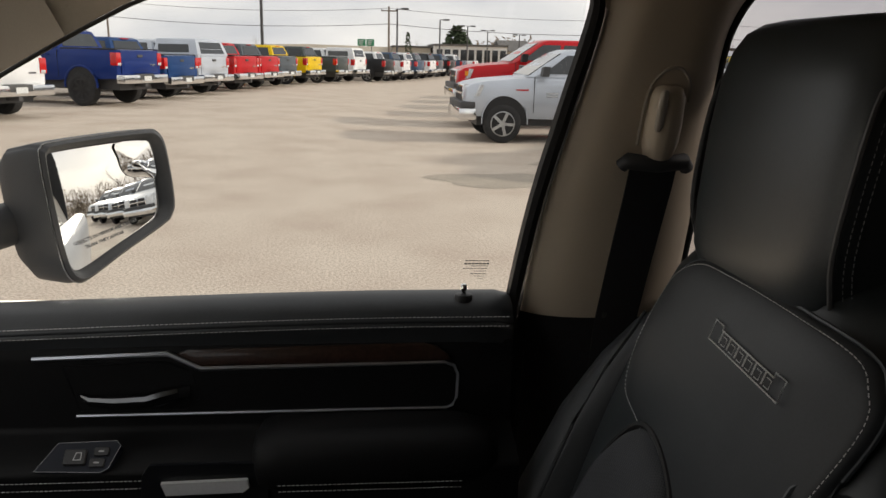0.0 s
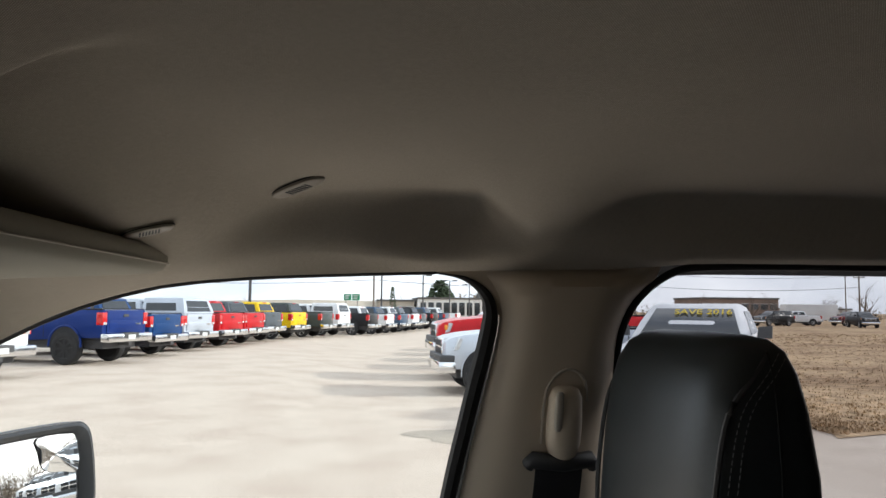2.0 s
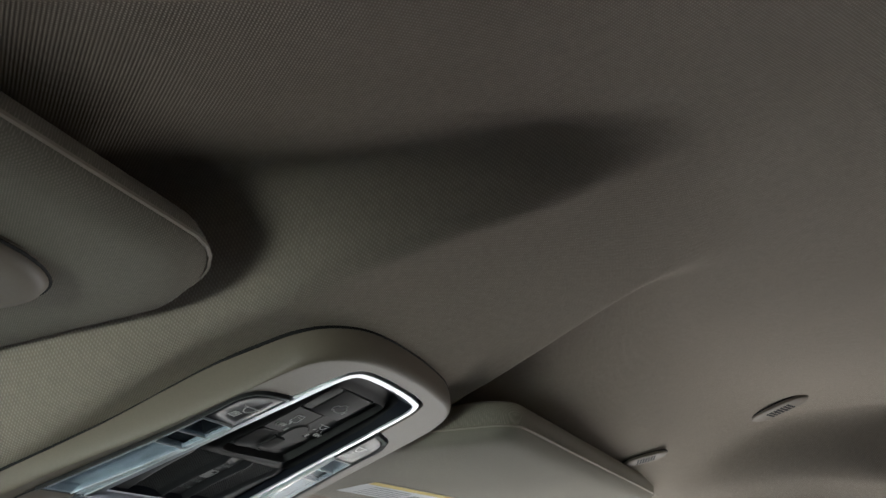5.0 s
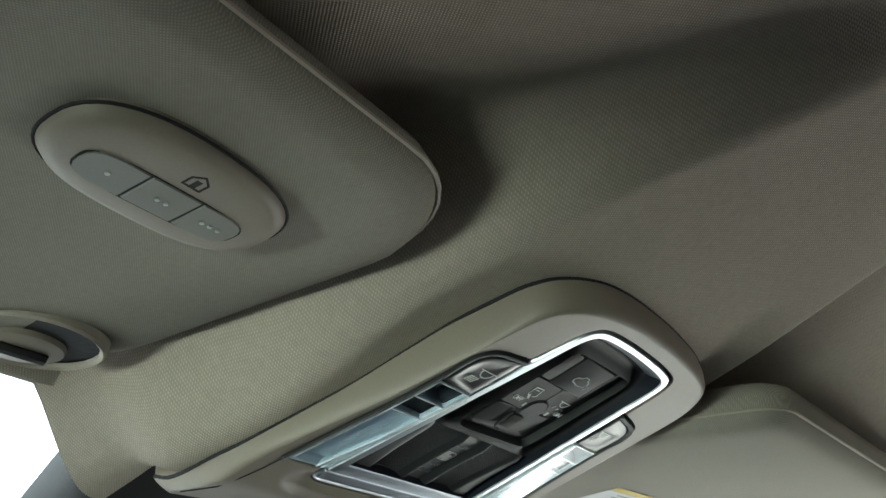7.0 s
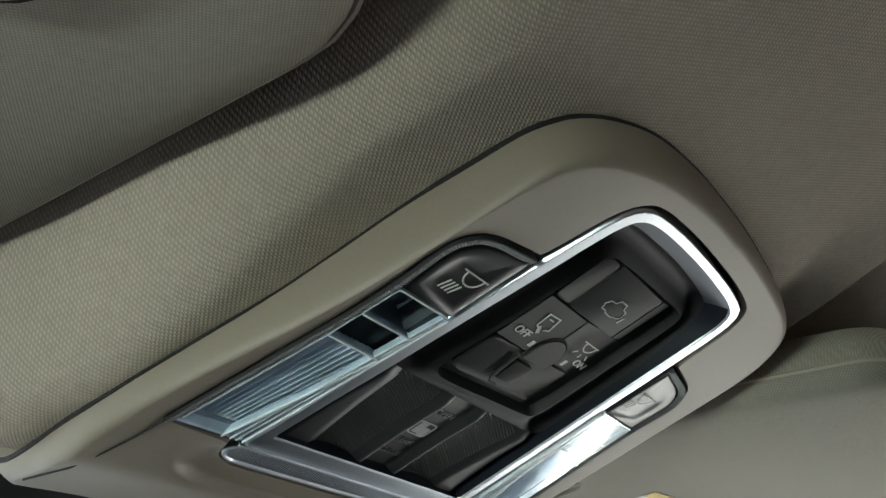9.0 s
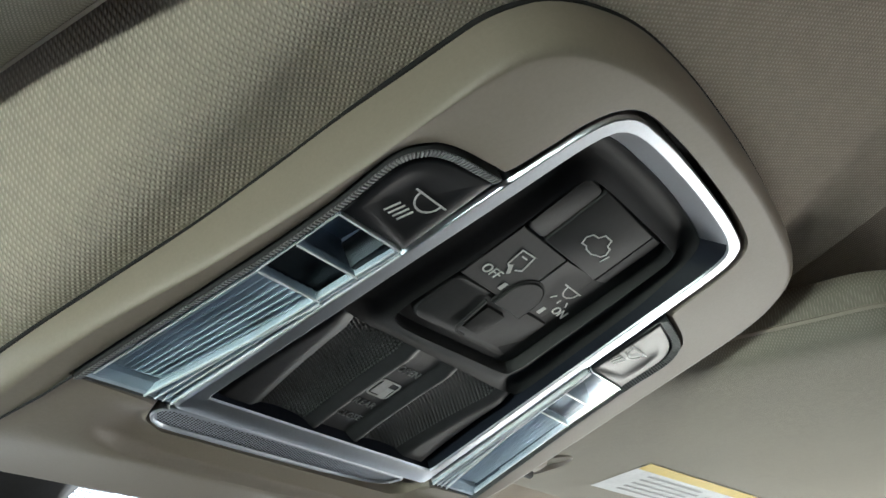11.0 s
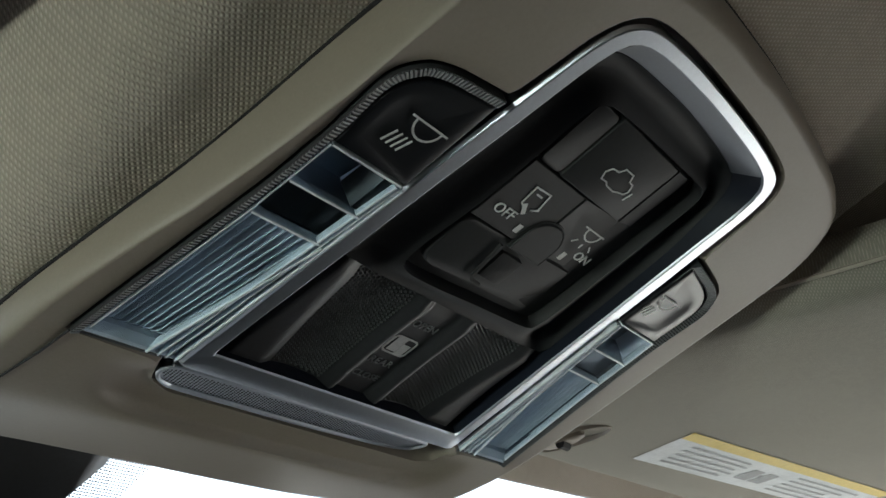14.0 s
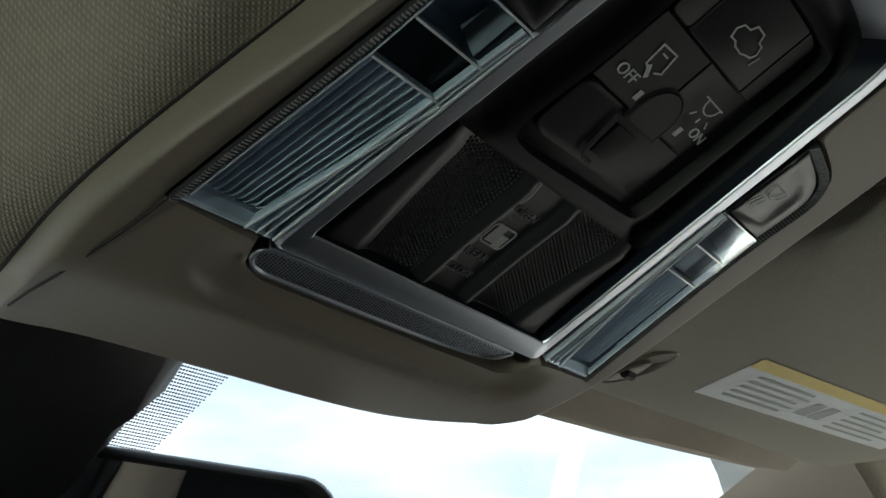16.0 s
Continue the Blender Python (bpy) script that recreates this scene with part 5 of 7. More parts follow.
for i, y in enumerate((0.0212, 0.0, -0.0212)):
    def key_side(x, yy):
        return (x - 0.005 - 0.033 * yy, yy)
    if i == 1:
        o = [key_side(px, py) for px, py in rrect(-0.0092, 0.0092, y - 0.0102, y + 0.0102, 0.0006)]
    else:
        f = 1 if i == 0 else -1
        half = [(px * 0.0092, py) for px, py in ((1, 0.0), (1, 0.009), (0.97, 0.013), (0.86, 0.0168), (0.66, 0.0192), (0.4, 0.0204), (0, 0.0208))]
        o = [key_side(px, f * (0.0110 + py)) for px, py in half + [(-q, py) for q, py in reversed(half[:-1])]]
        o = o if f > 0 else o[::-1]
    k = part("key", plate(o, 0.005, 0.0061, bevel=0.0006), M["key_beige"], keypad)
    bm = bmesh.new()
    for j in range(i + 1):
        c = key_side(0.0, y - 0.0036 * (j - i / 2))
        loft([[(c[0] + 0.0010 * math.cos(t), c[1] + 0.0010 * math.sin(t), h) for t in lin(0, 5.2, 6)] for h in (0.0060, 0.0067)], bm)
    part("dots", bm, M["mark"], k)
bm = ribbon([(0.0085, -0.0045), (0.0085, 0.0025), (0.0135, 0.0025), (0.0165, -0.001), (0.0135, -0.0045)], 0.0008, z=0.0054, closed=True)
part("house_sign", bm, M["rubber"], keypad)
part("house_door", ribbon([(0.0095, -0.001), (0.0125, -0.001)], 0.0022, z=0.0054), M["rubber"], keypad)

# the warning label on the passenger's visor
LAB = [(-0.296, 0.254), (-0.354, 0.285), (-0.304, 0.524), (-0.246, 0.494)]


def on_label(a, b, drop=0.0009):
    p = [Vector((*q, 0)) for q in LAB]
    c = p[0].lerp(p[1], a).lerp(p[3].lerp(p[2], a), b)
    return (c.x, c.y, visor_z(c.x, c.y) - drop)


def label_patch(name, a0, a1, b0, b1, mat, drop, parent):
    bm = strip(lambda b: [on_label(a, b, drop) for a in lin(a0, a1, 3)], lin(b0, b1, 9))
    return part(name, bm, mat, parent)


lab = label_patch("warning_label", 0, 1, 0, 1, M["label_white"], 0.0009, pv)
lab["label"] = "white paper warning label"
label_patch("yellow_heading", 0.0, 0.2, 0.0, 1.0, M["label_yellow"], 0.0012, lab)


def print_bar(corners):
    bm = bmesh.new()
    bm.faces.new([bm.verts.new(on_label(aa, bb, 0.0012)) for aa, bb in corners])
    part("print_bar", bm, M["label_ink"], lab)


for r in range(5):
    a = 0.30 + 0.13 * r
    for b0, b1 in ((0.08, 0.34 + 0.02 * (r % 2)), (0.58, 0.92 - 0.05 * (r % 3))):
        print_bar(((a, b0), (a, b1), (a + 0.05, b1), (a + 0.05, b0)))
for b in (0.42, 0.49):
    print_bar(((0.42, b - 0.025), (0.42, b + 0.025), (0.78, b + 0.03), (0.78, b - 0.03)))

# ---- vented caps on the headliner over the door ----


def cap(x, y, along, k, tilt_label):
    z = roof_z(x, y) - 0.001
    e = 0.02
    n = Vector(((roof_z(x + e, y) - roof_z(x - e, y)) / (2 * e), (roof_z(x, y + e) - roof_z(x, y - e)) / (2 * e), -1)).normalized()
    d = Vector((*along, 0))
    d = (d - n * d.dot(n)).normalized()
    c = n.cross(d)
    m = Matrix(((d.x, c.x, n.x, x), (d.y, c.y, n.y, y), (d.z, c.z, n.z, z), (0, 0, 0, 1))) @ Matrix.Scale(k, 4)
    ob = thing("vent_cap", tilt_label, "cap", m, "headliner caps")
    part("cover", loft([[(px * k, py * k, h) for px, py in oval(0.036, 0.0135, 36, 2.3)] for k, h in ((1.03, -0.003), (1.02, 0.002), (0.96, 0.0038), (0.8, 0.0046), (0.5, 0.0048))]), M["beige"], ob, sharp=60)
    part("gap", tube([(px * 1.05, py * 1.05, 0.0006) for px, py in oval(0.036, 0.0135, 36, 2.3)] + [(0.036 * 1.05, 0, 0.0006)], 0.0009, 5), M["rubber"], ob)
    for k in range(7):
        xx = -0.0135 + 0.0045 * k
        part("slot", plate([(xx - 0.0014, -0.0068), (xx + 0.0014, -0.0068), (xx + 0.0014, 0.0068), (xx - 0.0014, 0.0068)], 0.0040, 0.0052), M["rubber"], ob)
    return ob


cap(0.078, 0.524, (0.82, -0.57), 1.0, "greige oval vented cap tilted on the headliner")
cap(-0.071, 0.476, (0.95, 0.30), 0.72, "greige oval vented cap set flat on the headliner")


# ---- front passenger's door ----
door = thing("door_trim", "black padded door trim with chrome lines, dark wood and grey stitching", "door trim", Matrix.Identity(4))
ROLL = [(0.845, 1.360), (0.826, 1.374), (0.808, 1.380), (0.786, 1.379), (0.768, 1.373), (0.757, 1.362), (0.752, 1.350), (0.7505, 1.3475), (0.7525, 1.345), (0.7500, 1.342), (0.7515, 1.336), (0.7535, 1.331), (0.758, 1.322), (0.760, 1.31)]


def sill_dz(x):
    return -0.024 * (1 - ss(-0.9, 0.15, x))


def roll_profile(x):
    dz = sill_dz(x)
    fall = 0.02 * ss(0.235, 0.262, x)
    return [(x, y + fall, z + dz - fall * 0.6) for y, z in ROLL]


part("sill_pad", strip(roll_profile, lin(-0.95, 0.258, 46)), M["leather_grey"], door, sharp=70)
for z, y in ((1.3545, 0.7525), (1.3405, 0.7502)):
    part("stitching", stitches([(x, y - 0.0008, z + sill_dz(x)) for x in lin(-0.8, 0.245, 24)], 0.0042, 0.0022, 0.00055), M["thread"], door)


def panel_y(x, z):
    """The face of the door trim: upper panel, insert, armrest, pocket."""
    y = 0.760 - 0.006 * ss(1.32, 1.29, z)
    arm = ss(1.185, 1.150, z)
    reach = 0.075 + 0.015 * ss(-0.13, -0.05, x)
    y -= arm * reach
    y += 0.05 * ss(1.085, 1.04, z) * arm
    y += 0.012 * ss(0.19, 0.262, x)
    return y


zs = lin(1.312, 1.19, 18) + lin(1.187, 1.04, 34) + lin(1.02, 0.66, 10)
bm = strip(lambda x: [(x, panel_y(x, z), z) for z in zs], lin(-0.95, 0.258, 60))
part("panel", bm, M["soft"], door, sharp=70)
# insert with its chrome line
INS = [(-0.445, 1.295), (-0.256, 1.301), (-0.209, 1.278), (0.150, 1.283), (0.166, 1.277), (0.172, 1.262), (0.171, 1.225), (0.165, 1.212), (0.155, 1.208), (-0.391, 1.205)]


def on_door(p, d=0.0):
    return (p[0], panel_y(p[0], p[1]) - d, p[1])


top = [(p.x, p.y) for p in smooth_path([(x, z, 0) for x, z in INS[:3]], 1)]
line = [on_door(p, 0.002) for p in INS]
bm = tube(line[:4], [0.0036, 0.0044, 0.0042, 0.0030], 6)
tube(line[3:], 0.0024, 6, bm)
part("chrome_line", bm, M["satin"], door, "satin chrome line")
bm = bmesh.new()
bm.faces.new([bm.verts.new(on_door(p, 0.0009)) for p in INS])
part("insert", bm, M["soft"], door, "black textured insert")
wood = [(-0.242, 1.3005), (-0.226, 1.306), (0.118, 1.3125), (0.140, 1.307), (0.156, 1.295), (0.160, 1.2865), (0.150, 1.2858), (-0.207, 1.2808)]
part("wood_strip", loft([[on_door(p, 0.0) for p in wood], [on_door(p, 0.003) for p in wood], [on_door((p[0] * 0.998 - 0.00008, 1.296 + (p[1] - 1.296) * 0.8), 0.0045) for p in wood]]), M["wood"], door, "dark red-brown wood veneer strip")
# latch lever in its cup
cup = [(-0.405, 1.283), (-0.262, 1.290), (-0.222, 1.272), (-0.212, 1.230), (-0.235, 1.212), (-0.385, 1.212)]
part("handle_cup", loft([[on_door(p, 0.0015) for p in cup], [(-0.305 + (p[0] + 0.305) * 0.85, panel_y(p[0], p[1]) + 0.010, 1.25 + (p[1] - 1.25) * 0.8) for p in cup]], caps=(False, True)), M["black_gloss"], door)
rings = []
for x, zc, h, d in ((-0.380, 1.2385, 0.003, 0.010), (-0.366, 1.2335, 0.007, 0.020), (-0.330, 1.2325, 0.0085, 0.026), (-0.285, 1.2350, 0.009, 0.028), (-0.268, 1.2385, 0.011, 0.027), (-0.240, 1.2430, 0.010, 0.018), (-0.226, 1.2400, 0.012, 0.004)):
    y = panel_y(x, zc)
    rings.append([(x, y - d * 0.3, zc + h), (x, y - d * 0.85, zc + h), (x, y - d, zc + h * 0.4), (x, y - d, zc - h * 0.7), (x, y - d * 0.8, zc - h), (x, y - d * 0.3, zc - h)])
part("latch_lever", loft(rings), M["dark_chrome"], door, "dark chrome latch lever", sharp=25)
# switch plate, pull cup and armrest pad
SWM = Matrix(((1, 0, 0, -0.370), (0, 0.72, -0.69, 0.690), (0, 0.69, 0.72, 1.170), (0, 0, 0, 1)))
base = new("switch_plate")
base.parent = door
base.matrix_basis = SWM
base.empty_display_size = 0.02
o = [(-0.055, -0.018), (-0.030, 0.022), (0.050, 0.024), (0.056, 0.016), (0.044, -0.016), (0.034, -0.021)]
part("plate_rim", tube([(x, y, 0.003) for x, y in o] + [(o[0][0], o[0][1], 0.003)], 0.0006, 6), M["dark_chrome"], base)
part("plate_face", plate(o, -0.012, 0.003), M["ring_dark"], base)
part("window_key", plate(rrect(-0.018, 0.012, -0.011, 0.012, 0.003), 0.003, 0.008, bevel=0.002), M["black"], base)
part("lock_key", plate(rrect(0.022, 0.042, 0.002, 0.014, 0.002), 0.003, 0.007, bevel=0.001), M["black"], base)
part("lock_key", plate(rrect(0.018, 0.038, -0.014, -0.002, 0.002), 0.003, 0.007, bevel=0.001), M["black"], base)
bm = ribbon([(-0.004, -0.004), (0.006, -0.004), (0.006, 0.006), (-0.001, 0.006)], 0.0012, z=0.0081, closed=True)
ribbon([(0.029, 0.008), (0.035, 0.008)], 0.002, bm, 0.0072)
ribbon([(0.025, -0.008), (0.031, -0.008)], 0.002, bm, 0.0072)
part("sign", bm, M["mark"], base)
rings = []
for x, k in ((-0.128, 0.55), (-0.118, 0.85), (-0.09, 1.0), (0.05, 1.0), (0.17, 0.97), (0.21, 0.8), (0.225, 0.45)):
    rings.append([(x, 0.70 - a * k, 1.165 + b * k) for a, b in ((-0.05, 0.040), (0.0, 0.042), (0.030, 0.036), (0.045, 0.018), (0.047, -0.010), (0.040, -0.036), (0.02, -0.050), (-0.04, -0.055))])
part("armrest_pad", loft(rings), M["soft"], door, "black padded armrest", sharp=60)
for z, y in ((1.142, 0.6515), (1.130, 0.6555)):
    part("stitching", stitches([(x, y - 0.0005, z) for x in lin(-0.09, 0.17, 8)], 0.0042, 0.0022, 0.0006), M["thread"], door)
    part("stitching", stitches([(x, 0.679, z - 0.003) for x in lin(-0.62, -0.285, 8)], 0.0042, 0.0022, 0.0006), M["thread"], door)
part("pull_cup", loft([[(x, 0.672 + b, z) for x, z in ((-0.268, 1.168), (-0.115, 1.168), (-0.105, 1.150), (-0.108, 1.105), (-0.285, 1.103), (-0.280, 1.150))] for b in (-0.003, 0.004)]), M["black_gloss"], door)
part("pull_trim", loft([[(x, 0.664 + b, z) for x, z in ((-0.252, 1.1435), (-0.133, 1.1465), (-0.131, 1.134), (-0.140, 1.127), (-0.246, 1.125))] for b in (0.004, -0.003)]), M["silver_gleam"], door, "satin silver pull trim")
# lock pin
pin = new("lock_pin")
pin.parent = door
pin.empty_display_size = 0.02
part("collar", loft([[(0.180 + r * math.cos(t), 0.776 + r * 0.8 * math.sin(t), z) for t in lin(0, 2 * math.pi, 21)[:-1]] for r, z in ((0.0135, 1.372), (0.0140, 1.3795), (0.0125, 1.3825), (0.007, 1.3840))]), M["black"], pin, "black collar")
part("pin", loft([[(0.180 + r * math.cos(t), 0.776 + r * math.sin(t), z) for t in lin(0, 2 * math.pi, 15)[:-1]] for r, z in ((0.0038, 1.383), (0.0040, 1.389), (0.0052, 1.3895), (0.0054, 1.3955), (0.0035, 1.3985), (0.0015, 1.3992))]), M["chrome"], pin, "chrome lock pin")
# maker's etching on the glass: bars only
bm = bmesh.new()
for k, (w, h, dx) in enumerate(((0.038, 0.0016, 0), (0.040, 0.0028, 0), (0.028, 0.0014, 0.004), (0.040, 0.0014, -0.002), (0.020, 0.0014, 0.006), (0.026, 0.0014, 0.003), (0.018, 0.0012, 0.005), (0.008, 0.0012, 0.007))):
    z = 1.4275 - 0.0046 * k
    y = side_y(z) + 0.0188
    n = 7 if k < 5 else 4
    for i in range(n):
        x0 = 0.204 + dx - w / 2 + w * i / n
        v = [bm.verts.new(p) for p in ((x0, y, z), (x0 + w / n * 0.72, y, z), (x0 + w / n * 0.72, y + 0.33 * h, z - h), (x0, y + 0.33 * h, z - h))]
        bm.faces.new(v)
part("glass_etching", bm, M["label_ink"], door)

# rear door trim, driver's door trims: plain padded sills
for nm, s, x0, x1, lbl in (("door_trim", 1, 0.535, 1.30, "black padded rear door trim below its window"), ("door_trim", -1, -0.95, 0.258, "black padded driver's door trim"), ("door_trim", -1, 0.535, 1.30, "black padded rear door trim behind the driver")):
    ob = thing(nm, lbl, "door trim", Matrix.Identity(4))
    bm = strip(lambda x: [(x, s * y, z + 0.006) for y, z in ROLL] + [(x, s * y, z) for y, z in ((0.758, 1.2), (0.70, 1.15), (0.70, 1.08), (0.76, 1.0), (0.76, 0.62))], lin(x0, x1, 10))
    part("panel", bm, M["soft"], ob, sharp=70)

# ---- seat belt ----
belt = thing("seat_belt", "black seat belt hung from a greige pillar guide", "seat belt", pose(0.013, 0, 0))


def pillar_y(x, z):
    a, b = curve_at(PILLAR_L, z), curve_at(PILLAR_R, z)
    t = min(1, max(0, (x - a) / (b - a)))
    return side_y(z) + 0.012 - 0.036 * (1 - abs(2 * t - 1) ** 3.2)


gy = pillar_y(0.418, 1.66)
rings = []
for dz, w, d in ((0.050, 0.010, 0.010), (0.046, 0.018, 0.020), (0.034, 0.0225, 0.029), (0.0, 0.0245, 0.034), (-0.030, 0.0235, 0.036), (-0.046, 0.019, 0.034), (-0.056, 0.010, 0.026)):
    z = 1.652 + dz
    x0 = 0.418 + 0.06 * -dz * 0.4
    y0 = side_y(z) - 0.022
    rings.append([(x0 + w * math.cos(t), y0 - d * max(0.0, math.sin(t)) ** 0.6 * 0.9, z) for t in lin(math.pi, 0, 13)] + [(x0 + w, y0 + 0.01, z), (x0 - w, y0 + 0.01, z)])
part("guide_cover", loft(rings), M["pillar"], belt, "greige guide cover", sharp=60)
rings = []
for dz, w, d in ((0.028, 0.003, 0.003), (0.024, 0.0055, 0.0045), (0.0, 0.0062, 0.005), (-0.022, 0.0055, 0.0045), (-0.027, 0.003, 0.002)):
    z = 1.668 + dz
    x0 = 0.404 - 0.02 * dz
    y0 = side_y(z) - 0.0505
    rings.append([(x0 + w * math.cos(t), y0 - d * math.sin(t), z) for t in lin(0, 2 * math.pi, 13)[:-1]])
part("height_button", loft(rings), M["beige_dark"], belt, "greige height button")
# recessed track above the guide
bm = tube([(p.x, pillar_y(p.x, p.z) - 0.0005, p.z) for p in smooth_path([(x, 0, z) for x, z in ((0.390, 1.62), (0.390, 1.68), (0.396, 1.706), (0.412, 1.722), (0.430, 1.722), (0.444, 1.706), (0.449, 1.68))], 6)], 0.0022, 8)
part("track_rim", bm, M["beige_dark"], belt)
part("tongue_bar", tube([(0.372, side_y(1.588) - 0.030, 1.590), (0.378, side_y(1.588) - 0.036, 1.598), (0.418, side_y(1.588) - 0.044, 1.594), (0.458, side_y(1.588) - 0.036, 1.598), (0.466, side_y(1.588) - 0.028, 1.588)], [0.010, 0.012, 0.011, 0.012, 0.010], 10), M["black"], belt, "black plastic guide loop", sharp=60)
bm = bmesh.new()
sect = []
for z, xc, w, d in ((1.592, 0.414, 0.033, 0.040), (1.56, 0.413, 0.033, 0.042), (1.45, 0.410, 0.033, 0.040), (1.33, 0.408, 0.033, 0.038), (1.10, 0.406, 0.033, 0.035), (0.9, 0.404, 0.033, 0.03)):
    y = side_y(max(z, 1.25)) - d
    sect.append([(xc - w, y, z), (xc, y - 0.002, z), (xc + w, y, z), (xc + w, y + 0.003, z), (xc, y + 0.001, z), (xc - w, y + 0.003, z)])
part("webbing", loft(sect), M["webbing"], belt, "black woven webbing", sharp=60)
part("stop_button", loft([[(0.388 + 0.006 * k * math.cos(t), side_y(1.36) - 0.028 - d, 1.355 + 0.014 * k * math.sin(t)) for t in lin(0, 2 * math.pi, 15)[:-1]] for k, d in ((1, 0), (0.95, 0.006), (0.6, 0.009))]), M["black"], belt)

# ---- front passenger's seat ----
SX = Matrix.Translation((0.0, 0.455, 0.0))
seat = thing("passenger_seat", "black leather seat with grey stitching and a leather headrest", "car seat", SX)


def seat_x(z, y=0.0):
    """The front face of the backrest at height z and y off its middle."""
    return 0.43 + 0.33 * (z - 1.435) - 0.0 + 0.05 * (abs(y) / 0.30) ** 3 * -0.9


rings = []
for z, w, d0, d1 in ((0.98, 0.27, 0.0, 0.15), (1.10, 0.285, 0.0, 0.15), (1.25, 0.29, 0.0, 0.14), (1.38, 0.272, 0.0, 0.13), (1.46, 0.245, 0.002, 0.12), (1.51, 0.205, 0.010, 0.11), (1.535, 0.150, 0.025, 0.10), (1.548, 0.09, 0.045, 0.085)):
    f = []
    for k in range(25):
        t = -1 + 2 * k / 24
        y = w * t
        edge = abs(t) ** 5
        f.append((seat_x(z) + d0 + 0.055 * edge, -y, z))
    b = [(seat_x(z) + d1 + 0.05 - 0.03 * abs(t) ** 3, -w * t * 0.97, z) for t in lin(1, -1, 13)]
    rings.append(f + b)
part("backrest", loft(rings), M["leather"], seat, sharp=70)
# shoulder panel with piping
pan = [(0.105, 1.493), (0.150, 1.462), (0.172, 1.405), (0.176, 1.350), (0.150, 1.305), (0.075, 1.290), (-0.05, 1.262), (-0.13, 1.250), (-0.185, 1.262), (-0.215, 1.330), (-0.238, 1.430), (-0.232, 1.470), (-0.200, 1.494), (-0.10, 1.500), (0.03, 1.499)]
pan = [(p.x, p.y) for p in smooth_path([(a, b, 0) for a, b in pan], 5, True)]
cy = sum(p[0] for p in pan) / len(pan)
cz = sum(p[1] for p in pan) / len(pan)


def on_seat(y, z, d):
    w = 0.285
    return (seat_x(z) + 0.055 * min(1, abs(y) / w) ** 5 - d + 0.012 * ss(1.47, 1.52, z), y, z)


rings = [[on_seat(cy + (y - cy) * k, cz + (z - cz) * k, d) for y, z in pan] for k, d in ((1.0, -0.004), (1.0, 0.004), (0.985, 0.0085), (0.95, 0.0105), (0.85, 0.0125), (0.6, 0.0135), (0.3, 0.014))]
part("shoulder_panel", loft(rings), M["leather_grey"], seat, "charcoal leather shoulder panel", sharp=60)
part("stitching", stitches([on_seat(cy + (y - cy) * 0.975, cz + (z - cz) * 0.975, 0.0098) for y, z in pan + pan[:1]], 0.0038, 0.0024, 0.0006), M["thread"], seat)
part("piping", tube([on_seat(cy + (y - cy) * 1.012, cz + (z - cz) * 1.012, 0.002) for y, z in pan + pan[:1]], 0.0022, 6), M["leather"], seat)
# centre cushion of perforated fabric
cen = [(0.046, 1.296), (0.085, 1.268), (0.125, 1.20), (0.140, 1.10), (0.140, 0.99), (-0.140, 0.99), (-0.140, 1.10), (-0.12, 1.20), (-0.07, 1.262), (-0.01, 1.292)]
cen = [(p.x, p.y) for p in smooth_path([(a, b, 0) for a, b in cen], 4, True)]
rings = [[on_seat(y * k, 1.13 + (z - 1.13) * k, d) for y, z in cen] for k, d in ((1.0, -0.004), (1.0, 0.010), (0.985, 0.019), (0.95, 0.025), (0.85, 0.030), (0.6, 0.032), (0.3, 0.032))]
part("centre_cushion", loft(rings), M["cloth"], seat, "dark perforated fabric cushion", sharp=60)
# black tube drawing the dark gap between cushion and shoulder panel
part("piping", tube([on_seat(y * 1.03, 1.13 + (z - 1.13) * 1.03, 0.012) for y, z in cen + cen[:1]], 0.0042, 6), M["rubber"], seat)
# side bolsters
for s in (1, -1):
    rings = []
    for z, yc, w, d in ((0.98, 0.250, 0.060, 0.085), (1.10, 0.256, 0.058, 0.085), (1.22, 0.256, 0.052, 0.070), (1.31, 0.244, 0.044, 0.045), (1.365, 0.228, 0.034, 0.022), (1.385, 0.218, 0.020, 0.008)):
        rings.append([(seat_x(z) + 0.035 - d * max(0, math.sin(t)) - (0.03 if math.sin(t) < 0 else 0) * 0, s * yc + w * math.cos(t), z) for t in lin(0, math.pi, 13)] + [(seat_x(z) + 0.09, s * yc - w * 0.9, z), (seat_x(z) + 0.09, s * yc + w * 0.9, z)])
    part("bolster", loft(rings), M["leather_grey"], seat, "charcoal leather bolster", sharp=60)
    part("piping", tube([(seat_x(z) - d, s * y, z) for z, y, d in ((0.98, 0.20, 0.035), (1.10, 0.206, 0.035), (1.22, 0.212, 0.028), (1.31, 0.210, 0.015), (1.37, 0.205, 0.0), (1.39, 0.215, -0.01))], 0.0026, 6), M["leather"], seat)
# embroidered badge: a leaning outline with plain bars
bm = bmesh.new()


def badge(a, b):
    """Along and across the badge, to the seat's face."""
    y = -0.008 - 0.1475 * a
    z = 1.4445 - 0.004 * a + 0.0215 * (b - 0.5) - 0.004 * (a - 0.5)
    return Vector(on_seat(y, z, 0.0170))


def stroke(pts, r=0.0009):
    tube([badge(*p) for p in pts], r, 5, bm)


stroke([(0.0, 0.0), (1.0, 0.0), (1.0, 1.0), (0.88, 1.0), (0.88, 0.78), (0.13, 0.78), (0.13, 1.0), (0.0, 1.0), (0.0, 0.0)])
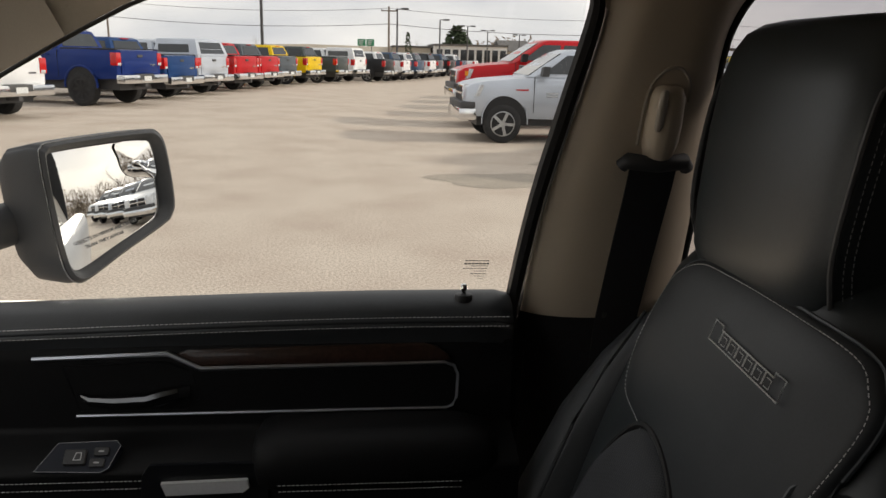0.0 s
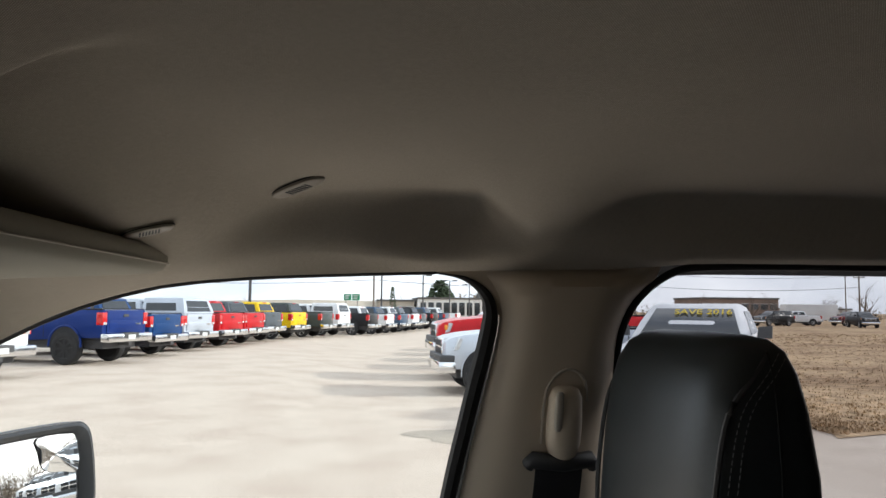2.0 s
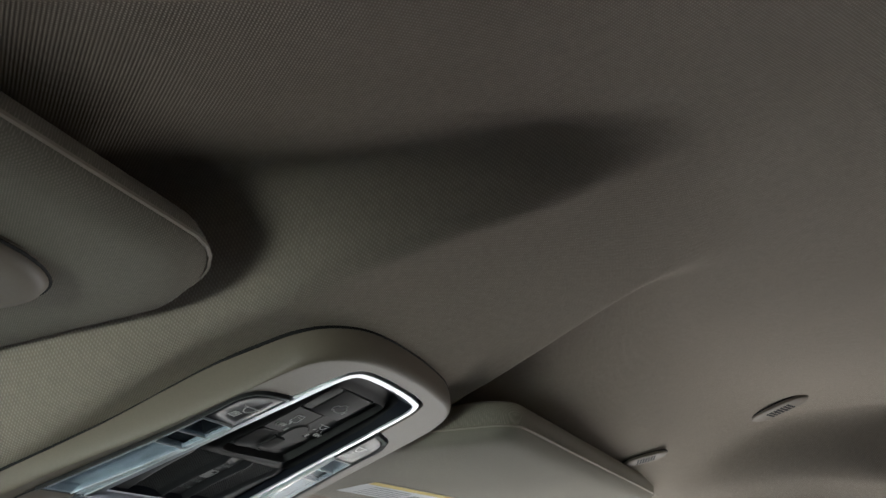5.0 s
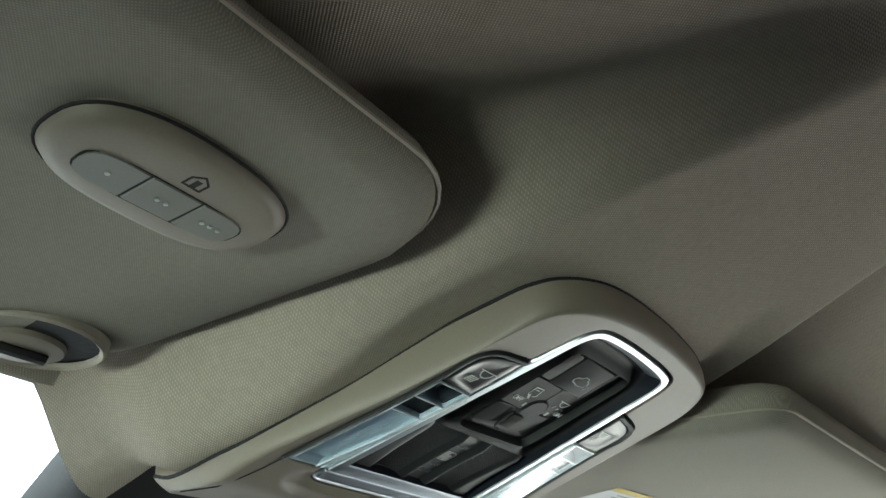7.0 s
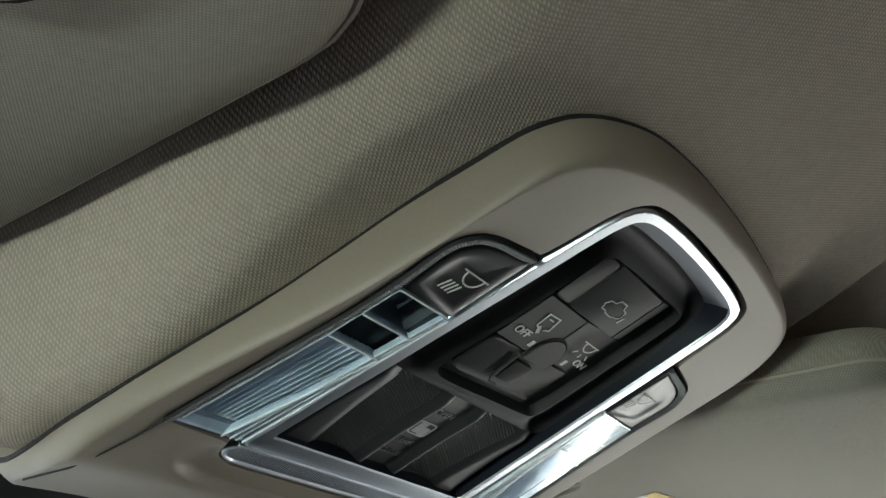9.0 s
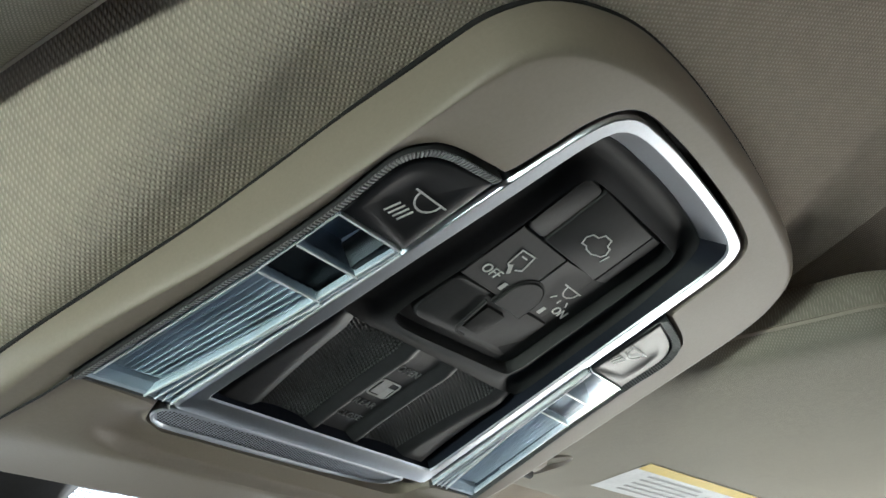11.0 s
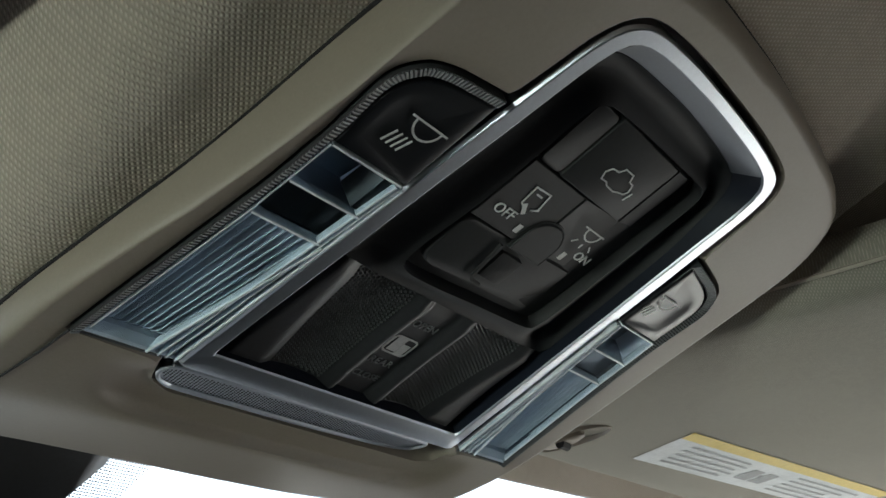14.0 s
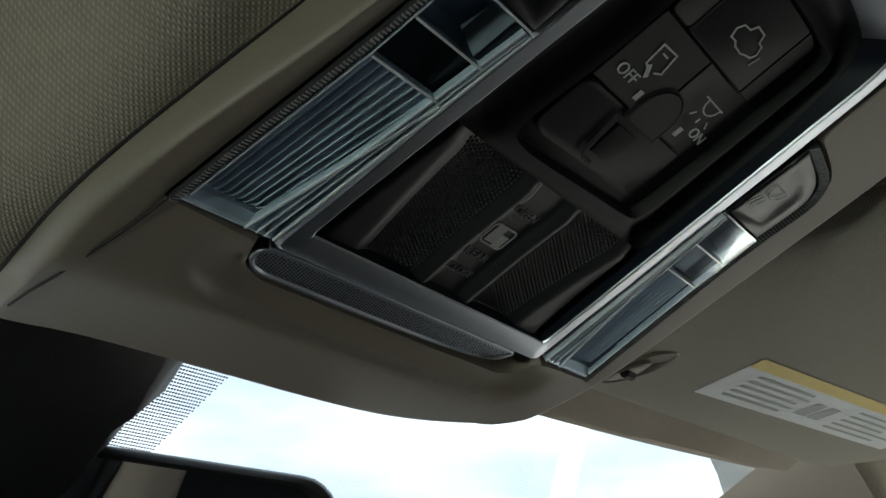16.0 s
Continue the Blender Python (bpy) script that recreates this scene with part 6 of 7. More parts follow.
for i in range(6):
    a = 0.15 + 0.128 * i
    stroke([(a, 0.18), (a, 0.78)])
    stroke([(a + 0.03, 0.20), (a + 0.085, 0.20), (a + 0.085, 0.60), (a + 0.03, 0.60)], 0.0006)
part("embroidered_badge", bm, M["thread"], seat, "grey embroidered outline badge")
# headrest
def hr_front(z):
    return 0.455 + 0.12 * (z - 1.60)


rings = []
# height, half width, front and rear off the front line
HR = ((1.458, 0.104, 0.034, 0.110), (1.472, 0.136, 0.018, 0.138), (1.505, 0.154, 0.006, 0.152), (1.56, 0.160, 0.0, 0.148), (1.65, 0.163, -0.002, 0.130), (1.71, 0.161, 0.0, 0.112), (1.745, 0.155, 0.006, 0.099), (1.766, 0.144, 0.016, 0.088), (1.777, 0.124, 0.028, 0.078), (1.781, 0.090, 0.040, 0.066))
for z, w, d0, d1 in HR:
    r = []
    n = 52
    for k in range(n):
        t = 2 * math.pi * k / n
        c, s_ = math.cos(t), math.sin(t)
        px = math.copysign(abs(c) ** 0.42, c)
        py = math.copysign(abs(s_) ** 0.42, s_)
        xm, hx = hr_front(z) + (d0 + d1) / 2, (d1 - d0) / 2
        r.append((xm + hx * px, 0.026 + w * py, z))
    rings.append(r)


def back(z):
    """How far the piping of the headrest's face lies behind its front."""
    return 0.012 + 0.030 * ss(1.69, 1.77, z) + 0.016 * ss(1.56, 1.47, z)


hr = part("headrest", loft(rings), M["leather"], seat, sharp=75)
for s in (-1, 1):
    edge = smooth_path([(hr_front(z) + d0 + back(z), 0.026 + s * (w - 0.003), z) for z, w, d0, d1 in HR[1:8]], 4)
    part("piping", tube(edge, 0.0030, 6), M["grey_plastic"], hr)
    for off in (0.010, 0.019):
        e2 = smooth_path([(hr_front(z) + d0 + back(z) + off, 0.026 + s * (w + 0.0008), z) for z, w, d0, d1 in HR[1:8]], 4)
        part("stitching", stitches(e2, 0.004, 0.0028, 0.0005), M["dim_mark"], hr)
    e3 = [(hr_front(z) + d0 + (d1 - d0) * 0.55, 0.026 + s * (w + 0.001), z) for z, w, d0, d1 in HR[2:8]]
    part("side_seam", tube(e3, 0.0012, 5), M["rubber"], hr)
for y in (-0.065, 0.065):
    part("post", tube([(0.505, y, 1.50), (0.512, y, 1.56)], 0.006, 8), M["chrome"], hr)
part("seat_base", loft([[(x, y, z) for x, z in ((-0.05, 0.86), (0.0, 0.93), (0.30, 0.90), (0.50, 0.88), (0.50, 0.62), (0.0, 0.62))] for y in (-0.26, -0.2, 0.2, 0.26)]), M["leather"], seat)

# ---- outside mirror on the passenger's door ----
mn = Vector((0.83, -0.545, 0.105)).normalized()
ma = Vector((0.545, 0.83, 0)).normalized()
mu = mn.cross(ma)
MC = Matrix(((ma.x, mu.x, mn.x, -0.441), (ma.y, mu.y, mn.y, 1.11), (ma.z, mu.z, mn.z, 1.456), (0, 0, 0, 1)))
side_mirror = thing("side_mirror", "black and chrome-edged outside mirror with a spotter corner", "side mirror", MC)
G = [(-0.112, 0.080), (-0.107, 0.094), (-0.092, 0.100), (0.0, 0.105), (0.080, 0.106), (0.101, 0.101), (0.112, 0.084), (0.117, 0.04), (0.117, -0.016), (0.108, -0.038), (0.088, -0.051), (0.0, -0.082), (-0.062, -0.106), (-0.086, -0.108), (-0.100, -0.092), (-0.106, -0.06), (-0.110, 0.0)]
g_out = [(p.x, p.y) for p in smooth_path([(a, b, 0) for a, b in G], 4, True)]


def scaled(k, dx=0.0, dy=0.0):
    return [(x * k + dx, y * k + dy) for x, y in g_out]


rings = [[(x, y, -0.010) for x, y in scaled(1.0)], [(x, y, 0.010) for x, y in scaled(1.06, 0.004)], [(x, y, 0.016) for x, y in scaled(1.12, 0.006)], [(x, y, 0.010) for x, y in scaled(1.17, 0.008)], [(x, y, -0.02) for x, y in scaled(1.2, 0.006)], [(x, y, -0.07) for x, y in scaled(1.14, -0.01)], [(x, y, -0.105) for x, y in scaled(0.9, -0.03)], [(x, y, -0.12) for x, y in scaled(0.5, -0.04)]]
part("housing", loft(rings, caps=(False, True)), M["black"], side_mirror, sharp=50)
part("housing_edge", tube([(x, y, 0.006) for x, y in scaled(1.185, 0.008)] + [(scaled(1.185, 0.008)[0][0], scaled(1.185, 0.008)[0][1], 0.006)], 0.0016, 6), M["dark_chrome"], side_mirror, "silver housing edge")
bm = bmesh.new()
R = 1.6
gc = bm.verts.new((0, 0, 0.0))
prev = None
for k in lin(0.12, 1.0, 9):
    row = [bm.verts.new((x * k, y * k, -((x * k) ** 2 + (y * k) ** 2) / (2 * R))) for x, y in g_out]
    n = len(row)
    for i in range(n):
        if prev is None:
            bm.faces.new((gc, row[i], row[(i + 1) % n]))
        else:
            bm.faces.new((prev[i], row[i], row[(i + 1) % n], prev[(i + 1) % n]))
    prev = row
mg = part("mirror_glass", bm, M["mirror"], side_mirror, "silvered convex glass", sharp=89)
# wide-angle corner
spot = [(0.034, 0.105), (0.036, 0.078), (0.040, 0.056), (0.054, 0.042), (0.086, 0.037), (0.116, 0.036), (0.115, 0.094), (0.099, 0.105)]
sp = [(p.x, p.y) for p in smooth_path([(a, b, 0) for a, b in spot], 3, True)]
sc = (0.068, 0.072)
bm = bmesh.new()
c0 = bm.verts.new((*sc, 0.003))
prev = None
for k in (0.25, 0.5, 0.75, 1.0):
    row = [bm.verts.new((sc[0] + (x - sc[0]) * k, sc[1] + (y - sc[1]) * k, 0.003 - 0.0016 * k * k - (sc[0] ** 2 + sc[1] ** 2) / (2 * R) * 0.3)) for x, y in sp]
    n = len(row)
    for i in range(n):
        if prev is None:
            bm.faces.new((c0, row[i], row[(i + 1) % n]))
        else:
            bm.faces.new((prev[i], row[i], row[(i + 1) % n], prev[(i + 1) % n]))
    prev = row
part("spotter", bm, M["mirror"], mg, sharp=89)
part("spotter_edge", tube([(x, y, 0.0004 - (x * x + y * y) / (2 * R) * 0.5) for x, y in sp[:14]], 0.0005, 5), M["rubber"], mg)
for t, y, x, size in (("OBJECTS IN MIRROR ARE CLOSER", -0.052, -0.012, 0.0092), ("THAN THEY APPEAR", -0.066, -0.018, 0.0092)):
    me = letters(t, size, thick=0.0001)
    me.transform(Matrix.Translation((x, y, 0.0008 - (x * x + y * y) / (2 * R))) @ Matrix.Rotation(radians(9), 4, "Z"))
    part("lettering", me, M["grey_plastic"], mg)
arm = [MC.inverted() @ Vector(p) for p in ((-0.66, 0.93, 1.40), (-0.65, 1.00, 1.41), (-0.58, 1.09, 1.43))]
part("arm", tube(arm, [0.032, 0.036, 0.04], 12, flat=1.0), M["black"], side_mirror)

# ---- inside mirror and the sensor cover on the windscreen ----
rm = thing("rear_view_mirror", "black framed rear-view mirror hung under the windscreen header", "rear-view mirror", look((-0.535, -0.018, 1.730), (-0.535 - 0.6, 0.377, 1.723 + 0.10), -4))
ro = rrect(-0.125, 0.125, -0.033, 0.033, 0.022, 6)
part("mirror_frame", loft([[(x * k, y * k2, z) for x, y in ro] for k, k2, z in ((0.94, 0.86, 0.004), (0.97, 0.92, 0.008), (1.0, 1.0, 0.006), (1.02, 1.05, -0.004), (0.98, 0.95, -0.018), (0.7, 0.6, -0.03))], caps=(False, True)), M["black"], rm, sharp=60)
part("mirror_glass", plate([(x * 0.94, y * 0.86) for x, y in ro], 0.001, 0.0042), M["mirror"], rm)
cov = thing("sensor_cover", "black plastic camera and sensor cover on the windscreen", "sensor cover", Matrix.Identity(4))
rings = []
for t, w, h in ((0.0, 0.064, 0.030), (0.045, 0.064, 0.045), (0.055, 0.058, 0.045), (0.12, 0.052, 0.055), (0.18, 0.040, 0.050), (0.22, 0.03, 0.02)):
    x, _, z = screen(t, 0.0)
    rings.append([(x + h * a, -0.062 + w * b, z - h * c) for a, b, c in ((0, 1, 0), (0.25, 0.95, 0.5), (0.35, 0.7, 0.9), (0.4, 0, 1.0), (0.35, -0.7, 0.9), (0.25, -0.95, 0.5), (0, -1, 0))])
part("cover", loft(rings), M["black"], cov, sharp=50)
part("stem", tube([(-0.56, -0.06, 1.79), (-0.555, -0.05, 1.76), (-0.55, -0.04, 1.735)], 0.012, 10), M["black"], cov)
# dotted shade strip beside it, on the glass
bm = bmesh.new()
for i in range(90):
    for j in range(30):
        t = 0.0 + 0.20 * i / 89
        y = -0.006 + 0.050 * (j + (0.5 if i % 2 else 0)) / 30 - 0.13 * t
        r = 0.00088 - 0.0002 * (j / 30)
        c = Vector(screen(t, y)) + Vector((0.004, 0, -0.004))
        e1 = Vector((0.81, 0, 0.585)) * r
        v = [bm.verts.new(c + e1 * math.cos(a) + Vector((0, 1, 0)) * r * math.sin(a)) for a in lin(0, 5.2, 6)]
        bm.faces.new(v)
tagged(part("shade_dots", bm, M["rubber"], cov), kind="stuff")

# the bonnet, seen from inside only as light on the lining
bm = strip(lambda y: [(x, y, 1.235 - 0.03 * (y / 0.8) ** 2 - 0.10 * ss(-1.7, -2.6, x)) for x in lin(-1.36, -2.65, 8)], lin(-0.86, 0.86, 9))
tagged(part("bonnet", bm, P["white"]), "white painted steel bonnet", "bonnet", kind="structure")


# ---- parked vehicles: local x forward, y to the vehicle's left, origin on the ground under the rear axle ----
TEMPLATES = {}


def revolve(profile, n=28, axis_y=True):
    """Profile of (y, radius) turned round the y axis."""
    return loft([[(r * math.cos(2 * math.pi * k / n), y, r * math.sin(2 * math.pi * k / n)) for k in range(n)] for y, r in profile])


def wheel_meshes(r, spokes):
    w = 0.135
    tyre = revolve([(-w * 0.8, r * 0.60), (-w, r * 0.68), (-w * 1.02, r * 0.85), (-w * 0.85, r * 0.97), (-w * 0.5, r), (w * 0.5, r), (w * 0.85, r * 0.97), (w * 1.02, r * 0.85), (w, r * 0.68), (w * 0.8, r * 0.60)])
    rim = revolve([(-w * 0.6, r * 0.64), (w * 0.92, r * 0.65), (w * 0.95, r * 0.61), (w * 0.55, r * 0.57), (w * 0.35, r * 0.1)], 28)
    for k in range(spokes):
        a = 2 * math.pi * k / spokes
        m = Matrix.Rotation(a, 4, "Y")
        box(rim, r * 0.08, r * 0.62, w * 0.45, w * 0.88, -r * 0.075, r * 0.075, m=m)
    box(rim, -r * 0.13, r * 0.13, w * 0.5, w * 0.95, -r * 0.13, r * 0.13)
    return mesh_of(tyre, "tyre"), mesh_of(rim, "rim")


def poly(points):
    bm = bmesh.new()
    bm.faces.new([bm.verts.new(p) for p in points])
    return bm


CABW = [(1.36, 0.95), (1.62, 0.865), (1.88, 0.745), (1.935, 0.66)]
CAB = [(1.36, 0.70, 3.08), (1.62, 0.80, 2.70), (1.88, 0.92, 2.28), (1.935, 1.05, 2.12)]


def cab_w(z):
    return curve_at(CABW, z)


def cab_x(z, front):
    return curve_at([(c[0], c[2 if front else 1]) for c in CAB], z)


def pickup(topper=False, lift=0.0, r=0.40, spokes=5, ram=False, suv=False):
    """Meshes of a crew-cab pickup: (name, mesh, material key, parent part)."""
    k = (topper, lift, r, spokes, ram, suv)
    if k in TEMPLATES:
        return TEMPLATES[k]
    out = []
    L = lift

    def add(name, bm, mat, parent=None, sharp=38):
        for v in bm.verts:
            if v.co.x > 3.62:
                v.co.x = 3.62 + (v.co.x - 3.62) * 0.84
        out.append((name, mesh_of(bm, name, sharp), mat, parent))

    ring_list = []
    for x, w, zl, zt in ((-1.15, 0.95, 0.66, 1.39), (-1.10, 0.985, 0.62, 1.405), (0.0, 1.0, 0.60, 1.41), (0.66, 1.0, 0.56, 1.40), (1.9, 1.0, 0.50, 1.38), (2.9, 1.0, 0.50, 1.36), (3.2, 0.995, 0.52, 1.33), (4.0, 0.975, 0.54, 1.26), (4.35, 0.945, 0.55, 1.20), (4.50, 0.90, 0.58, 1.12), (4.53, 0.86, 0.62, 1.02)):
        side = [(w * 0.95, zl), (w * 0.99, zl + 0.10), (w, zl + (zt - zl) * 0.45), (w * 0.995, zt - 0.20), (w * 0.975, zt - 0.06), (w * 0.93, zt)]
        mid = [(w * 0.5, zt + (0.03 if x > 3.0 else 0.0)), (-w * 0.5, zt + (0.03 if x > 3.0 else 0.0))]
        pts = side + mid + [(-y, z) for y, z in reversed(side)]
        ring_list.append([(x, y, z + L) for y, z in pts])
    add("body", loft(ring_list), "paint")
    # cab
    cab = []
    for z, x0, x1 in CAB:
        w = cab_w(z)
        cab.append([(x, y, z + L) for x, y in ((x0, -w * 0.96), (x0 + 0.08, -w), ((x0 + x1) / 2, -w * 1.01), (x1 - 0.12, -w), (x1, -w * 0.88), (x1 + 0.03, -w * 0.4), (x1 + 0.03, w * 0.4), (x1, w * 0.88), (x1 - 0.12, w), ((x0 + x1) / 2, w * 1.01), (x0 + 0.08, w), (x0, w * 0.96))])
    add("cab", loft(cab), "paint")
    za, zb = 1.43, 1.81
    for s in (1, -1):
        for x0a, x1a, x0b, x1b in ((cab_x(za, False) + 0.16, 1.78, cab_x(zb, False) + 0.18, 1.70), (1.86, cab_x(za, True) - 0.20, 1.78, cab_x(zb, True) - 0.16)):
            pts = [(x0a, s * (cab_w(za) * 1.012 + 0.004), za + L), (x1a, s * (cab_w(za) * 1.012 + 0.004), za + L), (x1b, s * (cab_w(zb) * 1.012 + 0.004), zb + L), (x0b, s * (cab_w(zb) * 1.012 + 0.004), zb + L)]
            inner = [(p[0] + 0.0, p[1] - s * 0.03, p[2]) for p in pts]
            add("side_window", loft([inner, pts]), "dark_glass", "cab")
        for x in (1.82, 0.72 if not suv else 0.4, 2.96):
            add("door_seam", boxed(x - 0.006, x + 0.006, s * 0.985 if s > 0 else -1.003, 1.003 if s > 0 else -0.985, 0.64 + L, 1.37 + L), "rubber", "body")
        for x in (1.00, 2.02):
            add("door_handle", boxed(x, x + 0.20, min(s * 0.99, s * 1.03), max(s * 0.99, s * 1.03), 1.22 + L, 1.26 + L, bevel=0.008), "chrome" if ram else "paint", "body")
        # wheel arches: black discs on the flank paint the wells' shade, lips around
        for xa in (0.0, 3.60):
            arch = [(xa + 0.51 * math.cos(t), s * 0.998, 0.45 + L * 0.8 + 0.52 * math.sin(t)) for t in lin(-0.15, math.pi + 0.15, 17)]
            add("wheel_arch", loft([arch, [(p[0], s * 1.006, p[2]) for p in arch]]), "rubber", "body")
            lip = [(xa + 0.525 * math.cos(t), s * 1.004, 0.45 + L * 0.8 + 0.535 * math.sin(t)) for t in lin(-0.1, math.pi + 0.1, 15)]
            add("arch_lip", tube(lip, 0.035 if lift else 0.014, 6), "paint", "body")
        add("mirror", loft([[(x, s * y, z + L) for x, y, z in ((xx, 1.02, 1.38), (xx, 1.24, 1.38), (xx - 0.02, 1.25, 1.58), (xx - 0.02, 1.04, 1.56))] for xx in (2.72, 2.86)]), "rubber" if not ram else "grey_plastic", "body")
        # lamps
        add("tail_lamp", boxed(-1.19, -0.98, min(s * 0.80, s * 0.995), max(s * 0.80, s * 0.995), 0.98 + L, 1.33 + L, bevel=0.02), "red_lens", "body")
        add("reversing_lamp", boxed(-1.196, -1.15, min(s * 0.82, s * 0.95), max(s * 0.82, s * 0.95), 0.985 + L, 1.06 + L, bevel=0.01), "clear_lens", "body")
        add("head_lamp", loft([[(x, s * y, z + L) for x, y, z in p] for p in (((4.50, 0.55, 0.94), (4.18, 0.965, 0.96), (4.08, 0.965, 1.18), (4.44, 0.55, 1.17)), ((4.575, 0.56, 0.93), (4.30, 0.995, 0.95), (4.16, 0.990, 1.19), (4.51, 0.56, 1.18)))]), "clear_lens", "body")
        if not ram:
            add("turn_lamp", boxed(4.24, 4.34, min(s * 0.955, s * 0.992), max(s * 0.955, s * 0.992), 1.02 + L, 1.14 + L, bevel=0.01), "amber", "body")
    add("rear_window", loft([[(cab_x(z, False) - o, y, z + L) for z, y in ((1.47, -0.72), (1.47, 0.72), (1.82, 0.62), (1.82, -0.62))] for o in (-0.02, 0.014)]), "dark_glass", "cab")
    add("windscreen", loft([[(cab_x(z, True) + 0.03 + o, y, z + L) for z, y in ((1.40, -0.80), (1.40, 0.80), (1.85, 0.63), (1.85, -0.63))] for o in (-0.04, 0.012)]), "dark_glass", "cab")
    add("brake_lamp", boxed(0.86, 0.93, -0.16, 0.16, 1.875 + L, 1.91 + L), "red_lens", "cab")
    # tail
    add("tailgate", boxed(-1.185, -1.14, -0.79, 0.79, 0.76 + L, 1.375 + L, bevel=0.02), "paint", "body")
    add("tailgate_crease", boxed(-1.192, -1.18, -0.70, 0.70, 0.84 + L, 1.10 + L, bevel=0.008), "paint", "tailgate")
    add("tailgate_handle", boxed(-1.205, -1.18, -0.11, 0.11, 1.20 + L, 1.28 + L, bevel=0.01), "grey_plastic", "tailgate")
    add("badge", boxed(-1.20, -1.18, -0.66, -0.44, 0.98 + L, 1.02 + L), "chrome", "tailgate")
    add("rear_bumper", boxed(-1.40, -1.12, -0.97, 0.97, 0.50 + L, 0.74 + L, bevel=0.04), "chrome", "body")
    add("bumper_step", boxed(-1.41, -1.2, -0.32, 0.32, 0.60 + L, 0.755 + L, bevel=0.02), "grey_plastic", "body")
    add("plate", boxed(-1.418, -1.40, -0.16, 0.16, 0.57 + L, 0.70 + L), "label_white", "body")
    add("tow_bar", boxed(-1.36, -0.9, -0.06, 0.06, 0.40 + L, 0.50 + L, bevel=0.01), "steel", "body")
    add("underbody", boxed(-1.0, 4.2, -0.70, 0.70, 0.34 + L * 0.8, 0.66 + L), "steel", "body")
    # nose
    add("grille", boxed(4.42, 4.555, -0.55, 0.55, 0.82 + L, 1.16 + L, bevel=0.03), "chrome", "body")
    for y0, y1, z0, z1 in ((-0.49, -0.03, 1.01, 1.13), (0.03, 0.49, 1.01, 1.13), (-0.49, -0.03, 0.85, 0.97), (0.03, 0.49, 0.85, 0.97)):
        add("grille_mesh", boxed(4.54, 4.565, y0, y1, z0 + L, z1 + L), "rubber", "grille")
    add("bumper_cap", boxed(4.28, 4.66, -0.97, 0.97, 0.70 + L, 0.84 + L, bevel=0.04), "grey_plastic", "body")
    add("front_bumper", boxed(4.25, 4.70, -0.98, 0.98, 0.46 + L, 0.71 + L, bevel=0.06), "chrome", "body")
    if ram:
        add("bonnet_badge", boxed(3.08, 3.34, 0.988, 1.004, 1.08, 1.11), "red_lens", "body")
        for i in range(2):
            add("door_badge", boxed(2.45, 2.70, 0.995, 1.012, 1.02 - 0.06 * i, 1.05 - 0.06 * i), "chrome", "body")
    if suv:
        add("load_body", loft([[(x, y, z + L) for x, y in ((-1.05 + d, -w), (0.95, -w * 1.0), (0.95, w), (-1.05 + d, w))] for z, w, d in ((1.36, 0.945, 0.0), (1.62, 0.862, 0.10), (1.88, 0.742, 0.22), (1.93, 0.66, 0.34))]), "paint", "body")
        for s in (1, -1):
            add("load_window", loft([[(x, s * (cab_w(z) + o), z + L) for x, z in ((-0.72, za), (0.62, za), (0.70, zb), (-0.60, zb))] for o in (-0.02, 0.012)]), "dark_glass", "load_body")
        add("load_glass", loft([[(-1.05 + 0.55 * (z - 1.36) - o, y, z + L) for z, y in ((1.45, -0.76), (1.45, 0.76), (1.82, 0.62), (1.82, -0.62))] for o in (-0.02, 0.012)]), "dark_glass", "load_body")
    elif topper:
        add("topper", loft([[(x, y, z + L) for x, y in ((-1.16 + d, -w), (-1.0 + d, -w * 1.0), (0.66, -w), (0.66, w), (-1.0 + d, w), (-1.16 + d, w))] for z, w, d in ((1.40, 0.955, 0.0), (1.62, 0.90, 0.06), (1.90, 0.81, 0.17), (1.965, 0.75, 0.24), (1.985, 0.60, 0.36))]), "topper", "body")
        for s in (1, -1):
            pts = [(x, s * (0.978 - 0.30 * (z - 1.40)), z + L) for x, z in ((-0.80, 1.50), (0.48, 1.50), (0.52, 1.78), (-0.72, 1.78))]
            add("topper_window", loft([[(p[0], p[1] - s * 0.03, p[2]) for p in pts], pts]), "dark_glass", "topper")
        add("topper_hatch", loft([[(-1.165 + 0.36 * (z - 1.40) - o, y, z + L) for z, y in ((1.47, -0.74), (1.47, 0.74), (1.86, 0.66), (1.86, -0.66))] for o in (-0.02, 0.014)]), "dark_glass", "topper")
    else:
        # black sheet on the closed body, painting the dark inside of the bed
        add("bed_floor", boxed(-1.05, 0.62, -0.80, 0.80, 1.405 + L, 1.412 + L), "rubber", "body")
        for s in (1, -1):
            add("bed_rail", boxed(-1.12, 0.66, min(s * 0.82, s * 0.94), max(s * 0.82, s * 0.94), 1.39 + L, 1.435 + L, bevel=0.015), "rubber", "body")
    ty, ri = wheel_meshes(r, spokes)
    TEMPLATES[k] = (out, ty, ri, r)
    return TEMPLATES[k]


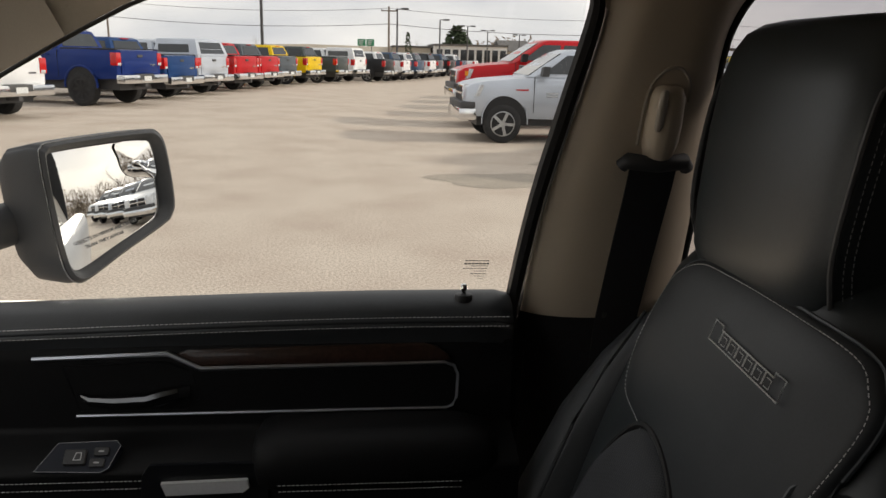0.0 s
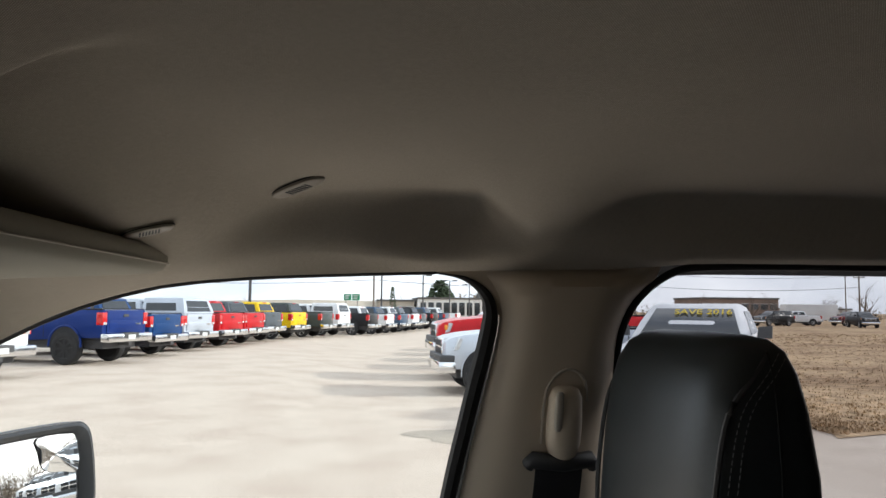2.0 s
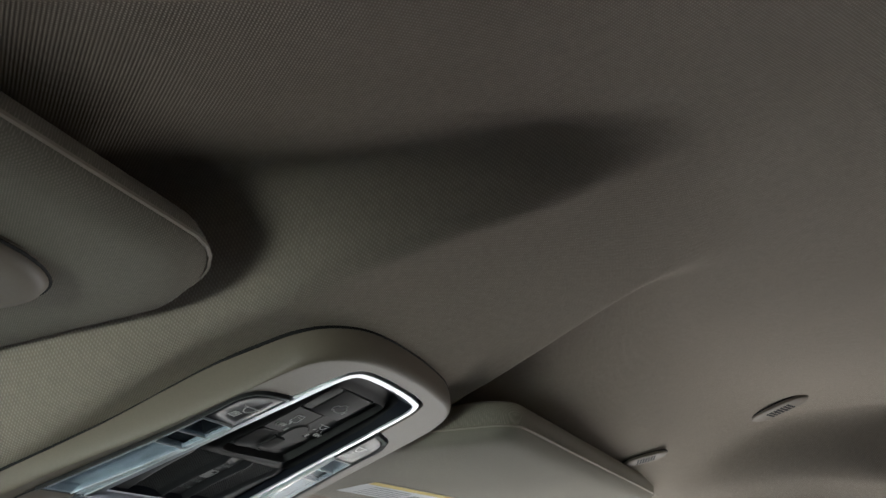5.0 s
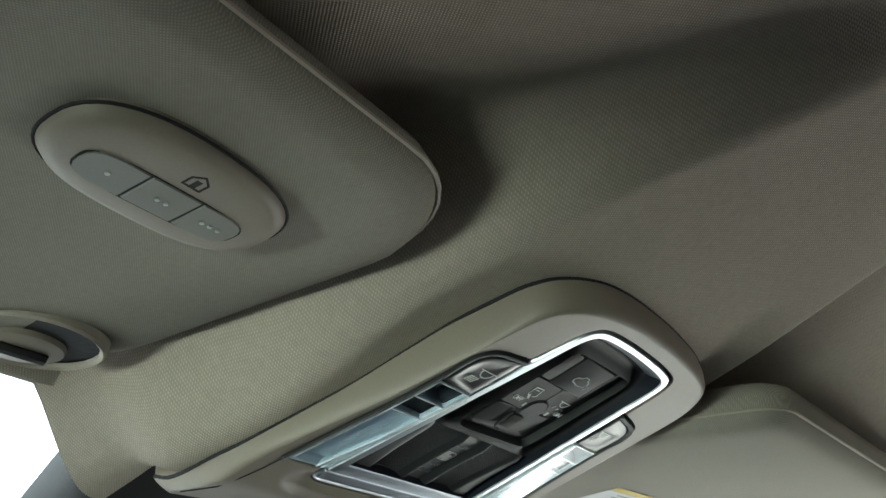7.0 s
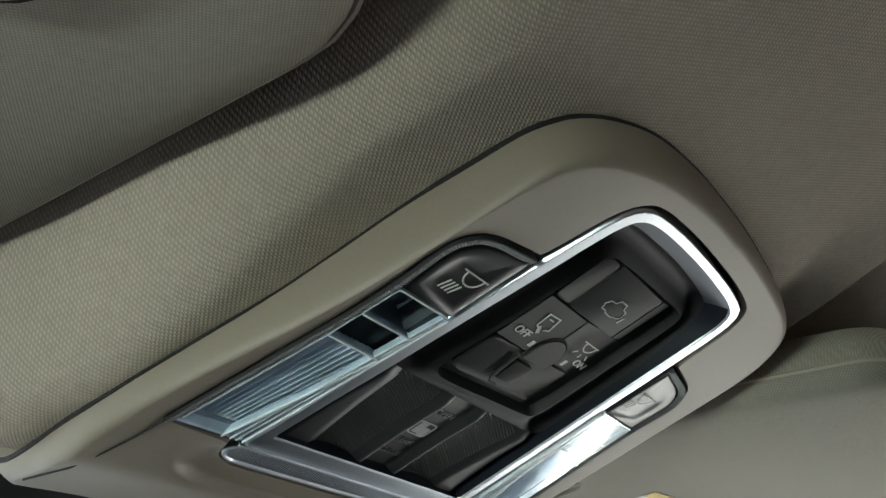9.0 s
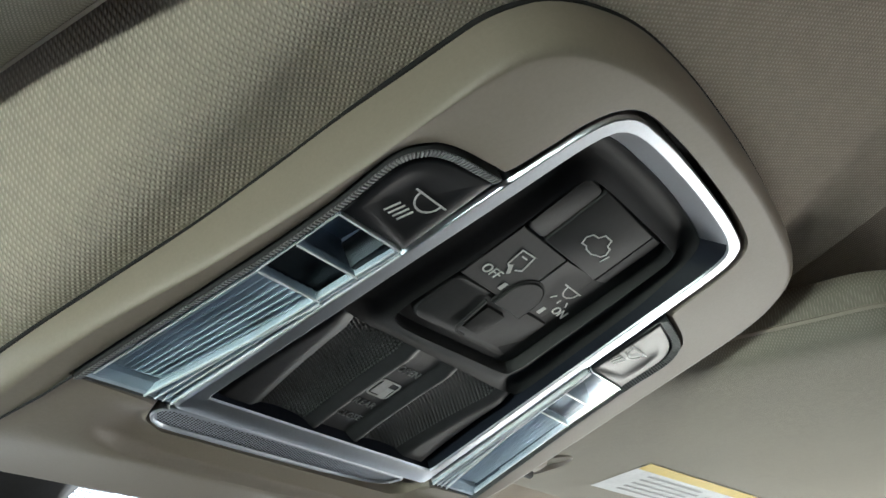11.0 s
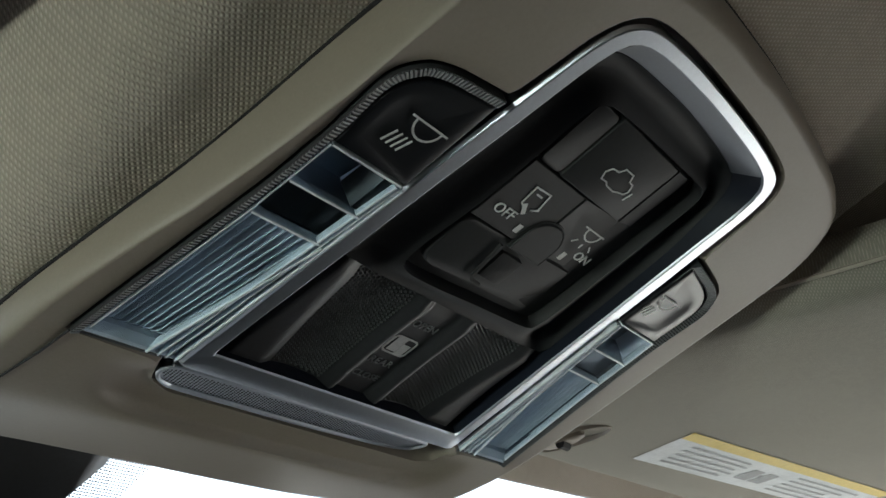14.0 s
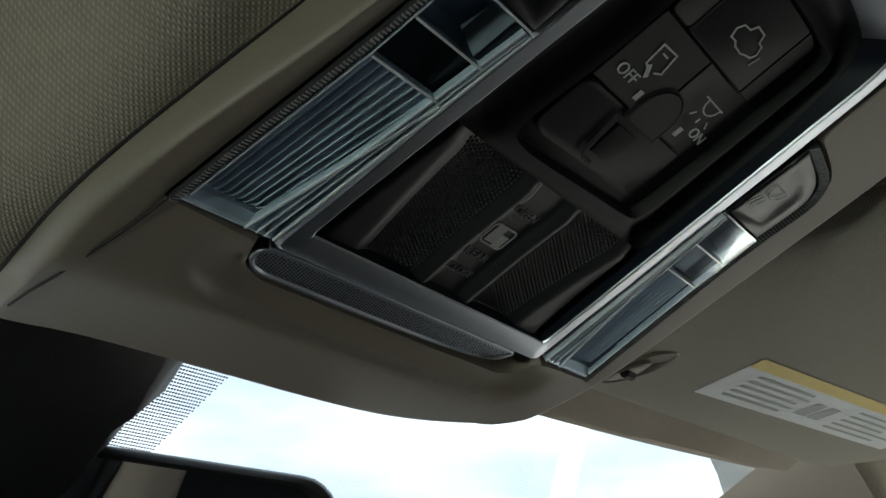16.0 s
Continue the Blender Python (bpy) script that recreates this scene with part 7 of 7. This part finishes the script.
def park(x, y, heading, colour, label, topper=None, lift=0.0, r=0.40, spokes=5, ram=False, suv=False, rim="rim", group="parked pickups", category="pickup truck"):
    parts_, ty, ri, r = pickup(topper is not None, lift, r, spokes, ram, suv)
    ob = thing("pickup_truck" if not suv else "parked_car", label, category, pose(x, y, lot_z(x, y), 0, 0, heading), group)
    made = {}
    for name, me, mat, parent in parts_:
        m = P[colour] if mat == "paint" else (P[topper] if mat == "topper" else M[mat])
        o = part(name, me, m, made.get(parent, ob))
        made.setdefault(name, o)
    for xa in (0.0, 3.60):
        for s in (1, -1):
            w = part("wheel", ty, M["tyre"], ob)
            w.location = (xa, s * 0.905, r)
            w.rotation_euler = (0, 0.5 * xa, 0 if s > 0 else math.pi)
            part("rim", ri, M[rim], w)
    return ob


HEAD = 159.6
side_dir = Vector((0.35, 0.94))
ROW = [(-8.61, 18.77, "white", None, 0.0, "white pickup truck parked tail out at the row's end"),
       (-7.27, 23.58, "blue", None, 0.14, "lifted deep blue pickup truck with black wheels and red tail lamps"),
       (-6.94, 26.97, "navy", None, 0.0, "navy pickup truck with a plain open bed"),
       (-6.48, 30.04, "silver", "silver", 0.0, "silver pickup truck with a silver topper and dark windows"),
       (-5.77, 32.90, "red", None, 0.0, "bright red pickup truck with a chrome rear bumper"),
       (-5.22, 35.60, "red", None, 0.0, "red pickup truck parked beside another red one"),
       (-4.72, 38.60, "grey", None, 0.0, "slate grey pickup truck with a chrome bumper"),
       (-3.70, 41.60, "yellow", None, 0.0, "yellow pickup truck with red tail lamps"),
       (-2.37, 44.60, "dark", None, 0.0, "dark green-grey pickup truck with alloy wheels"),
       (-1.42, 47.80, "white", "white", 0.0, "white pickup truck with a long white topper"),
       (0.40, 51.20, "black", None, 0.0, "black pickup truck with red tail lamps"),
       (1.65, 54.40, "white", None, 0.0, "white pickup truck with a dark rear bumper"),
       (2.85, 57.80, "steel_blue", None, 0.0, "steel blue pickup truck in the row"),
       (4.0, 61.20, "white", None, 0.0, "white crew-cab pickup truck in the row"),
       (4.90, 64.80, "grey", None, 0.0, "grey pickup truck in the row"),
       (6.30, 68.60, "black", None, 0.0, "black crew-cab pickup truck in the row"),
       (7.80, 72.60, "steel_blue", None, 0.0, "blue-grey pickup truck in the row"),
       (9.50, 77.00, "white", None, 0.0, "white pickup truck near the row's far end")]
for i, (x, y, c, top, lift, lbl) in enumerate(ROW):
    px, py = x - side_dir.x * 0.865, y - side_dir.y * 0.865
    park(px, py, HEAD + (i % 3 - 1) * 1.5, c, lbl, top, lift, 0.455 if lift else 0.40, 8 if lift else 5, rim="rim_black" if lift else "rim", group="row of parked pickups")

RB = 181.0
h = Vector((math.cos(radians(RB)), math.sin(radians(RB))))
base_b = Vector((6.34, 16.50))
for i, (c, lbl) in enumerate((("silver", "silver pickup truck with a chrome bumper and black bumper cap"), ("red", "red pickup truck parked behind the silver one"), ("white", "white pickup truck third in its row"), ("grey", "grey pickup truck fourth in its row"), ("silver", "silver pickup truck fifth in its row"), ("black", "black pickup truck sixth in its row"))):
    p = base_b + Vector((0.56, 3.35)) * i
    park(p.x - (0.35 if i == 1 else 0), p.y, RB, c, lbl, lift=0.26 if i == 1 else 0.0, r=0.46 if i == 1 else 0.40, ram=i != 1, group="facing row of pickups")

# the white pickup seen through the rear door, with its windscreen banner
hs = Vector((math.cos(radians(238)), math.sin(radians(238))))
sv_p = Vector((5.8, 12.0)) - hs * 2.55
save = park(sv_p.x, sv_p.y, 238, "white", "white pickup truck with yellow lettering on its windscreen", ram=True, group="facing row of pickups")
me = letters("SAVE 2016", 0.21, thick=0.003)
dx, dz = cab_x(1.85, True) - cab_x(1.40, True), 0.45
zc = 1.79
me.transform(Matrix.Translation((cab_x(zc, True) + 0.055, 0.16, zc)) @ Matrix.Rotation(math.atan2(dx, dz), 4, "Y") @ Matrix(((0, 0, 1, 0), (1, 0, 0, 0), (0, 1, 0, 0), (0, 0, 0, 1))))
part("banner_lettering", me, M["yellow_mark"], save, "yellow vinyl letters")

# pickups behind, seen in the outside mirror
for i, (fx, fy) in enumerate(((12.4, 3.5), (15.2, 2.75), (18.0, 2.0), (21.0, 1.5))):
    hd = Vector((math.cos(radians(222)), math.sin(radians(222))))
    p = Vector((fx, fy)) - hd * 4.4
    park(p.x, p.y, 222, "white" if i != 1 else "silver", "pale pickup truck parked nose towards the lane behind", ram=True, group="pickups behind")

# far vehicles across the field
for x, y, hd, c, lbl, s in ((54.5, 92, 200, "black", "black car parked far across the field", True), (59.5, 94, 170, "white", "white pickup truck far across the field", False), (60.5, 86, 255, "black", "dark car parked at the field's edge", True), (67.5, 95, 190, "maroon", "maroon pickup truck far across the field", False), (69.5, 88, 250, "white", "white van-like car far across the field", True), (78.0, 97, 185, "silver", "silver pickup truck far across the field", False)):
    park(x, y, hd, c, lbl, suv=s, group="far vehicles", category="car" if s else "pickup truck")
trailer = thing("box_trailer", "white box trailer behind the far vehicles", "trailer", pose(64.0, 102, 0, 0, 0, 172), "far vehicles")
part("box_body", boxed(-4.0, 3.2, -1.2, 1.2, 0.7, 2.9, bevel=0.05), M["wall_white"], trailer)
for xa in (-1.2, -0.2):
    for s in (1, -1):
        w = part("wheel", pickup()[1], M["tyre"], trailer)
        w.location = (xa, s * 1.05, 0.40)

# ---- darker grey patches on the lot ----
for cx, cy, a, b, seed in ((2.1, 10.5, 1.3, 0.75, 2), (3.5, 12.3, 0.9, 0.4, 5)):
    rp = random.Random(seed)
    pts = [(cx + a * math.cos(t) * rp.uniform(0.75, 1.1), cy + b * math.sin(t) * rp.uniform(0.75, 1.1)) for t in lin(0, 2 * math.pi, 19)[:-1]]
    pts = smooth_path([(x, y, lot_z(x, y) + 0.003) for x, y in pts], 3, True)
    tagged(part("ground_stain", poly([tuple(p) for p in pts]), M["grey_gravel"]), "grey patch on the gravel lot", "ground stain", kind="structure")

# ---- field, lane and horizon ----
bm = poly([(x, y, 0.012) for x, y in ((7.0, 9.95), (9.2, 15), (11.5, 24), (18, 42), (28, 62), (44, 83), (70, 84), (140, 86), (400, 105), (400, 60), (140, 44), (60, 29), (30, 17.5), (14, 12.2))])
bmesh.ops.triangulate(bm, faces=bm.faces)
tagged(part("field", bm, M["grass"]), "dry winter grass field with bare soil", "field", kind="structure")
bm = poly([(x, y, 0.010) for x, y in ((-900, 88), (-100, 88), (60, 84), (400, 110), (900, 140), (900, 900), (-900, 900))])
bmesh.ops.triangulate(bm, faces=bm.faces)
tagged(part("land", bm, M["grass"]), "brown winter land beyond the lot", "land", kind="structure")

rng = random.Random(5)
bm = bmesh.new()
for _ in range(5200):
    x = 7.2 + rng.random() ** 1.4 * 40
    lo, hi = 10.2 + 0.33 * (x - 7), 10.5 + 2.4 * (x - 7)
    y = lo + rng.random() * (min(hi, 58) - lo)
    hgt = rng.uniform(0.025, 0.075) * (1.8 if y > 40 else 1.0)
    for _ in range(4):
        a = rng.uniform(0, 6.28)
        ox, oy = 0.10 * rng.uniform(-1, 1), 0.10 * rng.uniform(-1, 1)
        w = 0.012 + y * 0.0003
        v = [bm.verts.new(q) for q in ((x + ox - w * math.sin(a), y + oy + w * math.cos(a), 0.01), (x + ox + w * math.sin(a), y + oy - w * math.cos(a), 0.01), (x + ox + 0.5 * hgt * math.cos(a), y + oy + 0.5 * hgt * math.sin(a), hgt))]
        bm.faces.new(v)
tagged(part("grass_tufts", bm, M["grass"]), "tufts of dry pale grass", "grass", kind="stuff")


def tree_mesh(seed, height, spread=0.32, levels=5):
    """A bare winter tree: tapered trunk with limbs and twigs."""
    rg = random.Random(seed)
    trunk, twigs = bmesh.new(), bmesh.new()

    def grow(p, d, length, r, level):
        n = 3
        pts, rad = [p], [r]
        for i in range(n):
            d = (d + Vector((rg.uniform(-1, 1), rg.uniform(-1, 1), rg.uniform(-0.3, 0.6))) * 0.13).normalized()
            p = p + d * length / n
            pts.append(p)
            rad.append(r * (1 - 0.45 * (i + 1) / n))
        tube(pts, rad, 5 if level < 2 else 3, trunk if level < 2 else twigs)
        if level >= levels:
            return
        for _ in range(3 if level < 3 else 2):
            k = rg.randint(1, n)
            a = rg.uniform(0, 6.28)
            nd = (d * 0.75 + Vector((math.cos(a), math.sin(a), rg.uniform(0.0, 0.5))) * rg.uniform(0.5, 0.95)).normalized()
            grow(pts[k], nd, length * rg.uniform(0.55, 0.78), rad[k] * 0.62, level + 1)

    grow(Vector((0, 0, 0)), Vector((0, 0, 1)), height * 0.36, height * 0.030, 0)
    return mesh_of(trunk, "trunk"), mesh_of(twigs, "twigs")


kinds = [tree_mesh(s, 8.0) for s in (3, 8, 21)]
TREES = [(63, 140, 0.85), (69.5, 150, 0.95), (78, 152, 0.8), (82, 150, 1.0), (86.5, 150, 1.05), (93.5, 145, 1.0), (100, 150, 1.0), (107.5, 150, 1.35), (112, 155, 0.9), (36, 150, 0.9), (31, 140, 0.7), (26, 150, 0.9), (-70, 150, 1.0), (-58, 145, 0.8), (-80, 150, 1.1), (-104, 160, 1.0), (-92, 165, 0.8), (-49, 165, 0.9), (-37, 160, 0.7), (-24, 165, 0.85), (-12, 160, 0.7), (-2, 165, 0.8), (10, 160, 0.9), (74, 148, 0.9), (90, 152, 0.85), (97, 148, 0.9), (118, 150, 1.1), (124, 155, 0.9)]
for i, (x, y, k) in enumerate(TREES):
    t = thing("bare_tree", "bare leafless winter tree with thin twigs", "tree", pose(x, y, 0, 0, 0, 47 * i) @ Matrix.Scale(k, 4), "bare trees")
    part("trunk", kinds[i % 3][0], M["bark"], t)
    part("twigs", kinds[i % 3][1], M["bark"], t)
# trees behind, which show in the mirror
for i, (x, y, k) in enumerate(((38, 6, 0.85), (45, 12, 1.0), (52, 4, 0.9), (42, 18, 0.8), (58, 16, 1.1))):
    t = thing("bare_tree", "bare leafless winter tree with thin twigs", "tree", pose(x, y, 0, 0, 0, 31 * i) @ Matrix.Scale(k, 4), "bare trees")
    part("trunk", kinds[i % 3][0], M["bark"], t)
    part("twigs", kinds[(i + 1) % 3][1], M["bark"], t)


def brush(name, label, spots, mat, seed):
    rg = random.Random(seed)
    bm = bmesh.new()
    for x, y, w, hgt, n in spots:
        for _ in range(n):
            px, py = x + rg.uniform(-w, w), y + rg.uniform(-3, 3)
            top = hgt * rg.uniform(0.45, 1.0)
            s = hgt * 0.10
            for _ in range(5):
                a = rg.uniform(0, 6.28)
                z = top * rg.uniform(0.0, 1.0)
                c = Vector((px + s * rg.uniform(-1, 1), py, z))
                e = Vector((math.cos(a), 0.3, math.sin(a))) * s * rg.uniform(0.5, 1.3)
                f = Vector((-math.sin(a), 0.3, math.cos(a))) * s * 0.22
                bm.faces.new([bm.verts.new(q) for q in (c - e, c + f, c + e, c - f)])
    return tagged(part(name, bm, mat), label, "brush", kind="stuff")


brush("far_brush", "low leafless brush along the horizon", [(-90 + 9 * i, 150 + 5 * (i % 3), 7, 2.0 + 0.9 * ((i * 7) % 4) / 3, 60) for i in range(12)] + [(55 + 8 * i, 170, 6, 2.2 + 1.3 * ((i * 5) % 3) / 2, 60) for i in range(14)] + [(22 + 4 * i, 165, 4, 4.5 + (i % 3), 70) for i in range(5)], M["brush"], 4)
brush("hedge", "leafless hedge behind the parked row", [(34 + 3 * i, -2 + 4.2 * i, 4, 3.4, 260) for i in range(9)], M["brush"], 9)


def evergreen(x, y, r, hgt, seed):
    t = thing("evergreen_tree", "dark evergreen tree with a dense crown", "tree", pose(x, y, 0, 0, 0, 0), "evergreens")
    part("trunk", tube([(0, 0, 0), (0, 0, hgt * 0.5)], [r * 0.09, r * 0.05], 7), M["bark"], t)
    rg = random.Random(seed)
    bm = bmesh.new()
    for _ in range(700):
        z = rg.uniform(0.12, 1.0)
        rr = r * (1.05 - z) ** 0.6 * rg.uniform(0.55, 1.0)
        a = rg.uniform(0, 6.28)
        c = Vector((rr * math.cos(a), rr * math.sin(a), z * hgt))
        e = Vector((rg.uniform(-1, 1), rg.uniform(-1, 1), rg.uniform(-0.6, 0.6))) * r * 0.17
        f = Vector((rg.uniform(-1, 1), rg.uniform(-1, 1), rg.uniform(-0.6, 0.6))) * r * 0.13
        bm.faces.new([bm.verts.new(q) for q in (c - e, c + f, c + e, c - f)])
    part("crown", bm, M["evergreen"], t)


evergreen(17.3, 158, 4.2, 7.6, 1)
evergreen(5.6, 120, 0.9, 5.2, 2)
evergreen(-47, 118, 2.2, 4.4, 3)
evergreen(-42, 118, 1.8, 4.8, 4)


def building(x0, x1, y, depth, height, mat, label, windows=0, win_h=(1.0, 2.6), gable=0.0):
    b = thing("building", label, "building", pose((x0 + x1) / 2, y + depth / 2, 0), "far buildings")
    w = (x1 - x0) / 2
    part("wall", boxed(-w, w, -depth / 2, depth / 2, 0, height), mat, b)
    if gable:
        part("roof", loft([[(x, yy, z) for yy, z in ((-depth / 2 - 0.4, height), (0, height + gable), (depth / 2 + 0.4, height))] for x in (-w - 0.4, w + 0.4)]), M["roofing"], b)
    else:
        part("roof", boxed(-w - 0.2, w + 0.2, -depth / 2 - 0.2, depth / 2 + 0.2, height, height + 0.35), M["roofing"], b)
    for i in range(windows):
        cx = -w + (i + 0.5) * 2 * w / windows
        hw = w / windows * 0.72
        win = part("window", boxed(cx - hw, cx + hw, -depth / 2 - 0.06, -depth / 2 + 0.1, *win_h), M["dark_glass"], b)
        part("frame", boxed(cx - hw - 0.06, cx + hw + 0.06, -depth / 2 - 0.09, -depth / 2 - 0.03, win_h[1], win_h[1] + 0.12), M["wall_white"], win)


building(11.5, 24.5, 140, 18, 3.6, M["wall_white"], "white dealership building with a glazed front", 9, (0.6, 3.0))
building(4.0, 11.0, 146, 14, 3.2, M["wall_tan"], "tan flat-roofed building beside the dealership", 4, (0.8, 2.2))
building(25.5, 31, 150, 14, 3.0, M["wall_tan"], "tan building with a pale gable", 2, (0.8, 2.0), 2.2)
building(72, 89, 152, 14, 4.4, M["wall_brown"], "brown low office building behind the trees", 8, (2.2, 3.4))
building(97, 118, 170, 12, 2.4, M["wall_white"], "long white shed far off", 0)
building(-100, -62, 165, 14, 2.6, M["wall_tan"], "tan flat building beyond the parked row", 6, (0.8, 2.0))
wall = thing("far_embankment", "tan overpass embankment behind the lot", "embankment", pose(-12, 150, 0), "")
part("bank", loft([[(x, y, z) for y, z in ((-6, 0), (-2, hh), (2, hh), (6, 0))] for x, hh in ((-46, 1.9), (-20, 2.9), (0, 3.4), (18, 3.2), (26, 2.2))]), M["wall_tan"], wall)


def lamp_post(x, y, hgt, heads, label):
    t = thing("lamp_post", label, "lamp post", pose(x, y, lot_z(x, y)), "lot lamps")
    part("pole", tube([(0, 0, 0), (0, 0, hgt)], [0.10, 0.07], 10), M["steel"], t)
    part("base", tube([(0, 0, 0), (0, 0, 0.5)], 0.22, 10), M["wall_white"], t)
    for s in heads:
        part("arm", tube([(0, 0, hgt - 0.05), (s * 0.5, 0, hgt - 0.02)], 0.035, 6), M["steel"], t)
        part("head", boxed(min(s * 0.35, s * 1.0), max(s * 0.35, s * 1.0), -0.2, 0.2, hgt - 0.10, hgt + 0.06, bevel=0.03), M["steel"], t)


lamp_post(-6.32, 46.3, 9.0, (1,), "tall dark steel lot lamp post behind the row")
for x, y, hgt, hd in ((2.31, 70, 5.76, (1,)), (7.44, 85, 5.6, (1,)), (12.3, 100, 5.6, (1, -1)), (16.4, 110, 5.45, (1, -1)), (22.5, 118, 5.2, (1, -1))):
    lamp_post(x, y, hgt, hd, "dark steel lot lamp post with a flat head")
POLES = [(-64, 96, 7.2), (-30, 93, 7.2), (2.0, 90, 7.1), (36, 95, 7.0), (73, 103, 7.4), (103, 150, 10.7)]
for x, y, hgt in POLES:
    t = thing("utility_pole", "weathered timber utility pole with a crossarm", "utility pole", pose(x, y, 0), "utility poles")
    part("pole", tube([(0, 0, 0), (0, 0, hgt)], [0.14, 0.10], 8), M["timber"], t)
    part("crossarm", boxed(-0.9, 0.9, -0.06, 0.06, hgt - 0.55, hgt - 0.42), M["timber"], t)
    for s in (-0.8, 0.0, 0.8):
        part("insulator", tube([(s, 0, hgt - 0.42), (s, 0, hgt - 0.27)], 0.05, 6), M["grey_plastic"], t)
for dz, thick in ((-0.2, 0.022), (-1.9, 0.03)):
    wires = thing("overhead_wire", "thin dark overhead cable between poles", "cable", Matrix.Identity(4), "overhead cables")
    for (x0, y0, h0), (x1, y1, h1) in zip(POLES[:4], POLES[1:5]):
        part("span", tube([(x0 + (x1 - x0) * t, y0 + (y1 - y0) * t, h0 + (h1 - h0) * t + dz - 2.4 * t * (1 - t)) for t in lin(0, 1, 11)], thick, 4), M["steel"], wires)
road_sign = thing("road_sign", "green highway sign on two posts", "road sign", pose(-0.9, 131, 0))
for x0, x1 in ((-1.4, -0.06), (0.06, 1.36)):
    board = part("board", boxed(x0, x1, -0.04, 0.04, 3.15, 4.25, bevel=0.02), M["sign_green"], road_sign)
    bm = bmesh.new()
    for r in range(3):
        box(bm, x0 + 0.2, x1 - 0.25 - 0.12 * r, -0.06, -0.045, 3.92 - 0.27 * r, 4.04 - 0.27 * r)
    part("bars", bm, M["mark"], board)
for x in (-1.0, 0.95):
    part("post", tube([(x, 0.05, 0), (x, 0.05, 4.2)], 0.06, 6), M["steel"], road_sign)
pylon = thing("pylon_sign", "tall pylon sign with a red and white panel", "sign", pose(-50.5, 120, 0))
part("post", tube([(0, 0, 0), (0, 0, 4.6)], 0.12, 8), M["steel"], pylon)
part("panel", boxed(-0.75, 0.75, -0.12, 0.12, 4.2, 5.4, bevel=0.04), M["label_white"], pylon)
part("stripe", boxed(-0.70, 0.70, -0.14, -0.12, 4.75, 5.3), P["red"], pylon)
